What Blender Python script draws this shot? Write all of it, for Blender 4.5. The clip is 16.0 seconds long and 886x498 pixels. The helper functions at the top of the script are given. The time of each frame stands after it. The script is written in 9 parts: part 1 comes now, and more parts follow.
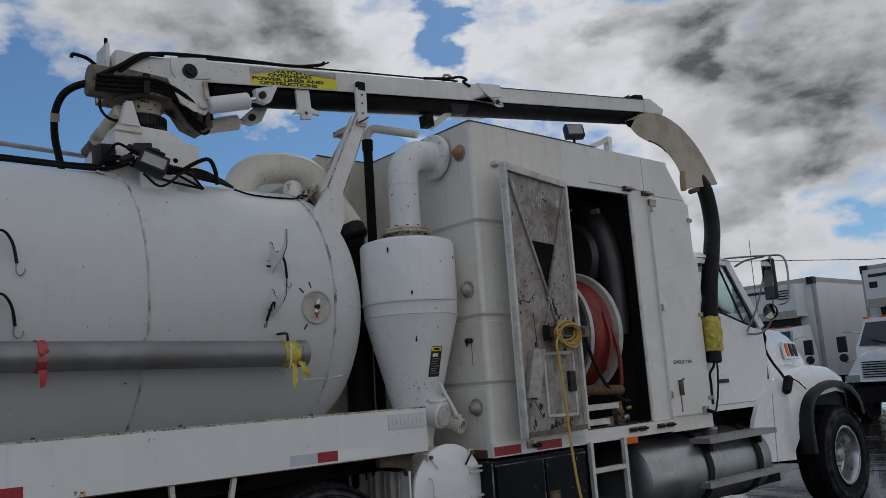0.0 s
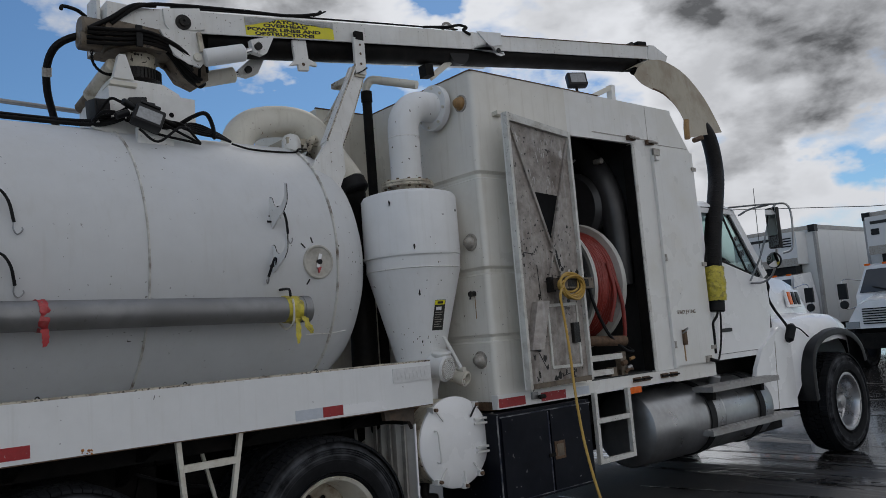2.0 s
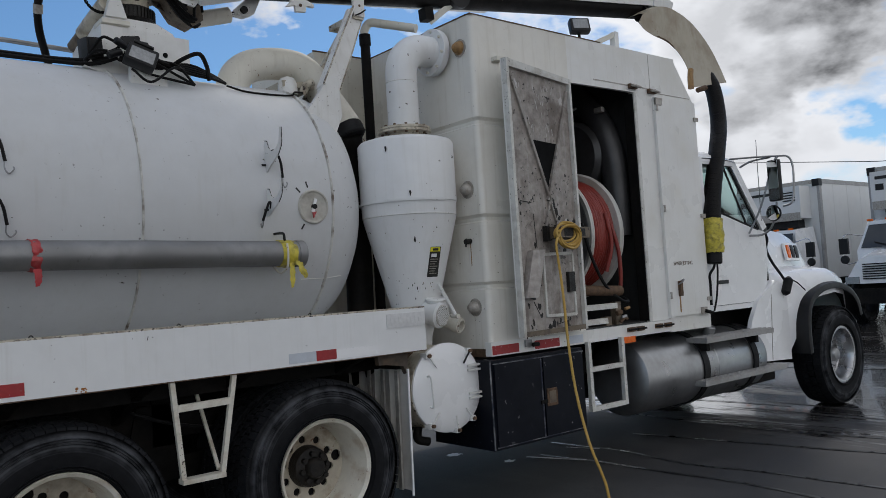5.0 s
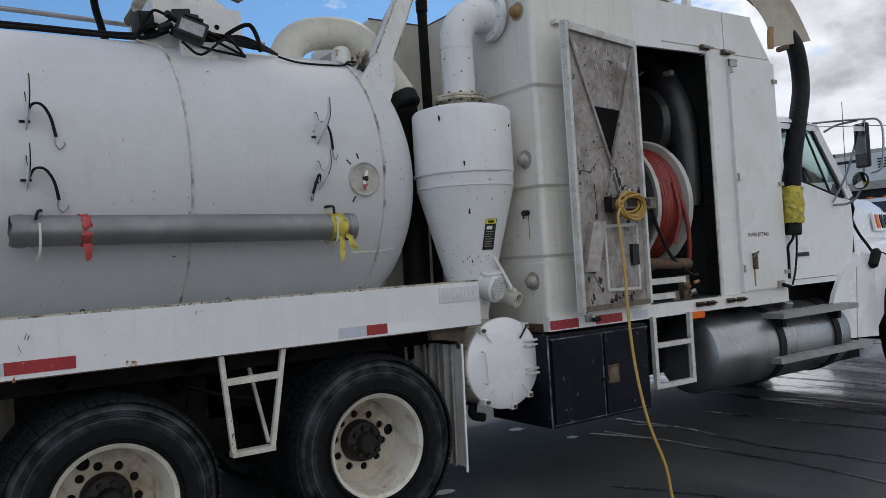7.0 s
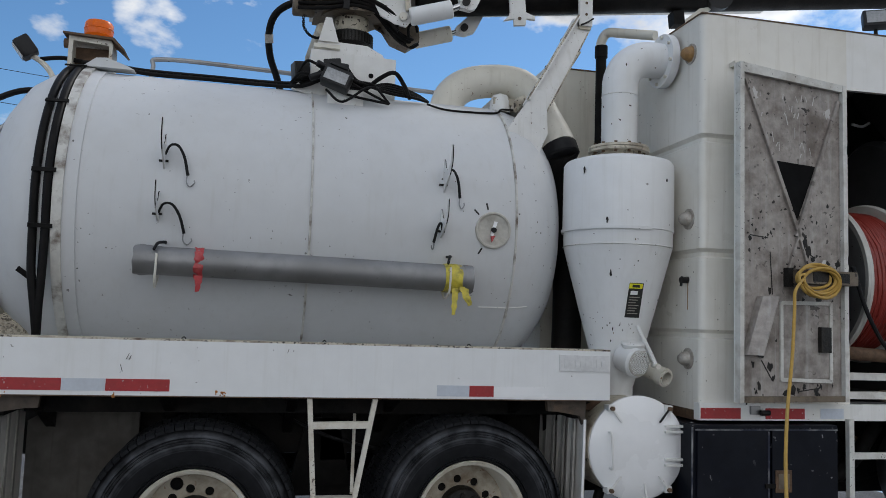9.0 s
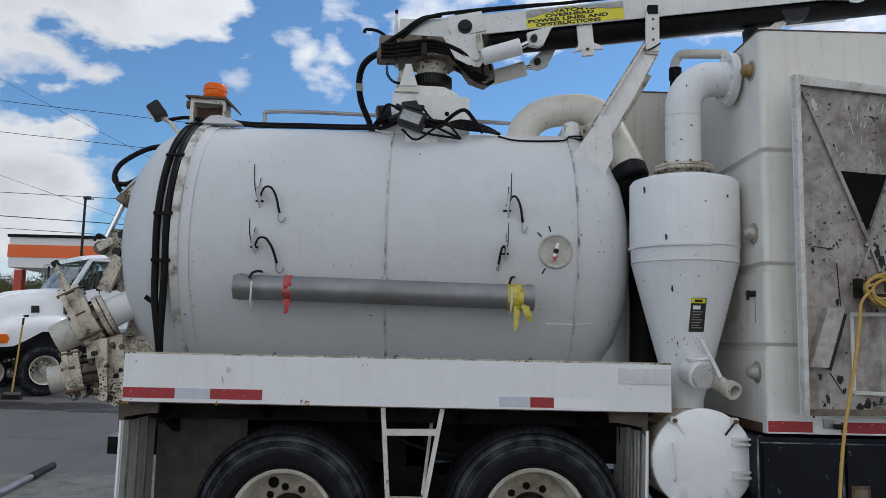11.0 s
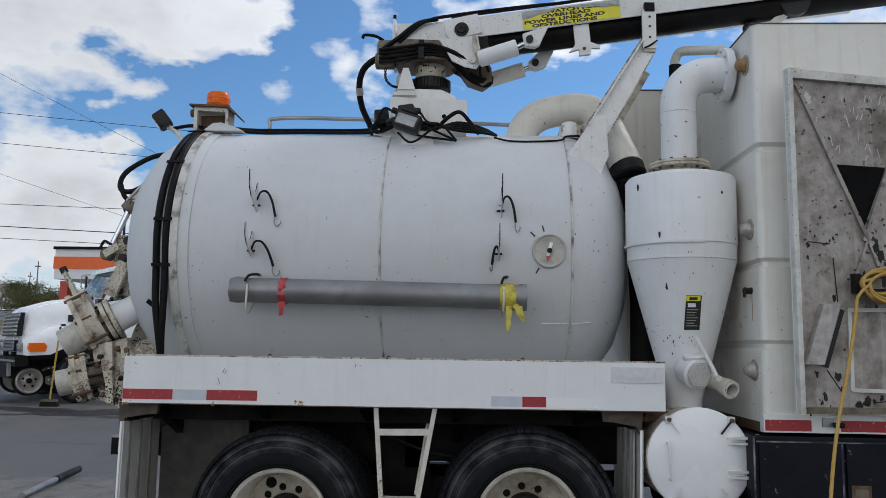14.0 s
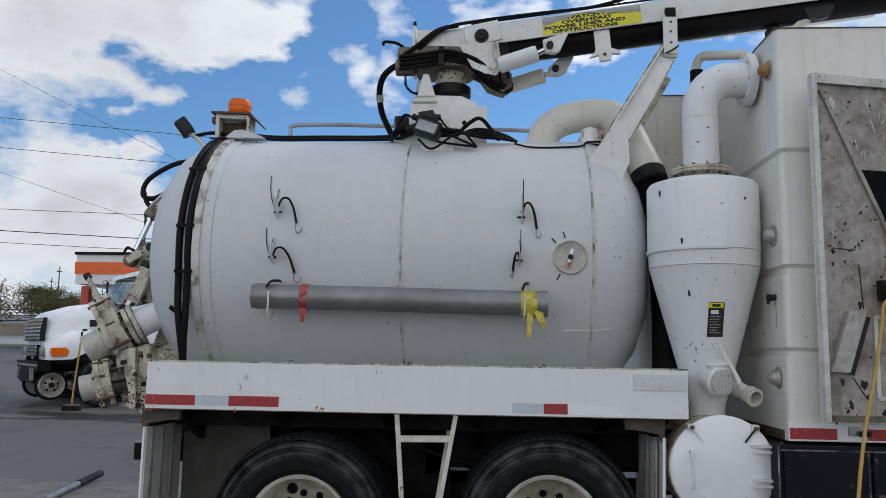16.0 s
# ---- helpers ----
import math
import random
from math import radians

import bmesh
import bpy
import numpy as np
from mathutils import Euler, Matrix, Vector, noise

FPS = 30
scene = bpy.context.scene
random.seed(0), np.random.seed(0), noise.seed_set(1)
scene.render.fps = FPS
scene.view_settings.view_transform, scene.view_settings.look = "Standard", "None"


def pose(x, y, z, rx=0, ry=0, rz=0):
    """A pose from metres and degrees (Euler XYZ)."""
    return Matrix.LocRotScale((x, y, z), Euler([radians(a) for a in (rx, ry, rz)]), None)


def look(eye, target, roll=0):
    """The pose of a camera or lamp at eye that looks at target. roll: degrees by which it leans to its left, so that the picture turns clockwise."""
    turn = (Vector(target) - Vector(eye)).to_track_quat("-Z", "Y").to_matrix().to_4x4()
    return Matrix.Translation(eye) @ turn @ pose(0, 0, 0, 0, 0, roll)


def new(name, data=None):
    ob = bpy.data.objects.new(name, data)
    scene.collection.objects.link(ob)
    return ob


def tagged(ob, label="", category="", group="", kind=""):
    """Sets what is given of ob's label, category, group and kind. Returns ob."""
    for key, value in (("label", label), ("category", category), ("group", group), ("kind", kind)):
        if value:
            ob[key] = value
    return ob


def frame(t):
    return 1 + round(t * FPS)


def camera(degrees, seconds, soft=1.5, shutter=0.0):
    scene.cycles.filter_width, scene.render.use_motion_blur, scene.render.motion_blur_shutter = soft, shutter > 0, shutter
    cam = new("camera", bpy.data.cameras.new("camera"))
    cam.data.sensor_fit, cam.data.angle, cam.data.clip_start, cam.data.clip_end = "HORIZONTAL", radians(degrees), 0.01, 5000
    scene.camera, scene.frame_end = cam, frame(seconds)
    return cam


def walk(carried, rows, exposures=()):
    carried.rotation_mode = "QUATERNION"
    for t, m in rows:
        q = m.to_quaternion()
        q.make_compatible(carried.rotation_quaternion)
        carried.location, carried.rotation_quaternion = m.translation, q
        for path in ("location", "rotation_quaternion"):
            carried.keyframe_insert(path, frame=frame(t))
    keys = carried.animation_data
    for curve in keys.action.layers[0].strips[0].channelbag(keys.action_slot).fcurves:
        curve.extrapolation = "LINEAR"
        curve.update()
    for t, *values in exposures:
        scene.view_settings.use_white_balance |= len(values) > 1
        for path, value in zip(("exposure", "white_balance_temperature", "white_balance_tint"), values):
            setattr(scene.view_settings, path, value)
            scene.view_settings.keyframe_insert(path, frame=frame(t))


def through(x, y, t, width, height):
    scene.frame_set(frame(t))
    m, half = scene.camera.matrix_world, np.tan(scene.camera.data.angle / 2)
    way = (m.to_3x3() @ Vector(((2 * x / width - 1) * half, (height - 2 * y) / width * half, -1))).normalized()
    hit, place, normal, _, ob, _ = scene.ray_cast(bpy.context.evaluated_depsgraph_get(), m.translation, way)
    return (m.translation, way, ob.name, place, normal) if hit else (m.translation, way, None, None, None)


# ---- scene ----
cam = camera(58.0, 16.0, soft=0.6)
PATH = [
    (0, (-1.078, -4.191, 1.55), (0.199, -2.69, 1.888), -3.9),
    (0.5, (-1.075, -4.173, 1.548), (0.199, -2.657, 1.829), -4.3),
    (1, (-1.091, -4.166, 1.556), (0.189, -2.653, 1.83), -4.1),
    (1.5, (-1.078, -4.149, 1.561), (0.203, -2.633, 1.807), -4.1),
    (2, (-1.054, -4.139, 1.565), (0.227, -2.619, 1.785), -4.6),
    (2.5, (-1.058, -4.135, 1.57), (0.222, -2.612, 1.773), -4.9),
    (3, (-1.061, -4.151, 1.571), (0.214, -2.621, 1.756), -5.4),
    (5.5, (-0.962, -4.163, 1.544), (0.312, -2.623, 1.602), -3.2),
    (6, (-0.908, -4.181, 1.558), (0.354, -2.63, 1.579), -3.3),
    (6.5, (-0.865, -4.209, 1.564), (0.325, -2.602, 1.588), -3.7),
    (7, (-0.792, -4.145, 1.564), (0.322, -2.484, 1.594), -3.6),
    (7.5, (-0.593, -4.018, 1.593), (0.423, -2.296, 1.631), -3.2),
    (8, (-0.257, -3.976, 1.564), (0.511, -2.136, 1.719), -1.5),
    (8.5, (0.1, -4.068, 1.609), (0.583, -2.134, 1.772), 1.1),
    (9, (0.272, -4.277, 1.578), (0.713, -2.334, 1.751), 1.9),
    (9.5, (0.449, -4.444, 1.617), (0.711, -2.47, 1.804), 1.4),
    (12, (0.983, -4.790, 1.488), (0.952, -2.804, 1.725), 1.56),
    (12.5, (1.055, -4.766, 1.500), (0.980, -2.781, 1.736), 1.83),
    (13, (1.101, -4.757, 1.501), (1.027, -2.773, 1.739), 1.70),
    (13.5, (1.122, -4.755, 1.505), (1.050, -2.771, 1.750), 1.08),
    (14, (1.123, -4.756, 1.496), (1.047, -2.772, 1.740), 0.80),
    (14.5, (1.105, -4.748, 1.490), (1.011, -2.765, 1.734), 0.99),
    (15, (1.103, -4.746, 1.492), (0.998, -2.764, 1.737), 1.20),
    (15.5, (1.105, -4.745, 1.492), (0.989, -2.764, 1.738), 1.30),
    (16, (1.101, -4.756, 1.504), (0.982, -2.776, 1.760), 0.93),
]
EXPOSURES = [(0.0, -0.97, 6430, 10), (3.0, -0.65, 6430, 10), (5.5, -0.50, 6420, 10), (7.5, -0.34, 6360, 9.5), (9.0, -0.29, 6340, 9), (12.0, -0.21, 6290, 9), (16.0, -0.21, 6290, 9)]
walk(cam, [(t, look(eye, target, roll)) for t, eye, target, roll in PATH], EXPOSURES)

# ---- sky and sun: bright broken cloud, the sun veiled ahead of the truck on its far side ----
SUN_AZ, SUN_EL = 38.0, 46.0
world = bpy.data.worlds.new("sky")
scene.world = world
world.use_nodes = True
wn, wl = world.node_tree.nodes, world.node_tree.links
wn.clear()


def wnode(kind, **values):
    n = wn.new(kind)
    for k, v in values.items():
        n.inputs[k].default_value = v
    return n


def wmath(op, a, b=None, clamp=False):
    n = wn.new("ShaderNodeMath")
    n.operation, n.use_clamp = op, clamp
    for i, v in enumerate((a, b)):
        if v is None:
            continue
        if isinstance(v, (int, float)):
            n.inputs[i].default_value = v
        else:
            wl.new(v, n.inputs[i])
    return n.outputs[0]


def wramp(fac, stops):
    n = wn.new("ShaderNodeValToRGB")
    els = n.color_ramp.elements
    els[0].position, els[0].color = stops[0][0], (*stops[0][1], 1)
    els[1].position, els[1].color = stops[-1][0], (*stops[-1][1], 1)
    for p, c in stops[1:-1]:
        e = els.new(p)
        e.color = (*c, 1)
    wl.new(fac, n.inputs[0])
    return n.outputs[0]


sky = wn.new("ShaderNodeTexSky")
sky.sky_type = "NISHITA"
sky.sun_disc = False
sky.sun_elevation = radians(SUN_EL)
sky.sun_rotation = radians(90 - SUN_AZ)
sky.air_density, sky.dust_density, sky.ozone_density = 1.0, 0.3, 3.0
coord = wn.new("ShaderNodeTexCoord")
shift = wn.new("ShaderNodeVectorMath")
shift.operation = "MULTIPLY_ADD"
shift.inputs[1].default_value, shift.inputs[2].default_value = (1.0, 1.0, 1.9), (3.1, 1.7, 0.4)
wl.new(coord.outputs["Generated"], shift.inputs[0])
big = wnode("ShaderNodeTexNoise", Scale=4.5, Detail=3.0, Roughness=0.5, Distortion=0.0)
wl.new(shift.outputs[0], big.inputs["Vector"])
puff = wnode("ShaderNodeTexNoise", Scale=13.0, Detail=9.0, Roughness=0.55, Distortion=0.15)
wl.new(shift.outputs[0], puff.inputs["Vector"])
thick = wmath("ADD", wmath("MULTIPLY", big.outputs[0], 0.45), wmath("MULTIPLY", puff.outputs[0], 0.55))
# the masses have ragged outlines: their place is read through a billowing warp
ragged = wnode("ShaderNodeTexNoise", Scale=7.0, Detail=5.0, Roughness=0.56, Distortion=0.0)
wl.new(shift.outputs[0], ragged.inputs["Vector"])
warp = wn.new("ShaderNodeVectorMath")
warp.operation = "MULTIPLY_ADD"
warp.inputs[1].default_value = (0.26, 0.26, 0.22)
wl.new(ragged.outputs["Color"], warp.inputs[0])
wl.new(coord.outputs["Generated"], warp.inputs[2])
centred = wn.new("ShaderNodeVectorMath")
centred.operation = "SUBTRACT"
centred.inputs[1].default_value = (0.13, 0.13, 0.11)
wl.new(warp.outputs[0], centred.inputs[0])
billow = wn.new("ShaderNodeVectorMath")
billow.operation = "NORMALIZE"
wl.new(centred.outputs[0], billow.inputs[0])


def toward(azimuth, elevation):
    a, e = radians(azimuth), radians(elevation)
    return (math.cos(a) * math.cos(e), math.sin(a) * math.cos(e), math.sin(e))


def facing(azimuth, elevation, through=None):
    n = wn.new("ShaderNodeVectorMath")
    n.operation = "DOT_PRODUCT"
    n.inputs[1].default_value = toward(azimuth, elevation)
    wl.new(through or coord.outputs["Generated"], n.inputs[0])
    return n.outputs["Value"]


def swell(azimuth, elevation, spread, amount, through=None):
    """The cloud deck is thicker (or thinner: minus) round this part of the sky."""
    n = wn.new("ShaderNodeMapRange")
    n.interpolation_type = "SMOOTHSTEP"
    n.inputs["From Min"].default_value, n.inputs["From Max"].default_value = math.cos(radians(spread)), 1.0
    n.inputs["To Max"].default_value = amount
    wl.new(facing(azimuth, elevation, through or billow.outputs[0]), n.inputs["Value"])
    return n.outputs[0]


# azimuth, elevation, spread, amount: more or less cloud; those at -90 and -75 are unseen, added as fill
for mass in ((66, 26, 13, 0.16), (56, 26, 8, 0.16), (41, 23, 9, 0.10), (34, 19, 9, 0.14), (25, 19, 13, 0.20), (27, 11, 9, 0.10), (24, 4, 10, 0.12), (38, 6, 9, 0.12),
             (48, 24.5, 3.2, -0.20), (22.5, 8.8, 3.0, -0.20), (74, 17, 8, -0.20), (66, 15, 8, -0.20), (58, 16, 6, -0.16), (47, 15, 4, -0.08),
             (-90, 45, 75, 0.08), (-75, 8, 75, 0.16),
             (117, 21, 7, 0.17), (110, 21.5, 6, 0.17), (126, 23, 9, 0.18), (119, 11.5, 5.5, 0.15), (121, 5, 9, 0.10), (81, 22.5, 4, 0.12), (90, 24.5, 3.5, 0.10),
             (112, 16, 5, -0.2), (106, 16, 6, -0.19), (102, 18, 6, -0.12), (97, 14, 7, -0.16), (86, 17, 7, -0.18), (93, 20, 4, -0.10)):
    thick = wmath("ADD", thick, swell(*mass))
# small separate puffs
for mass in ((104.6, 18.1, 2.8, 0.25), (98.0, 18.5, 3.1, 0.24), (100.7, 20.3, 2.2, 0.16), (114.3, 13.1, 1.8, 0.24), (116.3, 8.3, 4.5, 0.2), (101.5, 23.0, 2.6, -0.20)):
    thick = wmath("ADD", thick, swell(*mass, coord.outputs["Generated"]))
cover = wramp(thick, [(0.475, (0, 0, 0)), (0.545, (0.55, 0.55, 0.55)), (0.63, (1, 1, 1))])
# thin edges are white; against the sun the thick middle of a cloud is grey
gloom = wmath("MULTIPLY", puff.outputs[0], 0.0)
for mass in ((32, 23, 5, 0.62), (27.5, 22, 5, 0.52), (24, 16, 5, 0.62), (21, 13.6, 5, 0.58), (22.5, 21.5, 5, 0.45), (16, 18, 6, 0.6), (27.5, 10.8, 3.6, 0.45), (40, 21, 3.5, 0.25), (70, 26, 8, 0.3), (64, 25, 7, 0.5), (58, 24, 4, 0.35), (117, 23, 7, 0.25), (119, 9.5, 4, 0.2)):
    gloom = wmath("ADD", gloom, swell(*mass))
mottle = wramp(puff.outputs[0], [(0.32, (0.5, 0.5, 0.5)), (0.68, (1.0, 1.0, 1.0))])
deep = wramp(thick, [(0.66, (0, 0, 0)), (0.90, (0.34, 0.34, 0.34))])
shade = wmath("ADD", wmath("MULTIPLY", gloom, mottle), deep, True)
near_sun = wn.new("ShaderNodeMapRange")
near_sun.inputs["From Min"].default_value, near_sun.inputs["From Max"].default_value = 0.42, 0.80
near_sun.inputs["To Min"].default_value, near_sun.inputs["To Max"].default_value = 0.5, 1.0
wl.new(facing(SUN_AZ, SUN_EL), near_sun.inputs["Value"])
body = wn.new("ShaderNodeMix")
body.data_type = "RGBA"
wl.new(wmath("MULTIPLY", shade, near_sun.outputs[0]), body.inputs["Factor"])
body.inputs["A"].default_value, body.inputs["B"].default_value = (9.1, 9.25, 9.6, 1), (1.35, 1.38, 1.45, 1)
blue = wn.new("ShaderNodeVectorMath")
blue.operation = "MULTIPLY"
blue.inputs[1].default_value = (0.91, 1.20, 1.38)
wl.new(sky.outputs[0], blue.inputs[0])
blend = wn.new("ShaderNodeMix")
blend.data_type = "RGBA"
wl.new(cover, blend.inputs["Factor"])
wl.new(blue.outputs[0], blend.inputs["A"])
# cloud near the sun glows brighter through its thin parts
glow = wn.new("ShaderNodeMapRange")
glow.inputs["From Min"].default_value, glow.inputs["From Max"].default_value = 0.4, 0.9
glow.inputs["To Min"].default_value, glow.inputs["To Max"].default_value = 0.95, 1.42
wl.new(facing(SUN_AZ, SUN_EL), glow.inputs["Value"])
lit = wn.new("ShaderNodeVectorMath")
lit.operation = "SCALE"
wl.new(body.outputs["Result"], lit.inputs[0])
# and cloud opposite the sun is lit full in the face, boosted as unseen fill for the near side
near_side_fill = wn.new("ShaderNodeMapRange")
near_side_fill.inputs["From Min"].default_value, near_side_fill.inputs["From Max"].default_value = 0.15, -0.5
near_side_fill.inputs["To Min"].default_value, near_side_fill.inputs["To Max"].default_value = 0.0, 0.9
wl.new(facing(SUN_AZ, SUN_EL), near_side_fill.inputs["Value"])
wl.new(wmath("ADD", glow.outputs[0], near_side_fill.outputs[0]), lit.inputs["Scale"])
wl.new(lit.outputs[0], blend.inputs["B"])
bg = wnode("ShaderNodeBackground", Strength=0.1)
wl.new(blend.outputs["Result"], bg.inputs[0])
wout = wn.new("ShaderNodeOutputWorld")
wl.new(bg.outputs[0], wout.inputs[0])

sun = new("sun", bpy.data.lights.new("sun", "SUN"))
sun.data.energy, sun.data.angle, sun.data.color = 1.3, radians(12), (1.0, 0.95, 0.88)
az, el = radians(SUN_AZ), radians(SUN_EL)
sun.matrix_world = look((0, 0, 30), (-30 * math.cos(az) * math.cos(el), -30 * math.sin(az) * math.cos(el), 30 - 30 * math.sin(el)))

# ---- materials ----
def material(name, base, rough=0.5, metal=0.0, vary=0.12, grain=30.0, second=None, second_amount=0.0, second_scale=3.0,
             chips=None, chip_scale=16.0, chip_amount=0.5, streak=None, streak_amount=0.0, bump=0.05, bump_scale=120.0,
             spec=0.5, coat=0.0, rough_vary=0.12, per_piece=0.0):
    """Colour with fine grain, a second tone in large patches, run-down streaks and small chips, at real size."""
    m = bpy.data.materials.new(name)
    m.use_nodes = True
    nd, lk = m.node_tree.nodes, m.node_tree.links
    p = nd["Principled BSDF"]
    p.inputs["Roughness"].default_value, p.inputs["Metallic"].default_value = rough, metal
    p.inputs["Specular IOR Level"].default_value, p.inputs["Coat Weight"].default_value = spec, coat
    tc = nd.new("ShaderNodeTexCoord")

    def noise_at(scale, detail=4.0, rgh=0.55, stretch=None):
        n = nd.new("ShaderNodeTexNoise")
        n.inputs["Scale"].default_value, n.inputs["Detail"].default_value, n.inputs["Roughness"].default_value = scale, detail, rgh
        src = tc.outputs["Object"]
        if stretch:
            mp = nd.new("ShaderNodeMapping")
            mp.inputs["Scale"].default_value = stretch
            lk.new(src, mp.inputs["Vector"])
            src = mp.outputs[0]
        lk.new(src, n.inputs["Vector"])
        return n.outputs["Fac"]

    def ramp(fac, a, b, lo=0.0, hi=1.0):
        n = nd.new("ShaderNodeMapRange")
        n.inputs["From Min"].default_value, n.inputs["From Max"].default_value = a, b
        n.inputs["To Min"].default_value, n.inputs["To Max"].default_value = lo, hi
        lk.new(fac, n.inputs["Value"])
        return n.outputs[0]

    def mix(fac, a, b):
        n = nd.new("ShaderNodeMix")
        n.data_type = "RGBA"
        for sock, v in (("Factor", fac), ("A", a), ("B", b)):
            if isinstance(v, tuple):
                n.inputs[sock].default_value = (*v, 1)
            elif isinstance(v, (int, float)):
                n.inputs[sock].default_value = v
            else:
                lk.new(v, n.inputs[sock])
        return n.outputs["Result"]

    def mul(a, b):
        n = nd.new("ShaderNodeMath")
        n.operation = "MULTIPLY"
        for i, v in enumerate((a, b)):
            if isinstance(v, (int, float)):
                n.inputs[i].default_value = v
            else:
                lk.new(v, n.inputs[i])
        return n.outputs[0]

    lo, hi = tuple(c * (1 - vary) for c in base), tuple(min(1, c * (1 + vary * 0.6)) for c in base)
    colour = mix(ramp(noise_at(grain, 6.0), 0.3, 0.7), lo, hi)
    if per_piece:
        info = nd.new("ShaderNodeObjectInfo")
        colour = mix(mul(info.outputs["Random"], per_piece), colour, tuple(c * 0.55 for c in base))
    if second:
        colour = mix(ramp(noise_at(second_scale, 7.0, 0.62), 0.48, 0.68, 0.0, second_amount), colour, second)
    if streak:
        colour = mix(ramp(noise_at(1.0, 5.0, 0.6, (26.0, 26.0, 1.3)), 0.54, 0.74, 0.0, streak_amount), colour, streak)
    if chips:
        fine = ramp(noise_at(chip_scale, 2.0, 0.5), 0.70 - 0.06 * chip_amount, 0.715 - 0.06 * chip_amount)
        where = ramp(noise_at(1.7, 2.0), 0.42, 0.58)
        colour = mix(mul(fine, where), colour, chips)
    lk.new(colour, p.inputs["Base Color"])
    rg = ramp(noise_at(grain * 0.23, 5.0), 0.3, 0.7, max(0.03, rough - rough_vary), min(1, rough + rough_vary))
    lk.new(rg, p.inputs["Roughness"])
    if bump:
        b = nd.new("ShaderNodeBump")
        b.inputs["Strength"].default_value, b.inputs["Distance"].default_value = bump, 0.01
        lk.new(noise_at(bump_scale, 5.0, 0.6), b.inputs["Height"])
        lk.new(b.outputs[0], p.inputs["Normal"])
    return m


RUST, SOOT = (0.16, 0.06, 0.022), (0.03, 0.027, 0.024)
white_tank = material("white_tank_paint", (0.78, 0.785, 0.785), 0.5, vary=0.03, grain=9, second=(0.67, 0.665, 0.64), second_amount=0.5, second_scale=1.3,
                      chips=(0.06, 0.04, 0.03), chip_scale=30, chip_amount=-0.5, streak=(0.60, 0.59, 0.55), streak_amount=0.25, bump=0.02, bump_scale=9, coat=0.0, spec=0.35)
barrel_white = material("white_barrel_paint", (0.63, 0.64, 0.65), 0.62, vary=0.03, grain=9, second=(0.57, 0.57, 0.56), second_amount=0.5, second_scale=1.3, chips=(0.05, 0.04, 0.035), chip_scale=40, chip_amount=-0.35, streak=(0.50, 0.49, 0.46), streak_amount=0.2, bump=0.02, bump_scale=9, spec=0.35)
white_worn = material("worn_white_paint", (0.76, 0.755, 0.735), 0.45, vary=0.05, grain=14, second=(0.58, 0.56, 0.50), second_amount=0.4, second_scale=2.2,
                      chips=(0.09, 0.05, 0.03), chip_scale=60, chip_amount=0.1, streak=(0.45, 0.41, 0.34), streak_amount=0.3, bump=0.04, bump_scale=60)
white_clean = material("white_cab_paint", (0.87, 0.87, 0.875), 0.25, vary=0.02, grain=8, second=(0.76, 0.76, 0.75), second_amount=0.5, second_scale=1.5, bump=0.008, bump_scale=20, coat=0.5)
cream = material("cream_dusty_paint", (0.70, 0.67, 0.59), 0.58, vary=0.04, grain=10, second=(0.52, 0.485, 0.40), second_amount=0.5, second_scale=1.6,
                 chips=RUST, chip_scale=45, chip_amount=-0.1, streak=(0.46, 0.42, 0.34), streak_amount=0.4, bump=0.03, bump_scale=30)
# the cream hose guide's backlit shade is put into this tan; rust is real
chute_tan = material("shaded_chute_tan", (0.43, 0.385, 0.30), 0.5, vary=0.06, grain=10, second=(0.24, 0.17, 0.10), second_amount=0.6, second_scale=3.0, chips=RUST, chip_scale=40, chip_amount=0.0, streak=(0.22, 0.14, 0.07), streak_amount=0.4, bump=0.04, bump_scale=30)
cream_dirty = material("cream_oily_paint", (0.56, 0.51, 0.41), 0.5, vary=0.12, grain=24, second=(0.13, 0.09, 0.055), second_amount=0.75, second_scale=9.0,
                       chips=(0.035, 0.022, 0.015), chip_scale=38, chip_amount=1.6, bump=0.25, bump_scale=70)
box_white = material("box_body_paint", (0.80, 0.792, 0.765), 0.33, vary=0.025, grain=9, second=(0.66, 0.63, 0.55), second_amount=0.5, second_scale=1.6,
                     chips=(0.07, 0.05, 0.04), chip_scale=44, chip_amount=-0.9, streak=(0.58, 0.55, 0.49), streak_amount=0.25, bump=0.012, bump_scale=12, coat=0.2)
# creamier than box_white, for the pressed rear corner
rear_white = material("cream_body_paint", (0.77, 0.745, 0.685), 0.35, vary=0.03, grain=9, second=(0.60, 0.56, 0.47), second_amount=0.55, second_scale=1.4,
                      chips=(0.07, 0.05, 0.04), chip_scale=44, chip_amount=-0.6, streak=(0.50, 0.45, 0.36), streak_amount=0.32, bump=0.015, bump_scale=12, coat=0.15)
rusty = material("rusty_steel", (0.13, 0.078, 0.045), 0.8, vary=0.4, grain=30, second=(0.06, 0.032, 0.02), second_amount=0.8, second_scale=8, bump=0.3)
orange_rust = material("orange_rust", (0.42, 0.17, 0.04), 0.8, vary=0.35, grain=60, bump=0.5, bump_scale=90)
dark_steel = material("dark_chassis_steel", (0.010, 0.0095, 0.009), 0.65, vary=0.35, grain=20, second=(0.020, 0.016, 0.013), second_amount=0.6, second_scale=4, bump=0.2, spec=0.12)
dusty_sheet = material("dusty_brown_sheet", (0.10, 0.092, 0.082), 0.8, vary=0.3, grain=9, second=(0.06, 0.05, 0.042), second_amount=0.8, second_scale=3.0, streak=(0.05, 0.042, 0.035), streak_amount=0.6, bump=0.1)
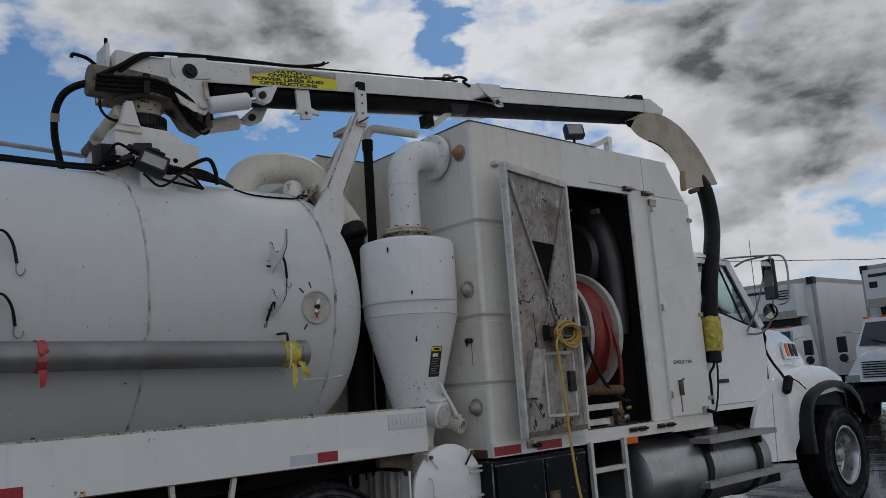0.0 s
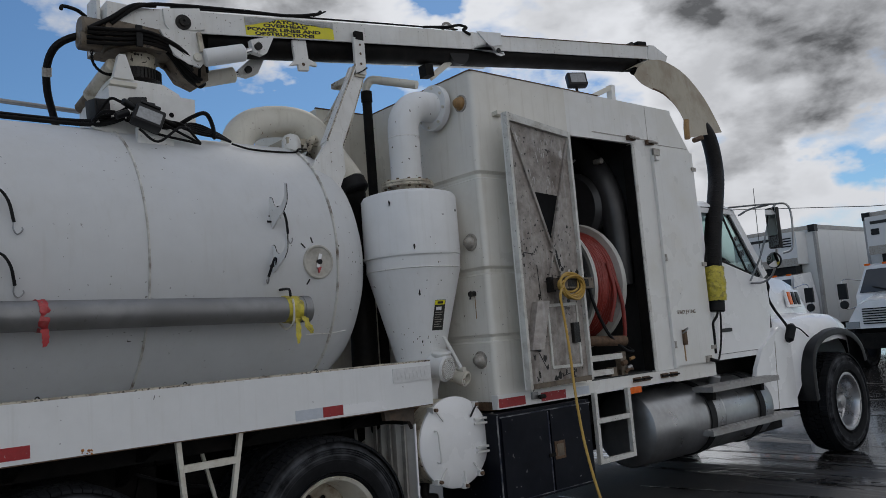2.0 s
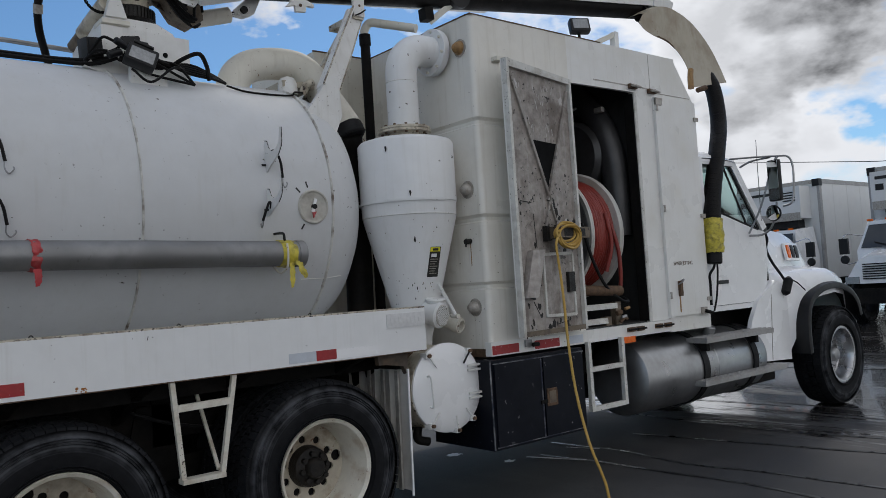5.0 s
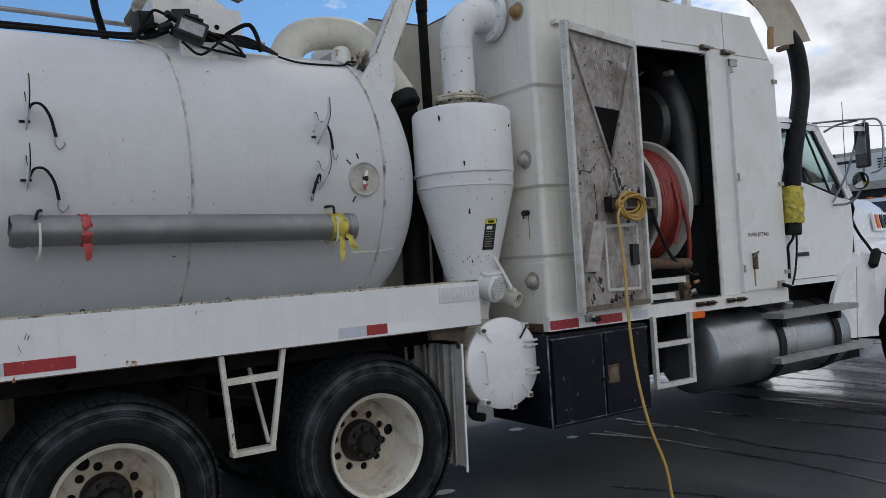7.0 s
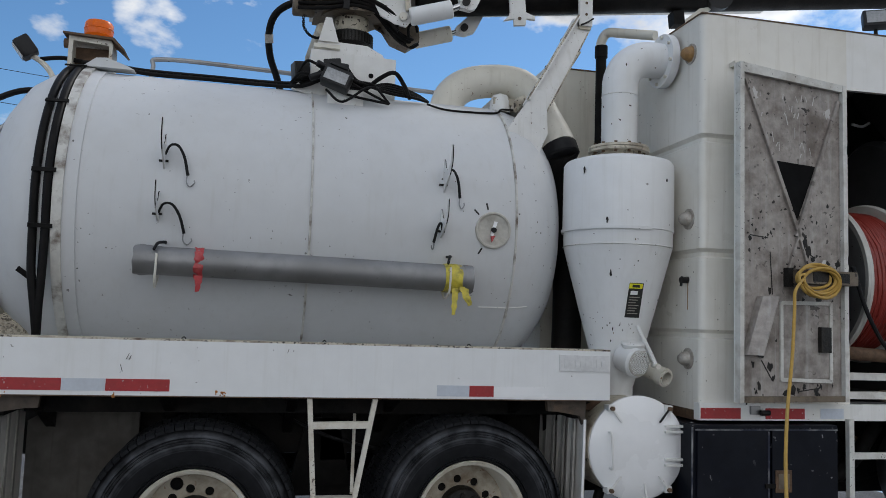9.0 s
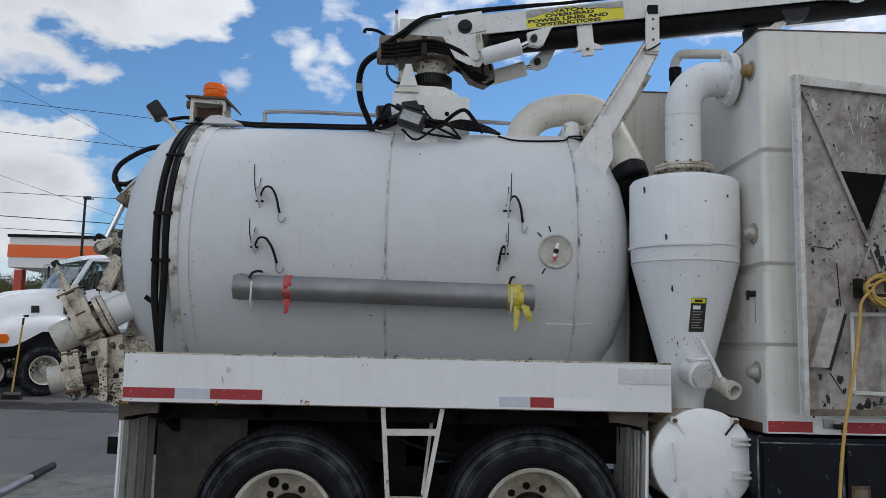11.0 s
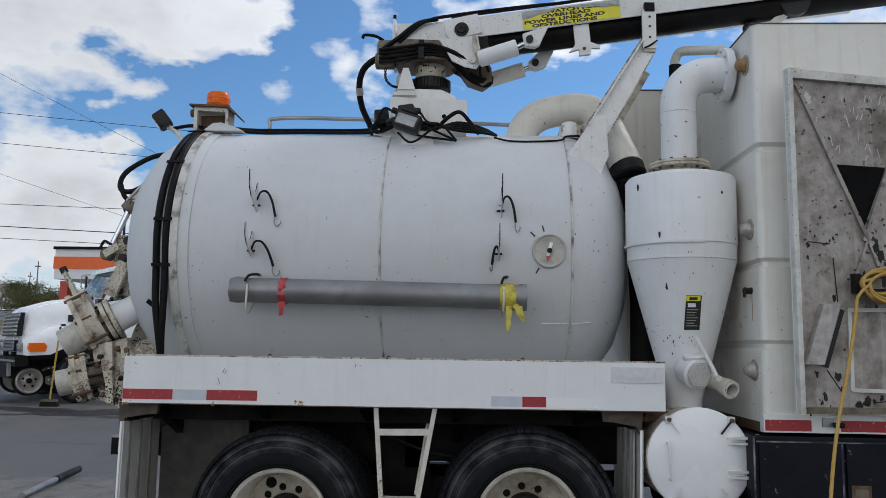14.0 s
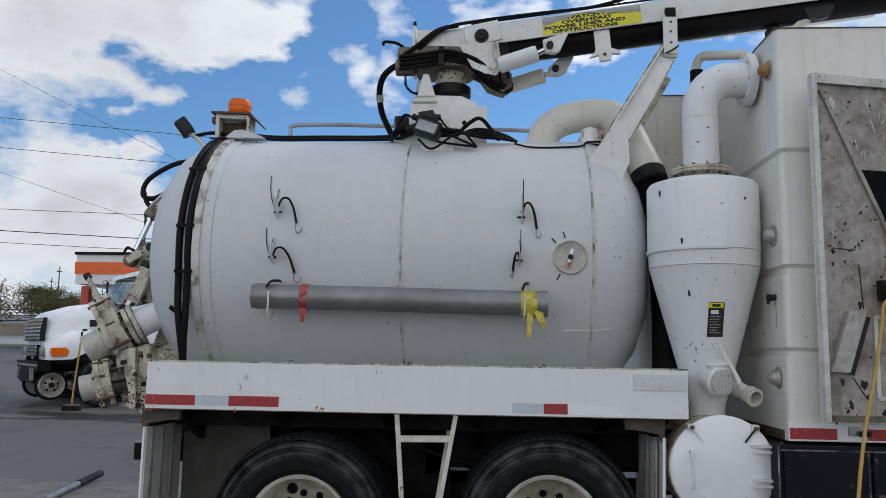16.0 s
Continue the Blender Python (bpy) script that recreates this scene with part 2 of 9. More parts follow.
rusty_dark = material("grimy_rusted_steel", (0.075, 0.058, 0.045), 0.8, vary=0.35, grain=20, second=(0.16, 0.10, 0.055), second_amount=0.6, second_scale=9, bump=0.3)
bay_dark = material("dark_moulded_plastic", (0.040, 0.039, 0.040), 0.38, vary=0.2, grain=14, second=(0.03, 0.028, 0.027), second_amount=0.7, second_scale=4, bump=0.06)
torn_paper = material("crumpled_backing", (0.50, 0.50, 0.49), 0.7, vary=0.25, grain=60, second=(0.22, 0.21, 0.20), second_amount=0.7, second_scale=30, bump=0.6, bump_scale=90)
tinted_pane = material("tinted_pane", (0.035, 0.04, 0.045), 0.06, vary=0.1, grain=4, bump=0.0, spec=0.8, rough_vary=0.02)
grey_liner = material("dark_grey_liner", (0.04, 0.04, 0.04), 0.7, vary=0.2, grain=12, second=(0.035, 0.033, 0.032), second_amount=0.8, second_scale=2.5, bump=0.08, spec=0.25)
black_rubber = material("black_rubber", (0.009, 0.009, 0.010), 0.62, vary=0.3, grain=30, second=(0.022, 0.021, 0.020), second_amount=0.6, second_scale=5, bump=0.15, spec=0.25)


def tyre_material():
    """Black rubber; the shoulder of the sidewall is scuffed pale in broken rings round the axle."""
    m = material("tyre_rubber", (0.008, 0.0085, 0.010), 0.75, vary=0.25, grain=24, second=(0.016, 0.0165, 0.019), second_amount=0.6, second_scale=4.5, bump=0.15, bump_scale=150, spec=0.18)
    nd, lk = m.node_tree.nodes, m.node_tree.links
    p = nd["Principled BSDF"]
    old = p.inputs["Base Color"].links[0].from_socket
    tc, sep_ = nd.new("ShaderNodeTexCoord"), nd.new("ShaderNodeSeparateXYZ")
    lk.new(tc.outputs["Object"], sep_.inputs[0])

    def calc(op, a, b=None):
        n = nd.new("ShaderNodeMath")
        n.operation = op
        for i, v in enumerate((a, b)):
            if isinstance(v, (int, float)):
                n.inputs[i].default_value = v
            elif v is not None:
                lk.new(v, n.inputs[i])
        return n.outputs[0]

    rad = calc("SQRT", calc("ADD", calc("MULTIPLY", sep_.outputs[0], sep_.outputs[0]), calc("MULTIPLY", sep_.outputs[2], sep_.outputs[2])))
    ring = nd.new("ShaderNodeTexNoise")
    ring.noise_dimensions = "1D"
    ring.inputs["Scale"].default_value, ring.inputs["Detail"].default_value = 45.0, 4.0
    lk.new(rad, ring.inputs["W"])
    patch = nd.new("ShaderNodeTexNoise")
    patch.inputs["Scale"].default_value, patch.inputs["Detail"].default_value = 9.0, 8.0
    lk.new(tc.outputs["Object"], patch.inputs["Vector"])
    band = nd.new("ShaderNodeMapRange")
    band.interpolation_type = "SMOOTHSTEP"
    band.inputs["From Min"].default_value, band.inputs["From Max"].default_value = 0.075, 0.0
    lk.new(calc("ABSOLUTE", calc("SUBTRACT", rad, 0.452)), band.inputs["Value"])
    amount = nd.new("ShaderNodeMapRange")
    amount.inputs["From Min"].default_value, amount.inputs["From Max"].default_value = 0.22, 0.42
    lk.new(calc("MULTIPLY", calc("MULTIPLY", ring.outputs["Fac"], patch.outputs["Fac"]), 1.15), amount.inputs["Value"])
    mx = nd.new("ShaderNodeMix")
    mx.data_type = "RGBA"
    lk.new(calc("MULTIPLY", calc("MULTIPLY", band.outputs[0], amount.outputs[0]), 0.55), mx.inputs["Factor"])
    lk.new(old, mx.inputs["A"])
    mx.inputs["B"].default_value = (0.15, 0.155, 0.17, 1)
    lk.new(mx.outputs["Result"], p.inputs["Base Color"])
    return m


tyre_rubber = tyre_material()
black_plastic = material("black_plastic", (0.009, 0.009, 0.010), 0.42, vary=0.2, grain=30, second=(0.028, 0.028, 0.028), second_amount=0.4, bump=0.04, spec=0.3)
hose_black = material("hose_black", (0.006, 0.0055, 0.0055), 0.5, vary=0.3, grain=40, second=(0.016, 0.013, 0.011), second_amount=0.5, second_scale=9, bump=0.2, spec=0.15)
dull_tube = material("dull_steel_tube", (0.27, 0.27, 0.272), 0.52, 0.6, vary=0.2, grain=10, second=(0.15, 0.145, 0.14), second_amount=0.6, second_scale=5, chips=(0.1, 0.09, 0.08), chip_scale=40, bump=0.06, bump_scale=40, chip_amount=-0.2)
galv = material("galvanised_tube", (0.36, 0.362, 0.365), 0.42, 0.8, vary=0.22, grain=10, second=(0.13, 0.125, 0.12), second_amount=0.55, second_scale=5, chips=(0.1, 0.09, 0.08), chip_scale=40, bump=0.06, bump_scale=40, chip_amount=-0.2)
alu_tank = material("brushed_aluminium", (0.40, 0.405, 0.41), 0.36, 0.9, vary=0.1, grain=14, second=(0.25, 0.245, 0.24), second_amount=0.5, second_scale=4, bump=0.03, bump_scale=200)
alu_step = material("aluminium_step", (0.42, 0.41, 0.40), 0.5, 0.7, vary=0.15, grain=30, second=(0.26, 0.24, 0.22), second_amount=0.6, bump=0.1)
chrome = material("polished_metal", (0.68, 0.68, 0.69), 0.14, 1.0, vary=0.06, grain=20, second=(0.5, 0.49, 0.47), second_amount=0.4, bump=0.0, rough_vary=0.06)
wheel_cream = material("wheel_cream_paint", (0.70, 0.665, 0.58), 0.45, vary=0.06, grain=20, second=(0.36, 0.24, 0.13), second_amount=0.55, second_scale=7, chips=RUST, chip_scale=50, chip_amount=0.2, bump=0.06)
# brown stains, on a base darkened for the shade deep in the wheel
wheel_stained_shaded = material("stained_shaded_wheel_paint", (0.52, 0.475, 0.385), 0.5, vary=0.1, grain=18, second=(0.16, 0.095, 0.045), second_amount=0.8, second_scale=5, chips=RUST, chip_scale=30, chip_amount=0.6, bump=0.08)
hub_grease = material("greasy_hub", (0.012, 0.011, 0.010), 0.5, vary=0.3, grain=50, second=(0.035, 0.028, 0.022), second_amount=0.6, second_scale=14, bump=0.4, bump_scale=60, spec=0.3)
door_skin = material("stained_aluminium_sheet", (0.36, 0.325, 0.295), 0.55, 0.15, vary=0.28, grain=22, second=(0.115, 0.088, 0.070), second_amount=0.8, second_scale=5.0,
                     streak=(0.50, 0.48, 0.46), streak_amount=0.5, chips=(0.025, 0.02, 0.016), chip_scale=26, chip_amount=0.9, bump=0.22, bump_scale=60)
door_frame_m = material("weathered_white_frame", (0.66, 0.65, 0.61), 0.55, vary=0.1, grain=30, second=(0.30, 0.26, 0.21), second_amount=0.55, second_scale=7, chips=SOOT, chip_scale=60, chip_amount=0.4, bump=0.12)
step_cream = material("chipped_cream_steel", (0.66, 0.63, 0.55), 0.5, vary=0.08, grain=30, second=(0.30, 0.20, 0.11), second_amount=0.5, second_scale=9, chips=(0.06, 0.035, 0.02), chip_scale=55, chip_amount=0.9, bump=0.12)
navy = material("navy_box_paint", (0.003, 0.0042, 0.009), 0.5, vary=0.25, grain=14, second=(0.009, 0.011, 0.017), second_amount=0.6, second_scale=3, chips=(0.22, 0.22, 0.23), chip_scale=24, chip_amount=-0.1, bump=0.06, spec=0.2)
worn_navy = material("edge_worn_navy", (0.011, 0.015, 0.036), 0.5, vary=0.3, grain=20, second=(0.34, 0.34, 0.34), second_amount=0.8, second_scale=6, bump=0.05)
red_tape = material("red_reflective_tape", (0.36, 0.022, 0.026), 0.4, vary=0.14, grain=60, second=(0.22, 0.03, 0.03), second_amount=0.5, chips=(0.5, 0.45, 0.43), chip_scale=50, chip_amount=0.5, bump=0.05)
white_tape = material("silver_reflective_tape", (0.56, 0.60, 0.66), 0.4, vary=0.06, grain=60, second=(0.45, 0.47, 0.5), second_amount=0.5, bump=0.05)
red_wrap = material("red_tape_wrap", (0.42, 0.03, 0.035), 0.5, vary=0.2, grain=30, second=(0.5, 0.2, 0.19), second_amount=0.5, second_scale=14, bump=0.2)
yellow_wrap = material("yellow_tape_wrap", (0.60, 0.50, 0.06), 0.45, vary=0.25, grain=30, second=(0.16, 0.13, 0.04), second_amount=0.85, second_scale=20, bump=0.4, bump_scale=40)
yellow_cord_m = material("yellow_cord", (0.46, 0.28, 0.05), 0.55, vary=0.15, grain=40, second=(0.45, 0.32, 0.11), second_amount=0.6, bump=0.1)
yellow_sign = material("yellow_decal", (0.80, 0.72, 0.02), 0.5, vary=0.06, grain=20, second=(0.6, 0.55, 0.08), second_amount=0.5, bump=0.02)
ink = material("black_print", (0.02, 0.02, 0.018), 0.55, vary=0.1, bump=0.0)
red_hose = material("red_jetting_hose", (0.25, 0.032, 0.022), 0.45, vary=0.15, grain=30, second=(0.19, 0.035, 0.03), second_amount=0.7, second_scale=7, bump=0.1)
reel_cream = material("reel_cream_paint", (0.55, 0.54, 0.50), 0.45, vary=0.1, grain=20, second=(0.36, 0.33, 0.28), second_amount=0.6, second_scale=5, bump=0.06)
amber = material("amber_lens", (0.80, 0.14, 0.004), 0.22, vary=0.1, grain=20, bump=0.0, spec=0.3)
amber_dirty = material("amber_weathered_cap", (0.33, 0.19, 0.07), 0.5, vary=0.25, grain=50, second=(0.2, 0.11, 0.05), second_amount=0.7, second_scale=20, bump=0.1)
lamp_lens = material("lamp_lens_glass", (0.30, 0.31, 0.32), 0.14, 0.5, vary=0.2, grain=60, bump=0.3, bump_scale=110)
cap_grey = material("grey_dome_cap", (0.42, 0.39, 0.35), 0.4, 0.3, vary=0.2, grain=40, second=(0.2, 0.17, 0.14), second_amount=0.7, second_scale=25, bump=0.1)
cap_plate = material("dull_plate", (0.66, 0.66, 0.66), 0.5, 0.0, vary=0.1, grain=40, bump=0.05)
cavity = material("unlit_cavity", (0.006, 0.006, 0.006), 0.8, vary=0.2, bump=0.0, spec=0.1)


def pane_material(name, tint):
    """Thin sheet glass: clear with a tint, its gloss rising towards grazing angles."""
    m = bpy.data.materials.new(name)
    m.use_nodes = True
    nd, lk = m.node_tree.nodes, m.node_tree.links
    nd.remove(nd["Principled BSDF"])
    clear, gloss, mx, fr = nd.new("ShaderNodeBsdfTransparent"), nd.new("ShaderNodeBsdfGlossy"), nd.new("ShaderNodeMixShader"), nd.new("ShaderNodeFresnel")
    clear.inputs[0].default_value = (*tint, 1)
    gloss.inputs["Roughness"].default_value = 0.02
    fr.inputs["IOR"].default_value = 1.5
    lk.new(fr.outputs[0], mx.inputs[0])
    lk.new(clear.outputs[0], mx.inputs[1])
    lk.new(gloss.outputs[0], mx.inputs[2])
    lk.new(mx.outputs[0], nd["Material Output"].inputs[0])
    return m


glass = pane_material("tinted_glass", (0.70, 0.84, 0.82))
guard_dark = material("shaded_plastic_groove", (0.38, 0.365, 0.335), 0.7, vary=0.2, grain=20, second=(0.06, 0.055, 0.05), second_amount=0.6, second_scale=4, bump=0.05)
gauge_dull = material("dull_gauge_cup", (0.52, 0.50, 0.45), 0.5, vary=0.15, grain=30, second=(0.3, 0.27, 0.22), second_amount=0.5, second_scale=16, bump=0.05)
# brown grime, its tone darkened further for the turret's shade under the boom
turret_brown = material("grimy_shaded_brown", (0.17, 0.135, 0.095), 0.55, vary=0.15, grain=20, second=(0.05, 0.032, 0.022), second_amount=0.85, second_scale=7.0, chips=(0.03, 0.02, 0.014), chip_scale=22, chip_amount=1.2, bump=0.25, bump_scale=60)
scratch_white = material("bare_scratch", (0.55, 0.53, 0.51), 0.5, vary=0.1, bump=0.0)
rim_metal = material("dull_aluminium_rim", (0.46, 0.46, 0.47), 0.30, 1.0, vary=0.08, grain=30, second=(0.36, 0.35, 0.34), second_amount=0.5, second_scale=8, bump=0.03)
guard_plastic = material("scuffed_white_plastic", (0.62, 0.60, 0.56), 0.55, vary=0.06, grain=16, second=(0.36, 0.34, 0.31), second_amount=0.6, second_scale=3, streak=(0.30, 0.28, 0.25), streak_amount=0.4, bump=0.03)
rusty_weld = material("rust_bled_weld", (0.64, 0.63, 0.59), 0.5, vary=0.1, grain=30, second=(0.10, 0.06, 0.035), second_amount=0.9, second_scale=8, bump=0.3, bump_scale=90)
rust_valve = material("flaking_cream_and_rust", (0.64, 0.585, 0.47), 0.6, vary=0.18, grain=22, second=(0.11, 0.07, 0.045), second_amount=1.0, second_scale=11.0, chips=(0.03, 0.02, 0.014), chip_scale=70, chip_amount=2.5, bump=0.4, bump_scale=70)
mirror_glass = material("mirror_glass", (0.8, 0.82, 0.83), 0.03, 1.0, vary=0.02, bump=0.0, rough_vary=0.01)


def asphalt_material():
    m = bpy.data.materials.new("wet_asphalt")
    m.use_nodes = True
    nd, lk = m.node_tree.nodes, m.node_tree.links
    p = nd["Principled BSDF"]
    tc = nd.new("ShaderNodeTexCoord")

    def nz(scale, detail=6.0, rgh=0.6, stretch=(1, 1, 1), distort=0.0):
        mp = nd.new("ShaderNodeMapping")
        mp.inputs["Scale"].default_value = stretch
        lk.new(tc.outputs["Object"], mp.inputs["Vector"])
        n = nd.new("ShaderNodeTexNoise")
        n.inputs["Scale"].default_value, n.inputs["Detail"].default_value = scale, detail
        n.inputs["Roughness"].default_value, n.inputs["Distortion"].default_value = rgh, distort
        lk.new(mp.outputs[0], n.inputs["Vector"])
        return n.outputs["Fac"]

    def rng(fac, a, b, lo=0.0, hi=1.0):
        n = nd.new("ShaderNodeMapRange")
        n.inputs["From Min"].default_value, n.inputs["From Max"].default_value = a, b
        n.inputs["To Min"].default_value, n.inputs["To Max"].default_value = lo, hi
        lk.new(fac, n.inputs["Value"])
        return n.outputs[0]

    def mix(fac, a, b):
        n = nd.new("ShaderNodeMix")
        n.data_type = "RGBA"
        for sock, v in (("Factor", fac), ("A", a), ("B", b)):
            if isinstance(v, tuple):
                n.inputs[sock].default_value = (*v, 1)
            else:
                lk.new(v, n.inputs[sock])
        return n.outputs["Result"]

    stone = mix(rng(nz(160, 3.0), 0.35, 0.68), (0.060, 0.055, 0.053), (0.160, 0.149, 0.143))
    patch = mix(rng(nz(0.33, 6.0), 0.42, 0.62), stone, (0.110, 0.102, 0.098))
    oil = mix(rng(nz(0.55, 6.0, 0.62, (0.5, 1.6, 1)), 0.56, 0.68, 0.0, 0.75), patch, (0.013, 0.013, 0.014))
    p.inputs["Specular IOR Level"].default_value = 0.5
    # the base colour is darker towards the truck's front; long wet streaks there, none behind it
    along = nd.new("ShaderNodeSeparateXYZ")
    lk.new(tc.outputs["Object"], along.inputs[0])
    tone_shift = nd.new("ShaderNodeMath")
    tone_shift.operation = "ADD"
    lk.new(rng(nz(0.8, 7.0, 0.65, (1.6, 0.7, 1)), 0.3, 0.7, -0.45, 0.45), tone_shift.inputs[0])
    lk.new(rng(along.outputs[0], -1.0, 3.0), tone_shift.inputs[1])
    toned = mix(rng(tone_shift.outputs[0], 0.0, 1.0, 0.0, 0.80), oil, (0.014, 0.013, 0.014))
    lk.new(toned, p.inputs["Base Color"])
    drain = nd.new("ShaderNodeMath")
    drain.operation = "ADD"
    lk.new(nz(0.7, 9.0, 0.70, (3.6, 0.45, 1), 0.5), drain.inputs[0])
    lk.new(rng(along.outputs[0], 5.0, 7.6, -0.22, 0.09), drain.inputs[1])
    wet = rng(drain.outputs[0], 0.46, 0.54)
    n = nd.new("ShaderNodeMapRange")
    n.inputs["To Min"].default_value, n.inputs["To Max"].default_value = 0.70, 0.06
    lk.new(wet, n.inputs["Value"])
    lk.new(n.outputs[0], p.inputs["Roughness"])
    # standing water film
    lk.new(rng(wet, 0.0, 1.0, 0.0, 0.6), p.inputs["Coat Weight"])
    p.inputs["Coat Roughness"].default_value = 0.04
    b = nd.new("ShaderNodeBump")
    b.inputs["Distance"].default_value = 0.006
    lk.new(nz(90, 5.0), b.inputs["Height"])
    lk.new(rng(wet, 0.0, 1.0, 0.7, 0.12), b.inputs["Strength"])
    lk.new(b.outputs[0], p.inputs["Normal"])
    return m


asphalt = asphalt_material()
concrete = material("rough_concrete", (0.17, 0.16, 0.145), 0.85, vary=0.3, grain=40, second=(0.07, 0.064, 0.058), second_amount=0.9, second_scale=3.5, bump=0.6, bump_scale=60)
blot_white = material("white_ground_blot", (0.82, 0.82, 0.81), 0.5, vary=0.1, grain=40, bump=0.2)
crack_seal = material("tar_crack_seal", (0.008, 0.008, 0.009), 0.3, vary=0.3, grain=30, bump=0.1)
oil_dark = material("old_oil_stain", (0.020, 0.019, 0.019), 0.5, vary=0.4, grain=25, second=(0.06, 0.056, 0.054), second_amount=0.6, second_scale=4, bump=0.3, bump_scale=80)
streak_glint = material("pale_ground_glint", (0.80, 0.80, 0.79), 0.6, vary=0.2, grain=30, second=(0.2, 0.2, 0.2), second_amount=0.7, second_scale=9, bump=0.1)
dry_grass = material("verge_grass", (0.11, 0.13, 0.045), 0.9, vary=0.3, grain=20, second=(0.2, 0.18, 0.09), second_amount=0.7, second_scale=2, bump=0.4)
leaf_green = material("mesquite_leaf", (0.105, 0.105, 0.045), 0.7, vary=0.35, grain=3, second=(0.10, 0.085, 0.045), second_amount=0.7, second_scale=0.9, bump=0.0, per_piece=0.3, spec=0.05)
bark = material("bark", (0.10, 0.075, 0.05), 0.9, vary=0.3, grain=20, bump=0.5)
wood_pole = material("weathered_pole_wood", (0.13, 0.10, 0.075), 0.85, vary=0.25, grain=15, bump=0.2)
wire_black = material("cable_black", (0.02, 0.02, 0.022), 0.6, vary=0.1, bump=0.0)
canopy_white = material("canopy_white_panel", (0.74, 0.74, 0.73), 0.4, vary=0.03, grain=5, second=(0.66, 0.66, 0.65), second_amount=0.5, second_scale=0.6, bump=0.0)
canopy_orange = material("canopy_orange_band", (0.80, 0.13, 0.012), 0.4, vary=0.05, grain=5, bump=0.0)
column_red = material("column_red_paint", (0.55, 0.06, 0.03), 0.45, vary=0.08, grain=6, bump=0.0)
beige_wall = material("beige_wall", (0.42, 0.36, 0.28), 0.8, vary=0.1, grain=8, bump=0.1)
far_grey = material("far_roof_grey", (0.3, 0.3, 0.3), 0.7, vary=0.1, bump=0.0)


# ---- building helpers ----
def thing(name, at, label, category, group="", kind=""):
    ob = new(name)
    ob.location = at
    ob.empty_display_size = 0.2
    return tagged(ob, label, category, group, kind)


def finish(bm, mat, name, smooth=True, bevel=0.0, segs=2, angle=32.0):
    if bevel:
        sharp = [e for e in bm.edges if len(e.link_faces) == 2 and e.calc_face_angle(0) > radians(angle)]
        bmesh.ops.bevel(bm, geom=sharp, offset=bevel, segments=segs, profile=0.6, affect="EDGES", clamp_overlap=True)
    bmesh.ops.recalc_face_normals(bm, faces=bm.faces[:])
    me = bpy.data.meshes.new(name)
    bm.to_mesh(me)
    bm.free()
    for m in mat if isinstance(mat, (list, tuple)) else (mat,):
        me.materials.append(m)
    if smooth:
        me.polygons.foreach_set("use_smooth", [True] * len(me.polygons))
        me.set_sharp_from_angle(angle=radians(38))
    return me


def part(name, bm, mat, parent=None, label="", smooth=True, bevel=0.0, segs=2):
    """One mesh object; its coordinates are the place's own, whatever it hangs under."""
    ob = new(name, finish(bm, mat, name, smooth, bevel, segs))
    if parent:
        ob.parent = parent
        if parent.parent is None and parent.type == "EMPTY":
            ob.matrix_parent_inverse = parent.matrix_basis.inverted()
    return tagged(ob, label)


def box(x0, x1, y0, y1, z0, z1, bm=None):
    bm = bm or bmesh.new()
    v = [bm.verts.new((x, y, z)) for x in (x0, x1) for y in (y0, y1) for z in (z0, z1)]
    for f in ((0, 1, 3, 2), (4, 6, 7, 5), (0, 4, 5, 1), (2, 3, 7, 6), (0, 2, 6, 4), (1, 5, 7, 3)):
        bm.faces.new([v[i] for i in f])
    return bm


def frame_of(d):
    d = Vector(d).normalized()
    u = d.cross(Vector((0, 0, 1)) if abs(d.z) < 0.9 else Vector((1, 0, 0))).normalized()
    return d, u, d.cross(u)


def lathe(profile, origin, axis, n=32, bm=None, closed=False, start=0.0, sweep=360.0):
    """profile: (distance along the axis, radius) from one end to the other."""
    bm = bm or bmesh.new()
    d, u, w = frame_of(axis)
    o = Vector(origin)
    full = sweep >= 360
    steps = n if full else n + 1
    rings = []
    for a, r in profile:
        if r < 1e-6:
            rings.append([bm.verts.new(o + d * a)])
        else:
            rings.append([bm.verts.new(o + d * a + (u * math.cos(t) + w * math.sin(t)) * r)
                          for t in (radians(start + sweep * i / n) for i in range(steps))])
    pairs = list(zip(rings, rings[1:])) + ([(rings[-1], rings[0])] if closed else [])
    for p, q in pairs:
        for i in range(n):
            j = (i + 1) % n if full else i + 1
            if len(p) == 1 and len(q) == 1:
                continue
            if len(p) == 1:
                bm.faces.new((p[0], q[i], q[j]))
            elif len(q) == 1:
                bm.faces.new((p[i], q[0], p[j]))
            else:
                bm.faces.new((p[i], q[i], q[j], p[j]))
    return bm


def cyl(p0, p1, r0, r1=None, n=20, bm=None, edge=0.0):
    p0, p1 = Vector(p0), Vector(p1)
    h, r1 = (p1 - p0).length, r0 if r1 is None else r1
    if edge:
        prof = [(0, 0), (0, r0 - edge), (edge, r0), (h - edge, r1), (h, r1 - edge), (h, 0)]
    else:
        prof = [(0, 0), (0, r0), (h, r1), (h, 0)]
    return lathe(prof, p0, p1 - p0, n, bm)


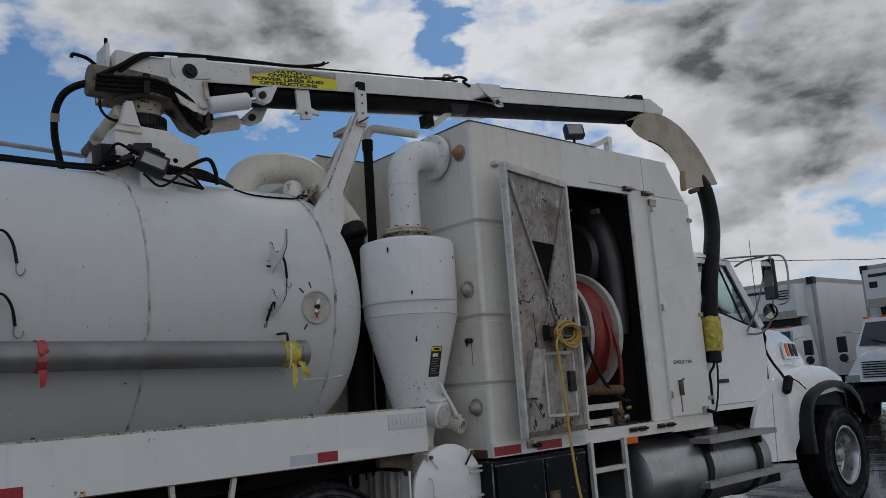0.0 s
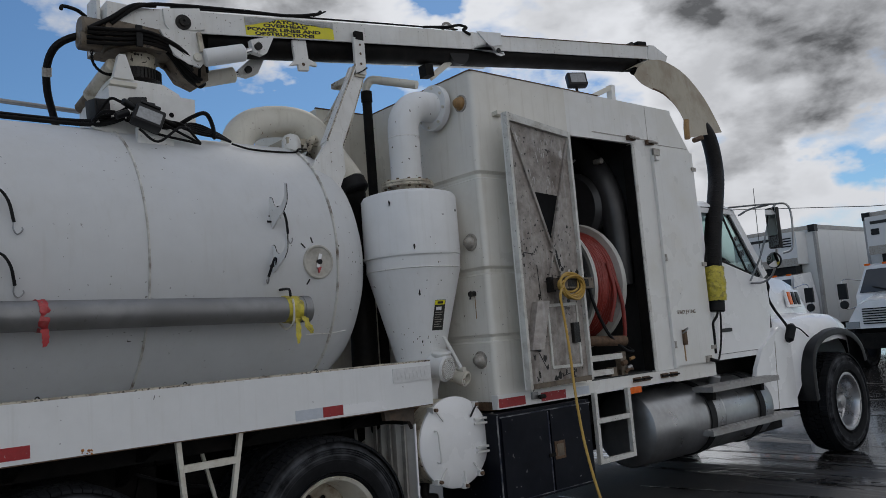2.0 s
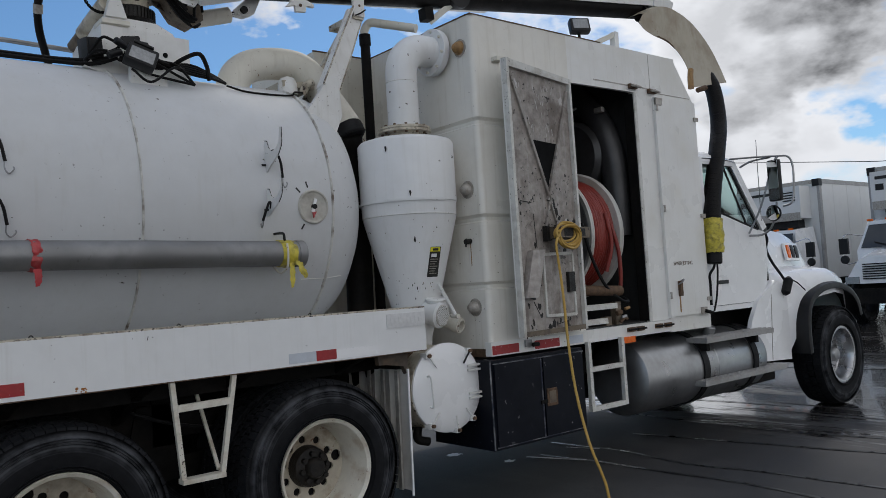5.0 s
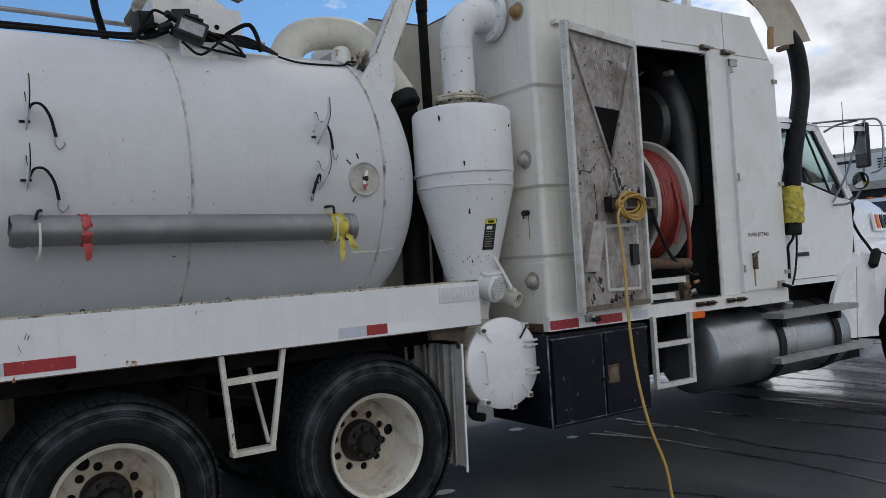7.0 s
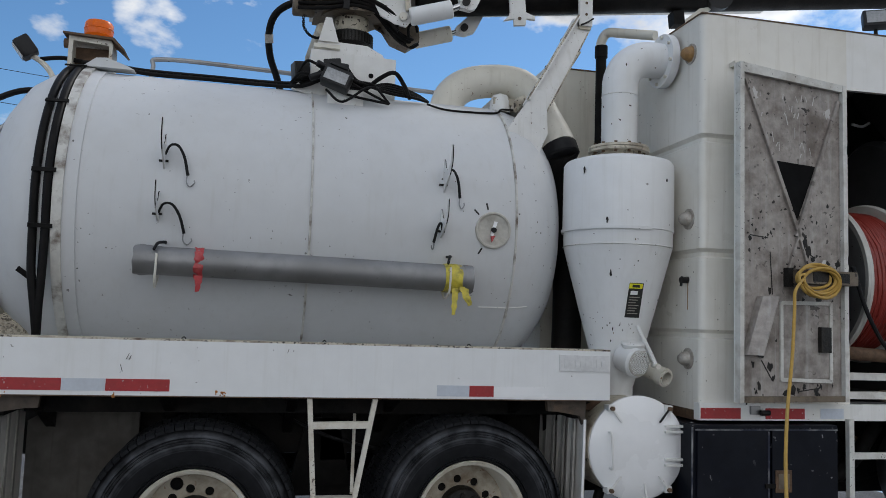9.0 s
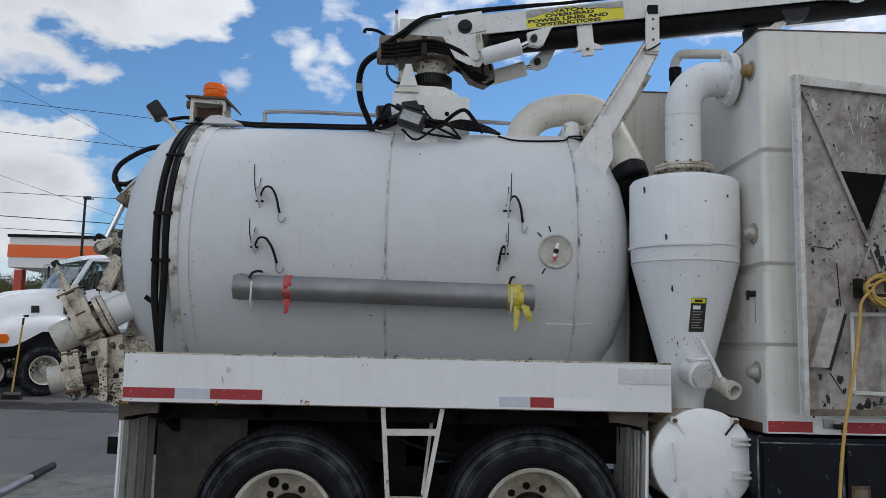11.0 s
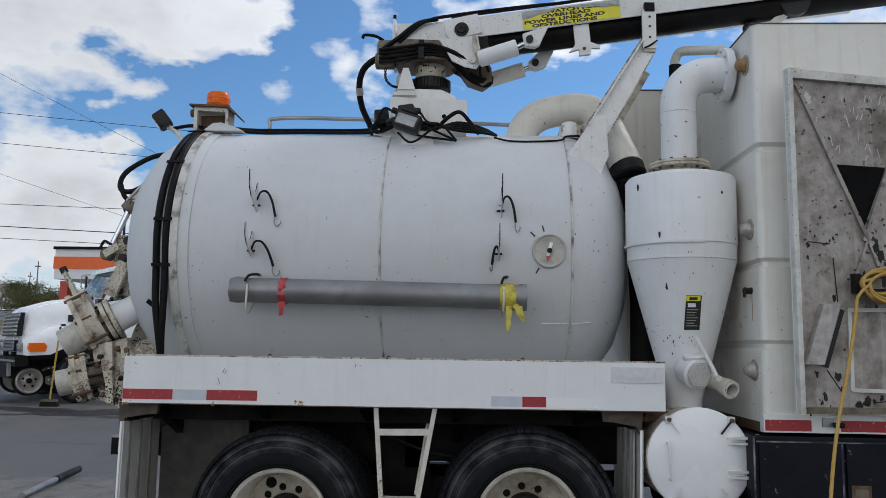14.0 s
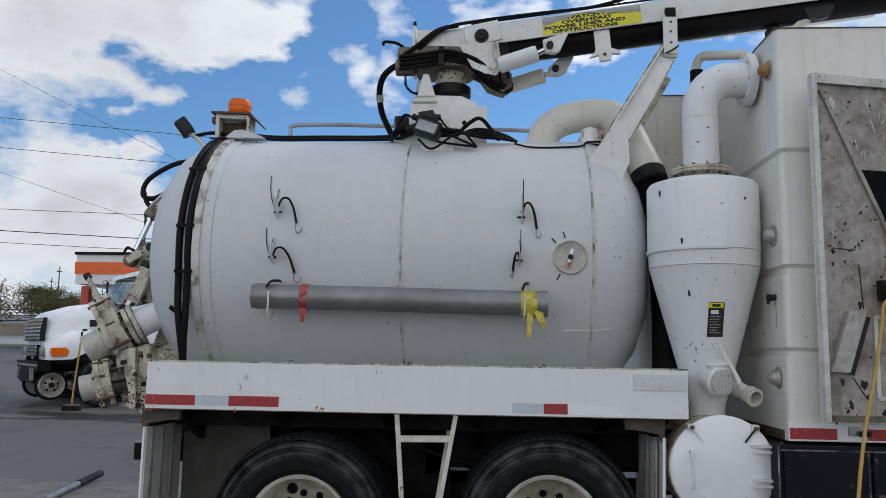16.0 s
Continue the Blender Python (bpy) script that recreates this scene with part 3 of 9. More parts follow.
def smooth_path(pts, per=6):
    pts = [Vector(p) for p in pts]
    if len(pts) < 3:
        return pts
    ext = [pts[0] * 2 - pts[1]] + pts + [pts[-1] * 2 - pts[-2]]
    out = []
    for i in range(1, len(ext) - 2):
        a, b, c, d = ext[i - 1:i + 3]
        for k in range(per):
            t = k / per
            out.append(0.5 * (2 * b + (c - a) * t + (2 * a - 5 * b + 4 * c - d) * t * t + (3 * b - a - 3 * c + d) * t ** 3))
    return out + [pts[-1]]


def tube(pts, r, n=10, bm=None, per=6, wall=0.0, radii=None):
    """A round bar or hose along a smooth line; wall: open at the ends, with that thickness."""
    bm = bm or bmesh.new()
    line = smooth_path(pts, per) if per > 1 else [Vector(p) for p in pts]
    tang = [(line[min(i + 1, len(line) - 1)] - line[max(i - 1, 0)]).normalized() for i in range(len(line))]
    u = frame_of(tang[0])[1]
    rings, inner = [], []
    for i, (p, d) in enumerate(zip(line, tang)):
        u = (u - d * u.dot(d)).normalized()
        w = d.cross(u)
        rr = r if radii is None else radii[0] + (radii[1] - radii[0]) * i / (len(line) - 1)
        ring = lambda q: [bm.verts.new(p + (u * math.cos(t) + w * math.sin(t)) * q) for t in (2 * math.pi * k / n for k in range(n))]
        rings.append(ring(rr))
        if wall:
            inner.append(ring(rr - wall))
    for a, b in zip(rings, rings[1:]):
        for k in range(n):
            bm.faces.new((a[k], b[k], b[(k + 1) % n], a[(k + 1) % n]))
    if wall:
        for a, b in zip(inner, inner[1:]):
            for k in range(n):
                bm.faces.new((a[k], a[(k + 1) % n], b[(k + 1) % n], b[k]))
        for a, b in ((rings[0], inner[0]), (rings[-1], inner[-1])):
            for k in range(n):
                bm.faces.new((a[k], a[(k + 1) % n], b[(k + 1) % n], b[k]))
    else:
        bm.faces.new(rings[0][::-1])
        bm.faces.new(rings[-1])
    return bm


def bar(p0, p1, a, b, bm=None, up=(0, 0, 1)):
    """A straight square bar from p0 to p1, a wide and b high."""
    bm = bm or bmesh.new()
    p0, p1 = Vector(p0), Vector(p1)
    d = (p1 - p0).normalized()
    s = d.cross(Vector(up)).normalized() * a / 2
    h = s.normalized().cross(d).normalized() * b / 2
    q = [[bm.verts.new(p + s * i + h * j) for i, j in ((-1, -1), (1, -1), (1, 1), (-1, 1))] for p in (p0, p1)]
    for k in range(4):
        bm.faces.new((q[0][k], q[0][(k + 1) % 4], q[1][(k + 1) % 4], q[1][k]))
    bm.faces.new(q[0][::-1])
    bm.faces.new(q[1])
    return bm


def prism(pts, axis, lo, hi, bm=None):
    """A polygon pushed along an axis. axis y: points are (x, z); x: (y, z); z: (x, y)."""
    bm = bm or bmesh.new()
    put = {"y": lambda p, s: (p[0], s, p[1]), "x": lambda p, s: (s, p[0], p[1]), "z": lambda p, s: (p[0], p[1], s)}[axis]
    a, b = [bm.verts.new(put(p, lo)) for p in pts], [bm.verts.new(put(p, hi)) for p in pts]
    n = len(pts)
    for k in range(n):
        bm.faces.new((a[k], a[(k + 1) % n], b[(k + 1) % n], b[k]))
    bm.faces.new(a[::-1])
    bm.faces.new(b)
    return bm


def moved(bm, m):
    bmesh.ops.transform(bm, matrix=m, verts=bm.verts[:])
    return bm


def loft(sections, bm=None, caps=True):
    """Joins equal rings of points into one skin."""
    bm = bm or bmesh.new()
    rings = [[bm.verts.new(p) for p in s] for s in sections]
    n = len(rings[0])
    for a, b in zip(rings, rings[1:]):
        for k in range(n):
            bm.faces.new((a[k], b[k], b[(k + 1) % n], a[(k + 1) % n]))
    if caps:
        bm.faces.new(rings[0][::-1])
        bm.faces.new(rings[-1])
    return bm


def lettering(words, size, at, parent, mat, name="lettering", turn=(90, 0, 0), squash=1.0, deep=0.0015, label="", base=None, bold=0.0):
    """Raised words in the built-in font, turned into a mesh."""
    cu = bpy.data.curves.new(name, "FONT")
    cu.body, cu.size, cu.extrude, cu.align_x, cu.offset = words, size, deep, "LEFT", size * bold
    tmp = bpy.data.objects.new(name, cu)
    scene.collection.objects.link(tmp)
    me = bpy.data.meshes.new_from_object(tmp.evaluated_get(bpy.context.evaluated_depsgraph_get()))
    bpy.data.objects.remove(tmp)
    bpy.data.curves.remove(cu)
    me.transform((base or Matrix()) @ pose(*at, *turn) @ Matrix.Diagonal((squash, 1, 1, 1)))
    me.materials.clear()
    me.materials.append(mat)
    ob = new(name, me)
    ob.parent = parent
    if parent.parent is None and parent.type == "EMPTY":
        ob.matrix_parent_inverse = parent.matrix_basis.inverted()
    return tagged(ob, label)


def ground_z(x, y):
    """The yard lies level under the truck and rises gently behind it."""
    t = max(0.0, y - 2.8)
    return 0.040 * t * t / (t + 1.5)


# ---- the yard ----
def build_ground():
    bm = bmesh.new()
    near = [i * 0.5 for i in range(-14, 61)]
    far = [36, 44, 56, 75, 100, 150, 250, 450, 900, 1800]
    ys = [-v for v in far[::-1]] + [-28, -22, -17, -13, -10] + near + far
    xs = [-v for v in far[::-1]] + [-30, -25, -20, -16, -13, -10, -7, -4, -1, 2, 5, 8, 11, 14, 17, 20, 23, 26, 30] + far
    grid = [[bm.verts.new((x, y, ground_z(x, y))) for y in ys] for x in xs]
    for a, b in zip(grid, grid[1:]):
        for k in range(len(ys) - 1):
            bm.faces.new((a[k], b[k], b[k + 1], a[k + 1]))
    return tagged(part("ground", bm, asphalt), "dark wet asphalt yard with oil stains", "ground", kind="structure")


build_ground()

# ---- the vacuum truck ----
YC, ZC, R = 1.15, 2.155, 0.90          # the tank's axis and radius
SIDE = -0.02                            # outer face of the body behind the cab
truck = thing("vacuum_truck", (3.5, YC, 0), "white sewer vacuum tanker truck parked on wet asphalt", "truck")


def on_tank(x, deg, out=0.0):
    a = radians(deg)
    return (x, YC - (R + out) * math.cos(a), ZC + (R + out) * math.sin(a))


# tank with dished ends
prof = [(-1.36, 0.0), (-1.345, 0.22), (-1.29, 0.46), (-1.20, 0.66), (-1.09, 0.80), (-0.97, 0.875), (-0.87, 0.895), (-0.79, R)]
prof += [(x, R) for x in (-0.4, 0.0, 0.53, 1.1, 1.72)]
prof += [(1.80, 0.895), (1.90, 0.865), (2.01, 0.79), (2.10, 0.67), (2.17, 0.48), (2.21, 0.24), (2.22, 0.0)]
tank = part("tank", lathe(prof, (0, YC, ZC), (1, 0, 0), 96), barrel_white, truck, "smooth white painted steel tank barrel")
for x, w, h in ((0.529, 0.008, 0.011), (1.746, 0.009, 0.012)):
    part("weld_seam", lathe([(x - w, R - 0.004), (x - w * 0.5, R + h), (x + w * 0.5, R + h), (x + w, R - 0.004)], (0, YC, ZC), (1, 0, 0), 96), rusty_weld, tank)
part("door_ring", lathe([(-0.815, R - 0.01), (-0.815, R + 0.028), (-0.765, R + 0.028), (-0.765, R - 0.01)], (0, YC, ZC), (1, 0, 0), 96), rusty_weld, tank, bevel=0.004)
part("door_ring", lathe([(-0.775, R - 0.01), (-0.775, R + 0.014), (-0.70, R + 0.010), (-0.70, R - 0.01)], (0, YC, ZC), (1, 0, 0), 96), barrel_white, tank)

# level indicator set into the barrel
gx, gz = 1.60, 2.108
ga = math.degrees(math.asin((gz - ZC) / R))
gc = Vector(on_tank(gx, ga))
gn = (gc - Vector((gx, YC, ZC))).normalized()
gauge = part("level_gauge", lathe([(0.003, 0.0), (0.003, 0.088), (0.006, 0.094), (0.012, 0.097), (0.012, 0.105), (0.004, 0.110), (-0.01, 0.108)], gc, gn, 40), gauge_dull, tank, "recessed round gauge with red-tipped pointer")
part("pointer", bar(gc + gn * 0.014 + Vector((0.012, 0, 0.05)), gc + gn * 0.014 + Vector((-0.012, 0, -0.035)), 0.02, 0.008, up=gn), white_clean, gauge)
part("pointer_tip", prism([(gx - 0.020, gz - 0.040), (gx + 0.008, gz - 0.034), (gx - 0.014, gz - 0.075)], "y", gc.y - 0.030, gc.y - 0.018), red_wrap, gauge)
part("pivot", cyl(gc - gn * 0.01, gc + gn * 0.026, 0.016), black_plastic, gauge)
for a in (45, 75, 100, -60, 165):
    d = Vector((-math.cos(radians(a)), 0, math.sin(radians(a))))
    p0, p1 = gc + d * 0.125, gc + d * 0.165
    if a in (100, 165):
        continue
    part("gauge_mark", bar(on_tank(p0.x, math.degrees(math.asin((p0.z - ZC) / R)), 0.001), on_tank(p1.x, math.degrees(math.asin((p1.z - ZC) / R)), 0.001), 0.009, 0.004, up=gn), ink, gauge)

# small welded outline plate low on the front of the barrel
pz = 1.655
for x0, x1 in ((1.565, 1.74), (1.752, 1.88)):
    a = math.degrees(math.asin((pz - ZC) / R))
    part("weld_strip", bar(on_tank(x0, a, 0.001), on_tank(x1, a, 0.001 if x1 < 1.8 else -0.022), 0.008, 0.006), white_worn, tank)


# hooks with rubber tie-downs
FORK = ((0.0, -0.10), (0.04, -0.10), (0.11, -0.055), (0.20, -0.01), (0.255, 0.055), (0.262, 0.165), (0.240, 0.17), (0.222, 0.08), (0.175, 0.035), (0.12, 0.03), (0.08, 0.055), (0.055, 0.105), (0.02, 0.115))


def tie_down(x, z, k, flip, slack=1.0):
    """A forked plate welded upright on the barrel, with a rubber strap and its wire hook."""
    at = lambda o, dz: Vector((0, -o * k, dz * k)) + Vector(on_tank(x, math.degrees(math.asin((z - ZC) / R)), -0.012 * k))
    bm = bmesh.new()
    loft([[at(o, dz) + Vector((e, 0, 0)) for o, dz in FORK] for e in (-0.004, 0.004)], bm)
    fk = part("tube_fork", bm, white_worn, tank, "forked white tie-down plate on the barrel")
    part("fork_edge", tube([at(o, dz) for o, dz in FORK[3:6]], 0.0026, 6), dark_steel, fk)
    part("fork_edge", tube([at(o, dz) for o, dz in FORK[9:13]], 0.0026, 6), dark_steel, fk)
    part("fork_pin", tube([at(0.03, -0.05) + Vector((-0.03, 0, 0)), at(0.03, -0.05) + Vector((0.02, 0, 0))], 0.007, 6), hub_grease, fk)
    q = lambda dx, dz, o: on_tank(x + dx * flip, math.degrees(math.asin((z - 0.03 + dz * slack - ZC) / R)), o)
    part("rubber_strap", tube([q(0.005, 0.0, 0.04), q(0.03, 0.045, 0.055), q(0.075, 0.045, 0.06), q(0.115, -0.01, 0.05), q(0.14, -0.10, 0.02)], 0.0085, 8, radii=(0.006, 0.0085)), black_rubber, fk)
    part("wire_hook", tube([q(0.138, -0.09, 0.022), q(0.135, -0.135, 0.02), q(0.155, -0.16, 0.018), q(0.18, -0.14, 0.02), q(0.235, -0.08, 0.04) if slack > 1.0 else q(0.178, -0.125, 0.02)], 0.004, 6), galv, fk)


tie_down(-0.272, 2.435, 0.90, 0.92, 1.0)
tie_down(-0.285, 2.125, 0.74, 1)
tie_down(1.298, 2.41, 0.92, 0.65)
tie_down(1.283, 2.12, 0.78, -0.3, 0.7)

# cradles that hold the loose tube
for x in (-0.27, 1.30):
    part("tube_cradle", tube([on_tank(x, -24, -0.005), (x, 0.235, 1.725), (x, 0.165, 1.692), (x + 0.006, 0.090, 1.722), (x + 0.010, 0.078, 1.80), (x + 0.010, 0.084, 1.865)], 0.0065, 8), cream, tank)
    part("cradle_tie", tube([on_tank(x + 0.03, -14, 0.0), (x + 0.035, 0.2, 1.935), (x + 0.01, 0.12, 1.922), (x - 0.005, 0.085, 1.885)], 0.008, 8), black_rubber, tank)

# deck along the tank, with its raised side
deck = part("deck", box(-0.95, 2.24, 0.03, 2.27, 1.14, 1.19), white_worn, truck)
fascia = part("side_fascia", box(-0.957, 2.246, 0.0, 0.03, 1.144, 1.420), white_tank, truck, "long white side board of the deck", bevel=0.004)
part("top_flange", box(-0.957, 2.246, 0.0, 0.10, 1.420, 1.429), rust_valve, fascia, "chipped rusty top edge", bevel=0.002)
part("bottom_flange", box(-0.957, 2.246, 0.003, 0.09, 1.138, 1.144), rusty, fascia)
part("far_fascia", box(-0.957, 2.246, 2.27, 2.30, 1.144, 1.420), white_tank, truck, bevel=0.004)
part("end_board", box(-0.955, -0.93, 0.03, 2.27, 1.14, 1.41), white_worn, truck)
part("end_board", box(2.215, 2.244, 0.03, 0.62, 1.14, 1.40), white_worn, truck)
for x0, x1, m, n in ((-0.955, -0.655, red_tape, "red_tape"), (-0.653, -0.452, white_tape, "white_tape"), (-0.450, -0.147, red_tape, "red_tape"),
                     (1.235, 1.415, white_tape, "white_tape"), (1.417, 1.555, red_tape, "red_tape")):
    part(n, box(x0, x1, -0.0022, 0.0008, 1.166 - 0.009 * (x0 > 1), 1.226 - 0.010 * (x0 > 1)), m, fascia)
part("faded_tape", box(1.557, 1.875, -0.0016, 0.0008, 1.156, 1.212), white_clean, fascia)
rb_rnd = random.Random(12)
for cx_, cz_, n_ in ((0.105, 1.158, 9), (-0.93, 1.142, 6), (-0.42, 1.142, 3)):
    for k in range(n_):
        r_ = rb_rnd.uniform(0.004, 0.010)
        part("rust_blister", lathe([(0, 0), (0.003, r_ * 0.5), (-0.003, r_)], (cx_ + rb_rnd.uniform(-0.026, 0.026), -0.001, cz_ + rb_rnd.uniform(-0.012, 0.014)), (0, -1, 0), 6), orange_rust, fascia)
plate = part("name_plate", box(1.935, 2.238, -0.006, 0.0, 1.305, 1.395), cap_plate, fascia, "raised grey maker plate", bevel=0.002)
for i in range(8):
    part("plate_bar", box(1.965 + i * 0.032, 1.987 + i * 0.032, -0.009, -0.006, 1.325 + (i % 3 == 1) * 0.006, 1.372 - (i % 2) * 0.008), cap_plate, plate)
for x in (-0.10, 0.62, 1.42):
    part("deck_ring", tube([(x, 0.06, 1.418), (x - 0.007, 0.062, 1.430), (x + 0.004, 0.064, 1.439), (x + 0.012, 0.062, 1.430), (x + 0.006, 0.06, 1.418)], 0.0032, 6), hub_grease, fascia)
for s, (sx, sz, dx, dz) in enumerate(((-0.36, 1.325, 0.012, 0.028), (-0.348, 1.32, 0.010, 0.022), (-0.375, 1.262, -0.012, 0.036), (0.43, 1.37, 0.006, 0.02))):
    part("scratch", bar((sx, -0.001, sz), (sx + dx, -0.001, sz + dz), 0.0028, 0.003, up=(0, 1, 0)), ink, fascia)

# folding step under the deck
step = part("drop_step", bar((0.557, 0.03, 1.136), (0.598, 0.03, 0.61), 0.026, 0.028, up=(0, 1, 0)), step_cream, truck, "welded white drop step with two treads", bevel=0.003)
part("step_rail", bar((0.905, 0.03, 1.136), (0.812, 0.03, 0.61), 0.026, 0.028, up=(0, 1, 0)), step_cream, step, bevel=0.003)
part("step_tread", bar((0.575, 0.03, 0.995), (0.875, 0.03, 1.00), 0.034, 0.036), step_cream, step, bevel=0.003)
part("step_tread", bar((0.585, 0.035, 0.612), (0.822, 0.035, 0.612), 0.07, 0.026), step_cream, step, bevel=0.003)
part("step_brace", bar((0.80, 0.05, 0.64), (0.855, 0.50, 1.10), 0.018, 0.02), step_cream, step)

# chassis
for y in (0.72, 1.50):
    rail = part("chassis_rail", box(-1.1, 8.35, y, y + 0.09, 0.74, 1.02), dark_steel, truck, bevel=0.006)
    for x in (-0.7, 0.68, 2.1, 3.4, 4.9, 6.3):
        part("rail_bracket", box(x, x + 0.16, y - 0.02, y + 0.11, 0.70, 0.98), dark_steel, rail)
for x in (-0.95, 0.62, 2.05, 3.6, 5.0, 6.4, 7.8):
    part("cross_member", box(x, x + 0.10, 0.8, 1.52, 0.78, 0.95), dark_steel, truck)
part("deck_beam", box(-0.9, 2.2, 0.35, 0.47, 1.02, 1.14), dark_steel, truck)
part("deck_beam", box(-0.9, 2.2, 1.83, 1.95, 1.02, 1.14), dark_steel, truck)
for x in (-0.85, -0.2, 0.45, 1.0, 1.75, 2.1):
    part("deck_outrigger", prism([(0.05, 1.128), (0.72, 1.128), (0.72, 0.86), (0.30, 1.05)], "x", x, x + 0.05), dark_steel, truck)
# inner wheel-well sheet behind the duals, and the suspension
part("well_panel", prism([(-0.945, 0.40), (-0.36, 0.40), (-0.36, 1.10), (-0.74, 1.10), (-0.80, 1.02), (-0.945, 0.94)], "y", 0.62, 0.66), dusty_sheet, truck)
part("suspension_beam", bar((-0.15, 0.80, 0.55), (1.52, 0.80, 0.55), 0.12, 0.14), dark_steel, truck, bevel=0.01)
part("suspension_beam", bar((-0.15, 1.48, 0.55), (1.52, 1.48, 0.55), 0.12, 0.14), dark_steel, truck, bevel=0.01)
part("suspension_hanger", prism([(0.50, 0.55), (0.87, 0.55), (0.78, 0.95), (0.59, 0.95)], "y", 0.70, 0.82), dark_steel, truck, bevel=0.01)
for x in (0.0, 1.37):
    part("axle", cyl((x, 0.3, 0.515), (x, 2.0, 0.515), 0.075), dark_steel, truck)
    part("differential", lathe([(-0.2, 0.1), (-0.12, 0.2), (0.12, 0.2), (0.2, 0.1)], (x, YC, 0.53), (0, 1, 0), 20), dark_steel, truck)
    part("brake_chamber", cyl((x + 0.18, 0.62, 0.66), (x + 0.36, 0.62, 0.70), 0.085, edge=0.015), black_plastic, truck)
part("air_tank", cyl((2.32, 0.72, 0.62), (2.95, 0.72, 0.62), 0.13, edge=0.04), dark_steel, truck)
part("air_line", tube([(0.3, 0.75, 1.05), (0.6, 0.6, 0.9), (0.9, 0.62, 0.8), (1.2, 0.66, 0.75)], 0.012, 6), black_rubber, truck)
part("air_line", tube([(2.2, 0.5, 1.1), (2.4, 0.42, 1.0), (2.7, 0.45, 1.08), (2.95, 0.5, 0.98)], 0.014, 6), black_rubber, truck)
part("exhaust_pipe", tube([(3.8, 0.55, 0.62), (4.1, 0.5, 0.60), (4.3, 0.5, 0.75), (4.45, 0.5, 0.95)], 0.05, 12), dark_steel, truck)
part("gear_box", prism([(4.05, 0.50), (4.15, 0.42), (5.05, 0.42), (5.20, 0.55), (5.20, 0.90), (4.05, 0.86)], "y", 0.86, 1.44), dark_steel, truck, bevel=0.03)
part("brake_rod", tube([(3.9, 0.70, 0.62), (4.3, 0.66, 0.55), (4.7, 0.68, 0.60), (5.1, 0.72, 0.70)], 0.018, 8), dark_steel, truck)
part("drive_shaft", cyl((1.6, YC, 0.56), (5.8, YC, 0.72), 0.06), dark_steel, truck)


# wheels
def tyre_mesh(r, w, rim, blocks=68):
    """Tread blocks round a rounded casing, its axis along y from 0 (outer face) to w."""
    casing = [(0.030, rim), (0.004, rim + 0.012), (0.0, rim + 0.05), (-0.010, rim + 0.10), (-0.006, (r + rim) / 2 + 0.03), (0.012, r - 0.045), (0.030, r - 0.024),
              (w - 0.030, r - 0.024), (w - 0.012, r - 0.045), (w + 0.006, (r + rim) / 2 + 0.03), (w + 0.010, rim + 0.10), (w, rim + 0.05), (w - 0.004, rim + 0.012), (w - 0.030, rim)]
    bm = lathe(casing, (0, 0, 0), (0, 1, 0), 72, closed=True)
    # moulded rings on the sidewall
    for a in (rim + 0.022, rim + 0.034, r - 0.095, r - 0.082, r - 0.069):
        lathe([(-0.004, a - 0.004), (-0.013, a), (-0.004, a + 0.004)], (0, 0, 0), (0, 1, 0), 72, bm)
    rows = ((0.016, 0.26), (0.30, 0.48), (0.52, 0.70), (0.74, 0.984))
    for k in range(blocks):
        for j, (u0, u1) in enumerate(rows):
            t0 = 2 * math.pi * (k + 0.5 * (j % 2)) / blocks
            t1 = t0 + 2 * math.pi / blocks * (0.90 if j in (0, 3) else 0.80)
            sk = 0.012 if j in (1, 2) else 0.0
            pts = []
            for rr in (r - 0.030, r):
                for t, u, e in ((t0, u0, 0), (t1, u0, 0), (t1, u1, sk), (t0, u1, sk)):
                    drop = 0.014 if (u < 0.1 or u > 0.9) and rr == r else 0.0
                    q = rr - drop
                    pts.append(bm.verts.new((q * math.cos(t + e), u * w, q * math.sin(t + e))))
            for f in ((4, 5, 6, 7), (0, 1, 5, 4), (1, 2, 6, 5), (2, 3, 7, 6), (3, 0, 4, 7)):
                bm.faces.new([pts[i] for i in f])
    return finish(bm, tyre_rubber, "tyre")


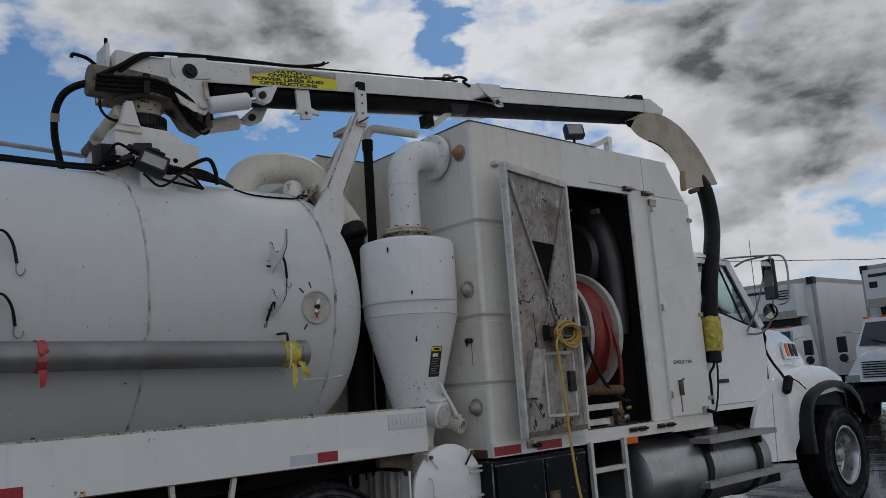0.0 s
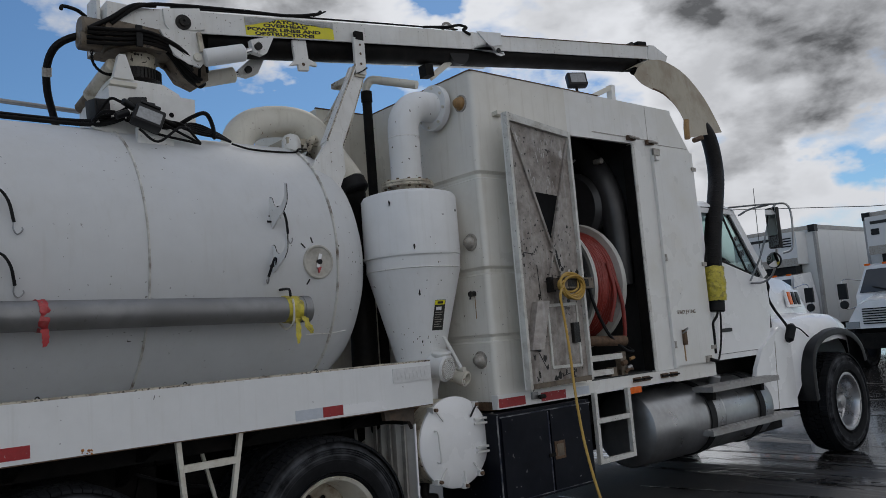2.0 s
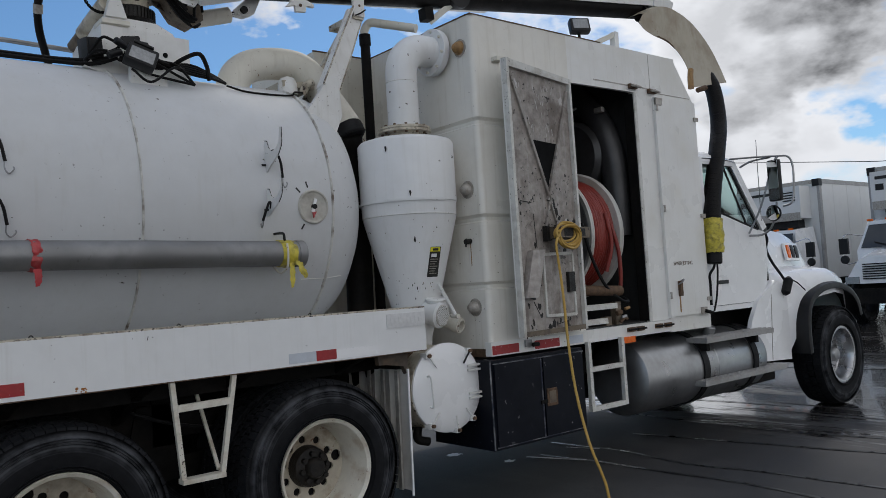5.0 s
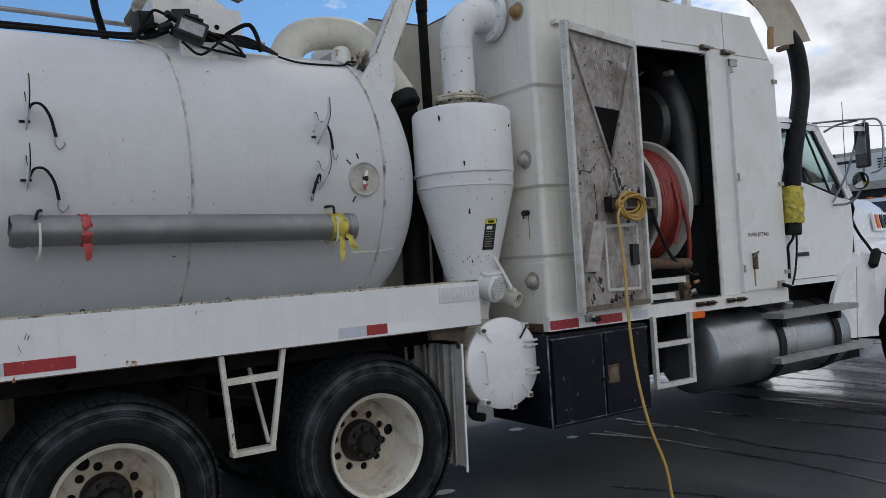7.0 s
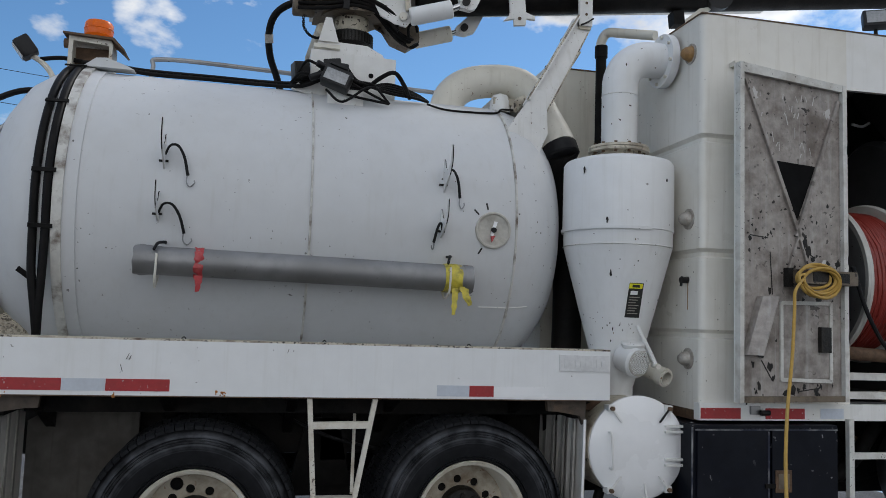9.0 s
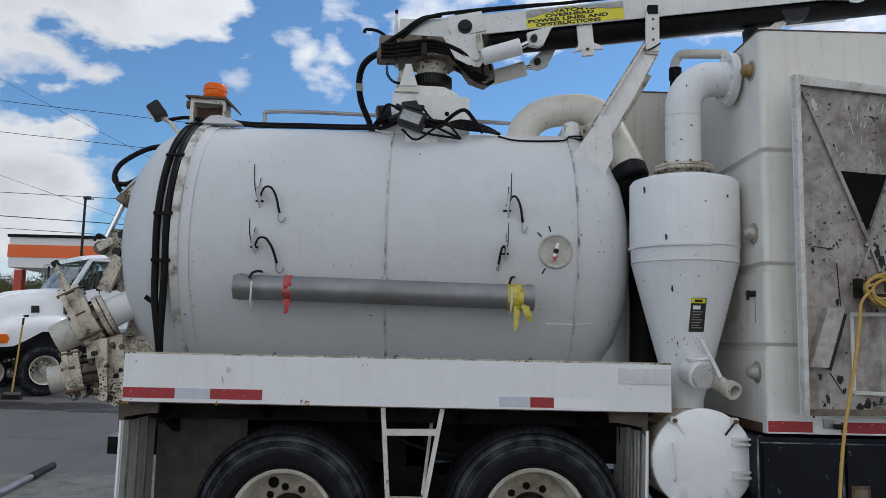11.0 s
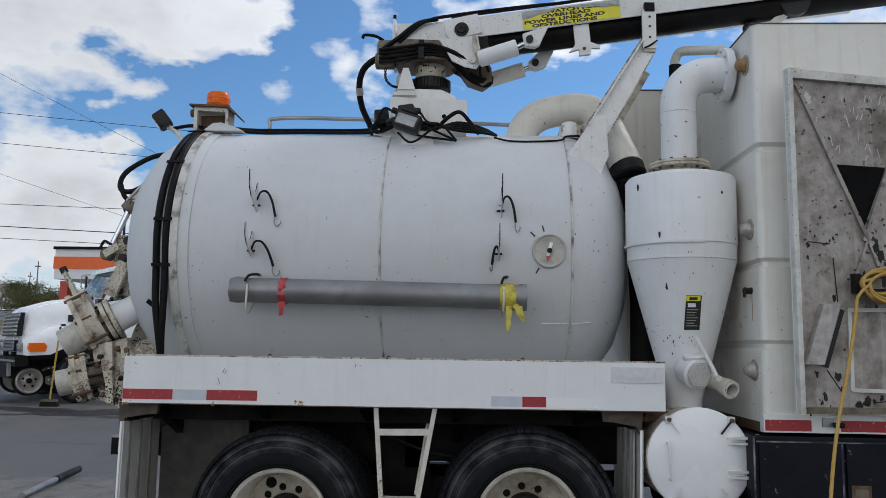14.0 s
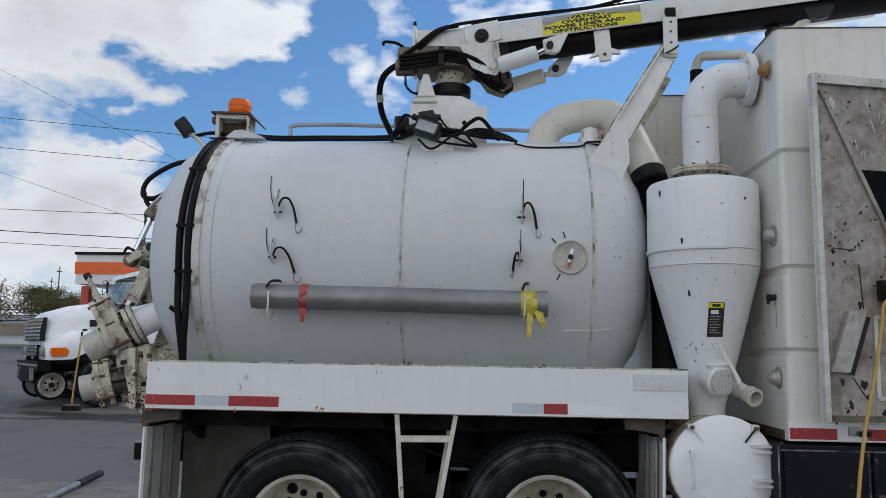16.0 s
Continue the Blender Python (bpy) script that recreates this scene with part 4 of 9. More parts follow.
def disc_with_holes(r, holes, y, thick, n=120):
    """A flat ring of metal with round holes through it. holes: (angle, distance, radius)."""
    bm = bmesh.new()
    rings_n = 26
    step_r = [0.098 + (r - 0.098) * i / rings_n for i in range(rings_n + 1)]
    pts = [[None] * n for _ in step_r]
    for i, rr in enumerate(step_r):
        for k in range(n):
            t = 2 * math.pi * k / n
            pts[i][k] = (rr * math.cos(t), rr * math.sin(t))
    inside = lambda p: any((p[0] - d * math.cos(a)) ** 2 + (p[1] - d * math.sin(a)) ** 2 < q * q for a, d, q in holes)
    vs = {}

    def v(i, k):
        if (i, k) not in vs:
            x, z = pts[i][k]
            for a, d, q in holes:
                hx, hz = d * math.cos(a), d * math.sin(a)
                dd = math.hypot(x - hx, z - hz)
                if q * 0.80 < dd < q * 1.22:
                    x, z = hx + (x - hx) / dd * q, hz + (z - hz) / dd * q
            vs[i, k] = bm.verts.new((x, y, z))
        return vs[i, k]

    for i in range(rings_n):
        for k in range(n):
            j = (k + 1) % n
            mid = ((pts[i][k][0] + pts[i + 1][j][0]) / 2, (pts[i][k][1] + pts[i + 1][j][1]) / 2)
            if inside(mid):
                continue
            bm.faces.new((v(i, k), v(i + 1, k), v(i + 1, j), v(i, j)))
    res = bmesh.ops.extrude_face_region(bm, geom=bm.faces[:])
    bmesh.ops.translate(bm, vec=(0, thick, 0), verts=[g for g in res["geom"] if isinstance(g, bmesh.types.BMVert)])
    return bm


TYRE = tyre_mesh(0.535, 0.28, 0.300)
HOLES = [(2 * math.pi * (i + 0.5) / 10, 0.163, 0.023) for i in range(10)] + [(math.pi * i, 0.211, 0.034) for i in range(2)]
DISC = finish(disc_with_holes(0.252, HOLES, 0.250, 0.014, 200), wheel_stained_shaded, "wheel_disc")
RIM = finish(lathe([(0.012, 0.283), (0.002, 0.296), (-0.004, 0.303), (0.002, 0.307), (0.016, 0.306), (0.022, 0.290), (0.06, 0.284), (0.12, 0.276), (0.18, 0.270), (0.24, 0.266), (0.278, 0.266),
                    (0.278, 0.250), (0.24, 0.252), (0.18, 0.257), (0.12, 0.264), (0.06, 0.272)], (0, 0, 0), (0, 1, 0), 72, closed=True), wheel_cream, "rim")


def piece(name, me, parent, m):
    o = new(name, me)
    o.parent = parent
    if parent.parent is None and parent.type == "EMPTY":
        o.matrix_parent_inverse = parent.matrix_basis.inverted()
    o.matrix_basis = m
    return o


HUB_NUT = finish(cyl((0, 0.138, 0), (0, 0.178, 0), 0.017, n=6), hub_grease, "hub_nut")


def dual_wheel(x, face_y, spin, side, axle=0.5):
    """Outer and inner tyre on one hub; side 1: the near side, -1: mirrored by a half turn."""
    m = pose(x, face_y, axle, 0, 0, 0 if side > 0 else 180) @ pose(0, 0, 0, 0, spin, 0)
    ty = piece("tyre", TYRE, truck, m)
    ty["label"] = "scuffed black drive tyre with block tread"
    piece("rim", RIM, ty, Matrix())
    piece("wheel_disc", DISC, ty, Matrix())
    piece("inner_tyre", TYRE, truck, m @ pose(0, 0.33, 0))
    hub = lathe([(0.251, 0.128), (0.215, 0.124), (0.180, 0.116), (0.168, 0.098), (0.160, 0.066), (0.130, 0.060), (0.118, 0.048), (0.116, 0.0)], (0, 0, 0), (0, 1, 0), 28)
    for k in range(8):
        piece("hub_nut", HUB_NUT, ty, pose(0, 0, 0, 0, 45 * k, 0) @ pose(0.086, 0, 0))
    h = piece("hub", finish(hub, hub_grease, "hub"), ty, Matrix())
    h["label"] = "greasy dark wheel hub"
    drum = lathe([(0.27, 0.10), (0.27, 0.235), (0.40, 0.235), (0.40, 0.0)], (0, 0, 0), (0, 1, 0), 32)
    piece("brake_drum", finish(drum, dark_steel, "brake_drum"), ty, Matrix())


dual_wheel(-0.005, 0.0, 62, 1, 0.472)
dual_wheel(1.452, 0.0, -8, 1, 0.505)
dual_wheel(-0.005, 2.30, 0, -1, 0.472)
dual_wheel(1.452, 2.30, 0, -1, 0.505)


# ribbed splash guards fore and aft of the duals
def splash_guard(x, lean, deep):
    pts = []
    n = 26
    for i in range(n + 1):
        u = i / n
        pts.append((0.045 + deep * u, 0.006 * math.sin(u * 4 * 2 * math.pi) - (0.022 if int(u * 24) % 6 == 5 else 0.0)))
    ring = lambda z, e: [(x + lean * (1.0 - z) + q, y, z) for y, q in pts] + [(x + lean * (1.0 - z) + 0.02, y, z) for y, q in pts[::-1]]
    g = part("splash_guard", loft([ring(z, 0) for z in (1.03, 0.8, 0.55, 0.25)]), guard_plastic, truck, "ribbed off-white plastic splash guard")
    # darker strips stand in for the shade in the grooves between ribs
    for y in (0.13, 0.29, 0.45):
        part("guard_groove", bar((x + 0.022, y, 1.02), (x + lean * 0.76 + 0.022, y, 0.25), 0.035, 0.012, up=(1, 0, 0)), guard_dark, g)
        part("guard_groove", bar((x - 0.022, y, 1.02), (x + lean * 0.76 - 0.022, y, 0.25), 0.035, 0.012, up=(1, 0, 0)), guard_dark, g)
    part("guard_edge", bar((x + 0.005, 0.038, 1.03), (x + lean * 0.78 + 0.005, 0.038, 0.22), 0.010, 0.012), white_clean, g)
    k = 1 if x < 1 else -1
    part("guard_bracket", prism([(x - 0.01 * k, 0.985), (x + 0.02 * k, 1.05), (x + 0.15 * k, 1.072), (x + 0.21 * k, 1.075), (x + 0.22 * k, 1.143), (x - 0.02 * k, 1.143)], "y", 0.05, 0.09), rusty_dark, g, bevel=0.004)
    part("guard_rail", box(min(x, x + 0.05 * k), max(x, x + 0.05 * k), 0.09, 0.05 + deep, 1.03, 1.09), dark_steel, g, bevel=0.006)


splash_guard(-0.975, -0.005, 0.56)
splash_guard(2.105, -0.02, 0.72)

# rear bumper box with chains of the hitch
bump = part("rear_bumper", box(-1.14, -1.0, 0.30, 1.64, 0.80, 0.905), dark_steel, truck, bevel=0.01)
part("bumper_top", box(-1.145, -0.995, 0.295, 1.645, 0.905, 0.915), alu_step, bump)
part("bumper_chain", tube([(-1.10, 0.50, 0.927), (-1.08, 0.60, 0.93), (-1.05, 0.70, 0.927), (-1.03, 0.80, 0.93)], 0.012, 6), galv, bump)


# ---- cyclone separator between tank and body ----
CX, CY = 2.447, 0.36
cyc = part("cyclone_separator", lathe([(2.605, 0.0), (2.603, 0.27), (2.585, 0.328), (2.565, 0.342), (2.15, 0.344), (2.145, 0.338), (2.06, 0.336), (2.04, 0.332),
                                       (1.60, 0.216), (1.30, 0.136), (1.20, 0.108), (1.10, 0.102), (1.10, 0.0)], (CX, CY, 0), (0, 0, 1), 64), white_tank, truck, "white cone-shaped cyclone separator")
part("seam_band", lathe([(2.14, 0.336), (2.14, 0.351), (2.158, 0.353), (2.158, 0.336)], (CX, CY, 0), (0, 0, 1), 48, start=20, sweep=170), white_tank, cyc)
part("seam_line", lathe([(2.048, 0.333), (2.052, 0.341), (2.058, 0.333)], (CX, CY, 0), (0, 0, 1), 64), white_worn, cyc)
part("cone_foot", lathe([(1.10, 0.102), (1.10, 0.118), (1.0, 0.118), (1.0, 0.0)], (CX, CY, 0), (0, 0, 1), 32), cream, cyc)
# rust breaking through the paint: a few gouges, a cluster low on the cone, specks
spots = random.Random(12)
marks = [(-125, 2.19, 0.009, 2.2), (-122, 1.88, 0.009, 2.4), (-150, 2.50, 0.008, 2.6), (-112, 1.96, 0.004, 1.0), (-92, 1.955, 0.005, 1.0), (-97, 2.08, 0.003, 2.0), (-60, 2.45, 0.006, 1.6)]
marks += [(spots.gauss(-118, 14), spots.gauss(1.54, 0.05), spots.uniform(0.002, 0.006), spots.uniform(0.8, 2.5)) for k in range(12)]
marks += [(spots.uniform(-165, -30), spots.uniform(1.45, 2.04), spots.uniform(0.0015, 0.0035), 1.2) for k in range(12)]
for a, z, size, tall in marks:
    r = 0.351 if z > 2.16 else 0.339 if z > 2.05 else 0.216 + (z - 1.60) * 0.268 if z > 1.60 else 0.136 + (z - 1.30) * 0.267
    d = Vector((math.cos(radians(a)), math.sin(radians(a)), 0))
    side = Vector((-d.y, d.x, 0))
    c = Vector((CX, CY, z)) + d * r
    slope = Vector((0, 0, 1)) + d * (0.268 if z < 2.05 else 0.0)
    ring = lambda o: [c + d * o + side * size * math.cos(t) * (0.7 + 0.3 * math.sin(3 * t + a)) + slope * size * tall * math.sin(t) for t in (2 * math.pi * k / 9 for k in range(9))]
    part("paint_gouge", loft([ring(-0.004), ring(0.0015)]), hub_grease if size > 0.003 else rusty, cyc)
# flange, riser and elbow into the body
fl = part("riser_flange", lathe([(2.605, 0.0), (2.605, 0.12), (2.655, 0.12), (2.655, 0.190), (2.672, 0.192), (2.673, 0.125), (2.676, 0.190), (2.692, 0.188), (2.694, 0.112)], (CX, CY, 0), (0, 0, 1), 48), cream_dirty, cyc, "rusty bolted flange", bevel=0.0)
for k in range(12):
    a = 2 * math.pi * k / 12
    part("flange_bolt", cyl((CX + 0.16 * math.cos(a), CY + 0.15 * math.sin(a), 2.643), (CX + 0.16 * math.cos(a), CY + 0.15 * math.sin(a), 2.708), 0.010, n=6), rusty, fl)
ex, rb = CX + 0.002, 0.20
arc = [(ex + rb - rb * math.cos(radians(a)), CY, 3.088 + rb * math.sin(radians(a))) for a in range(0, 91, 6)]
riser = part("riser_pipe", tube([(ex, CY, 2.66), (ex, CY, 2.9), (ex, CY, 3.06)] + arc + [(2.80, CY, 3.288)], 0.113, 36, per=1), white_tank, truck, "white elbow pipe from separator to body")
part("pipe_seam", lathe([(3.02, 0.112), (3.024, 0.1165), (3.03, 0.112)], (ex, CY, 0), (0, 0, 1), 36), white_worn, riser)
part("elbow_flange", lathe([(2.728, 0.113), (2.728, 0.172), (2.748, 0.174), (2.778, 0.172)], (0, CY, 3.288), (1, 0, 0), 44), white_tank, riser, bevel=0.0)
for k in range(8):
    a = 2 * math.pi * k / 8 + 0.2
    part("flange_bolt", cyl((2.714, CY + 0.149 * math.cos(a), 3.288 + 0.149 * math.sin(a)), (2.74, CY + 0.149 * math.cos(a), 3.288 + 0.149 * math.sin(a)), 0.011, n=6), cream, riser)
# warning label with lines of small print


def on_cone(dx, z, out=0.002):
    r = 0.216 + (z - 1.60) * (0.334 - 0.216) / 0.44
    x = CX + dx
    return Vector((x, CY - math.sqrt(max(1e-4, (r + out) ** 2 - dx * dx)), z))


def cone_patch(dx0, dx1, z0, z1, out, mat, name, parent, label=""):
    bm = bmesh.new()
    n = 5
    g = [[bm.verts.new(on_cone(dx0 + (dx1 - dx0) * i / n + (0.02 * (z - z0)), z, out)) for i in range(n + 1)] for z in (z0, z1)]
    for i in range(n):
        bm.faces.new((g[0][i], g[0][i + 1], g[1][i + 1], g[1][i]))
    return part(name, bm, mat, parent, label)


lb = cone_patch(-0.050, 0.043, 1.620, 1.825, 0.002, ink, "warning_label", cyc, "black warning label with yellow heading")
cone_patch(-0.046, 0.039, 1.792, 1.821, 0.0035, yellow_sign, "label_heading", lb)
cone_patch(-0.027, 0.021, 1.798, 1.814, 0.0045, ink, "label_bar", lb)
cone_patch(-0.034, 0.012, 1.755, 1.778, 0.0035, white_clean, "label_bar", lb)
for i in range(7):
    cone_patch(-0.038, 0.028 - 0.010 * (i % 3), 1.738 - i * 0.016, 1.743 - i * 0.016, 0.0035, cap_grey, "label_bar", lb)
# drain valve with lever, cage and stub
dv = part("drain_valve", cyl((CX - 0.02, 0.22, 1.385), (CX + 0.02, 0.085, 1.355), 0.085, 0.095, 28, edge=0.012), white_tank, truck, "white drain valve with honeycomb outlet and lever")
part("valve_neck", cyl((CX + 0.01, 0.14, 1.42), (CX + 0.005, 0.13, 1.475), 0.062, 0.072, 20, edge=0.008), white_worn, dv)
cage = bmesh.new()
cc, cn = Vector((CX + 0.021, 0.083, 1.355)), Vector((0.28, -0.95, -0.15)).normalized()
cu_, cw_ = frame_of(cn)[1:]
for i in range(-3, 4):
    for j in range(-3, 4):
        q = cu_ * (i + 0.5 * (j % 2)) * 0.022 + cw_ * j * 0.019
        if q.length < 0.072:
            lathe([(0.0, 0.0068), (0.009, 0.0068), (0.009, 0.0105), (0.0, 0.0105)], cc + q, cn, 6, cage, closed=True)
part("outlet_cage", cage, white_worn, dv, smooth=False)
part("valve_mouth", cyl(cc - cn * 0.002, cc + cn * 0.002, 0.08), gauge_dull, dv)
part("lever", tube([(CX + 0.115, 0.06, 1.345), (CX + 0.085, 0.075, 1.42), (CX + 0.03, 0.09, 1.53), (CX + 0.012, 0.10, 1.575)], 0.013, 8), white_worn, dv)
part("lever_pivot", cyl((CX + 0.118, 0.03, 1.338), (CX + 0.118, 0.10, 1.345), 0.017, n=12), cream, dv)
part("stub_pipe", tube([(CX + 0.13, 0.33, 1.33), (CX + 0.20, 0.20, 1.285), (CX + 0.225, 0.13, 1.265)], 0.047, 24, wall=0.009), cream, dv, "open threaded stub pipe")
part("stub_collar", lathe([(-0.03, 0.046), (-0.03, 0.056), (0.02, 0.056), (0.02, 0.046)], (CX + 0.215, 0.155, 1.272), (0.33, -0.93, -0.25), 24), cream, dv)

# round lidded filter pot under it
px, pz = 2.445, 0.868
pot = part("filter_pot", cyl((px - 0.02, 0.75, pz), (px - 0.02, 0.06, pz), 0.285, n=48), cream_dirty, truck, "round white clean-out pot with clamped lid")
lid = part("pot_lid", lathe([(0.03, 0.0), (0.024, 0.20), (0.012, 0.285), (0.0, 0.300), (-0.022, 0.300), (-0.03, 0.29)], (px, 0.045, pz), (0, -1, 0), 64), white_clean, pot)
for a in (128, 52, -128, -52, -82):
    d = Vector((math.cos(radians(a)), 0, math.sin(radians(a))))
    c = Vector((px, 0.020, pz)) + d * 0.292
    part("clamp", bar(c - d * 0.10 + Vector((0, -0.012, 0)), c + Vector((0, -0.012, 0)), 0.008, 0.010), white_worn if a != 52 else black_plastic, lid)
    part("clamp_lug", box(c.x - 0.02, c.x + 0.02, 0.010, 0.075, c.z - 0.018, c.z + 0.018), white_worn, lid, bevel=0.004)
    part("clamp_nut", cyl(c + d * 0.0 + Vector((0, -0.03, 0)), c + Vector((0, 0.01, 0)), 0.013, n=6), rusty, lid)
for dz in (0.115, -0.075):
    for o in (0.016, -0.016):
        part("hinge_strap", box(px + 0.155, px + 0.345, 0.003, 0.025, pz + dz + o - 0.008, pz + dz + o + 0.006), white_worn, lid, bevel=0.002)
    part("hinge_pin", cyl((px + 0.325, 0.014, pz + dz - 0.04), (px + 0.325, 0.014, pz + dz + 0.04), 0.011, n=10), galv, lid)
part("lid_handle", tube([(px - 0.19, 0.03, pz + 0.095), (px - 0.19, -0.013, pz + 0.09), (px - 0.185, -0.017, pz), (px - 0.18, -0.013, pz - 0.10), (px - 0.18, 0.03, pz - 0.105)], 0.007, 8), white_worn, lid)
part("pot_bracket", box(px - 0.30, px - 0.12, 0.2, 0.6, pz + 0.2, 1.13), rusty, pot)
part("pot_drain", tube([(px - 0.16, 0.2, pz - 0.26), (px - 0.18, 0.18, pz - 0.33), (px - 0.10, 0.17, pz - 0.36)], 0.03, 12), dark_steel, pot)

# ---- equipment body ----
BX0, BX1, BY1, BZ0, BZ1 = 2.805, 5.56, 2.36, 1.05, 3.478
body = part("equipment_body", box(BX0 + 0.02, 5.52, 0.04, BY1 - 0.02, BZ0 + 0.02, BZ0 + 0.06), grey_liner, truck, "tall white sheet-metal equipment body")


def swaged(grooves, z0, z1):
    """Height steps of a pressed wall: (z, inward offset)."""
    out = [(z0, 0.0)]
    for g in sorted(grooves):
        out += [(g - 0.032, 0.0), (g - 0.020, 0.022), (g + 0.004, 0.022), (g + 0.026, 0.0)]
    return out + [(z1, 0.0)]


GROOVES = (1.538, 2.020, 2.715)
steps = swaged(GROOVES, 1.09, BZ1)
rc = 0.04


def corner_ring(z, o, x_end, y_end, t=0.0):
    q = o + t
    r = max(0.012, rc - t)
    cx_, cy_ = BX0 + q + r, SIDE + q + r
    pts = [(x_end, SIDE + q, z)]
    pts += [(cx_ - r * math.sin(radians(a)), cy_ - r * math.cos(radians(a)), z) for a in range(0, 91, 15)]
    return pts + [(BX0 + q, y_end, z)]


X_DOOR = 3.818
skin = bmesh.new()
outer = [[skin.verts.new(p) for p in corner_ring(z, o, X_DOOR, BY1)] for z, o in steps]
inner = [[skin.verts.new(p) for p in corner_ring(z, o, X_DOOR, BY1, 0.03)] for z, o in steps]
for grid, flip in ((outer, False), (inner, True)):
    for a, b in zip(grid, grid[1:]):
        for k in range(len(a) - 1):
            f = (a[k], a[k + 1], b[k + 1], b[k])
            skin.faces.new(f[::-1] if flip else f)
for k in (0, -1):
    for i in range(len(outer) - 1):
        skin.faces.new((outer[i][k], outer[i + 1][k], inner[i + 1][k], inner[i][k]))
part("pressed_corner", skin, rear_white, body, "pressed wall with horizontal swages")
# side above the opening, post and closed door bay
wall_t = [(3.818, 3.099), (4.658, 3.109), (4.658, 1.140), (4.935, 1.140), (4.935, 1.027), (5.560, 1.027), (5.540, 3.092), (5.284, 3.445), (5.284, BZ1), (3.818, BZ1)]
part("side_wall", prism(wall_t, "y", SIDE, SIDE + 0.03), box_white, body, bevel=0.003)
part("front_wall", box(5.488, 5.535, SIDE + 0.03, BY1, 1.047, 3.066), box_white, body)
part("roof_slope", prism([(5.284, 3.440), (5.284, BZ1 - 0.001), (5.555, 3.097), (5.535, 3.066)], "y", SIDE + 0.03, BY1), box_white, body)
part("roof", box(BX0 + 0.03, 5.284, SIDE + 0.03, BY1, BZ1 - 0.03, BZ1 - 0.002), box_white, body)
part("roof_edge", box(BX0 - 0.004, 4.25, SIDE - 0.004, SIDE + 0.035, BZ1, BZ1 + 0.008), rusty, body)
part("rear_foot", box(BX0 + 0.004, BX0 + 0.05, SIDE + 0.06, 1.25, 1.03, 1.115), rusty, body, bevel=0.004)
part("rear_roof_edge", box(BX0 - 0.004, BX0 + 0.03, SIDE + 0.035, 1.25, BZ1, BZ1 + 0.010), rusty, body)
part("far_wall", box(BX0 + 0.03, 5.488, BY1 - 0.03, BY1, 1.047, BZ1 - 0.03), box_white, body)
# the far half of the body reaches further back
part("rear_extension", box(2.27, BX0 + 0.02, 1.25, BY1 - 0.03, 1.20, BZ1 - 0.004), cream, body, bevel=0.012)
part("extension_edge", box(2.265, BX0, 1.244, 1.262, BZ1 - 0.004, BZ1 + 0.006), rusty, body)
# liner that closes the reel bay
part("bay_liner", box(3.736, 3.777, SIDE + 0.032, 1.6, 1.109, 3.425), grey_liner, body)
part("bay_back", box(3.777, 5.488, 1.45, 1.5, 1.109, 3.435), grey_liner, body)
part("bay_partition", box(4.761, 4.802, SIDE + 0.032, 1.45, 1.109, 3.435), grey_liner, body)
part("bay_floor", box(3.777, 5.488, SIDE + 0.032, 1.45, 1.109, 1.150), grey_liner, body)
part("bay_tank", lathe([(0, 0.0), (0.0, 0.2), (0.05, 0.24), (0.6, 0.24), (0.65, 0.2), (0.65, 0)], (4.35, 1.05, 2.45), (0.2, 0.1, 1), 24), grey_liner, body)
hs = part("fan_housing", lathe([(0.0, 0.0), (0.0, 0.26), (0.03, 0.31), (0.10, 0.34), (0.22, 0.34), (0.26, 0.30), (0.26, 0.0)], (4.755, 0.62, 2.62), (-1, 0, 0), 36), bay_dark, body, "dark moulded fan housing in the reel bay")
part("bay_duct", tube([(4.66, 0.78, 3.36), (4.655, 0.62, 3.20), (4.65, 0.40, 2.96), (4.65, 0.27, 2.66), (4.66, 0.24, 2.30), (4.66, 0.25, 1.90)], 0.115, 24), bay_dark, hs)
part("duct_clip", box(4.50, 4.545, 0.22, 0.30, 2.98, 3.02), cap_grey, hs, bevel=0.006)
part("bay_lamp_rod", tube([(4.12, 0.3, 2.98), (4.2, 0.3, 2.97), (4.26, 0.3, 3.0)], 0.01, 6), galv, body)
# sill below the opening
sill = part("body_sill", box(BX0 - 0.012, 4.940, SIDE - 0.012, SIDE + 0.05, 1.039, 1.138), box_white, body, bevel=0.004)
for x0, x1 in ((2.80, 3.06), (3.225, 3.49)):
    part("red_tape", box(x0, x1, SIDE - 0.0145, SIDE - 0.0105, 1.049, 1.111), red_tape, sill)
part("white_tape", box(3.60, 3.76, SIDE - 0.0145, SIDE - 0.0105, 1.052, 1.112), white_tape, sill)
part("hold_back", box(3.12, 3.18, SIDE - 0.03, SIDE - 0.012, 1.075, 1.125), galv, sill, bevel=0.004)
part("hold_back_pin", cyl((3.17, SIDE - 0.05, 1.088), (3.225, SIDE - 0.05, 1.088), 0.016, n=10), hub_grease, sill)
for x in (4.310, 4.433, 4.689, 4.822):
    part("sill_latch", box(x, x + 0.085, SIDE - 0.035, SIDE - 0.012, 1.080, 1.117), rusty, sill, bevel=0.004)
    part("latch_rod", cyl((x - 0.01, SIDE - 0.04, 1.099), (x + 0.10, SIDE - 0.04, 1.099), 0.008, n=8), dark_steel, sill)
# door post, closed door
part("post_trim", box(4.643, 4.679, SIDE - 0.006, SIDE + 0.05, 1.140, 3.107), door_frame_m, body, bevel=0.002)
part("post_shadow_gap", box(4.636, 4.643, SIDE + 0.004, SIDE + 0.10, 1.150, 3.097), dark_steel, body)
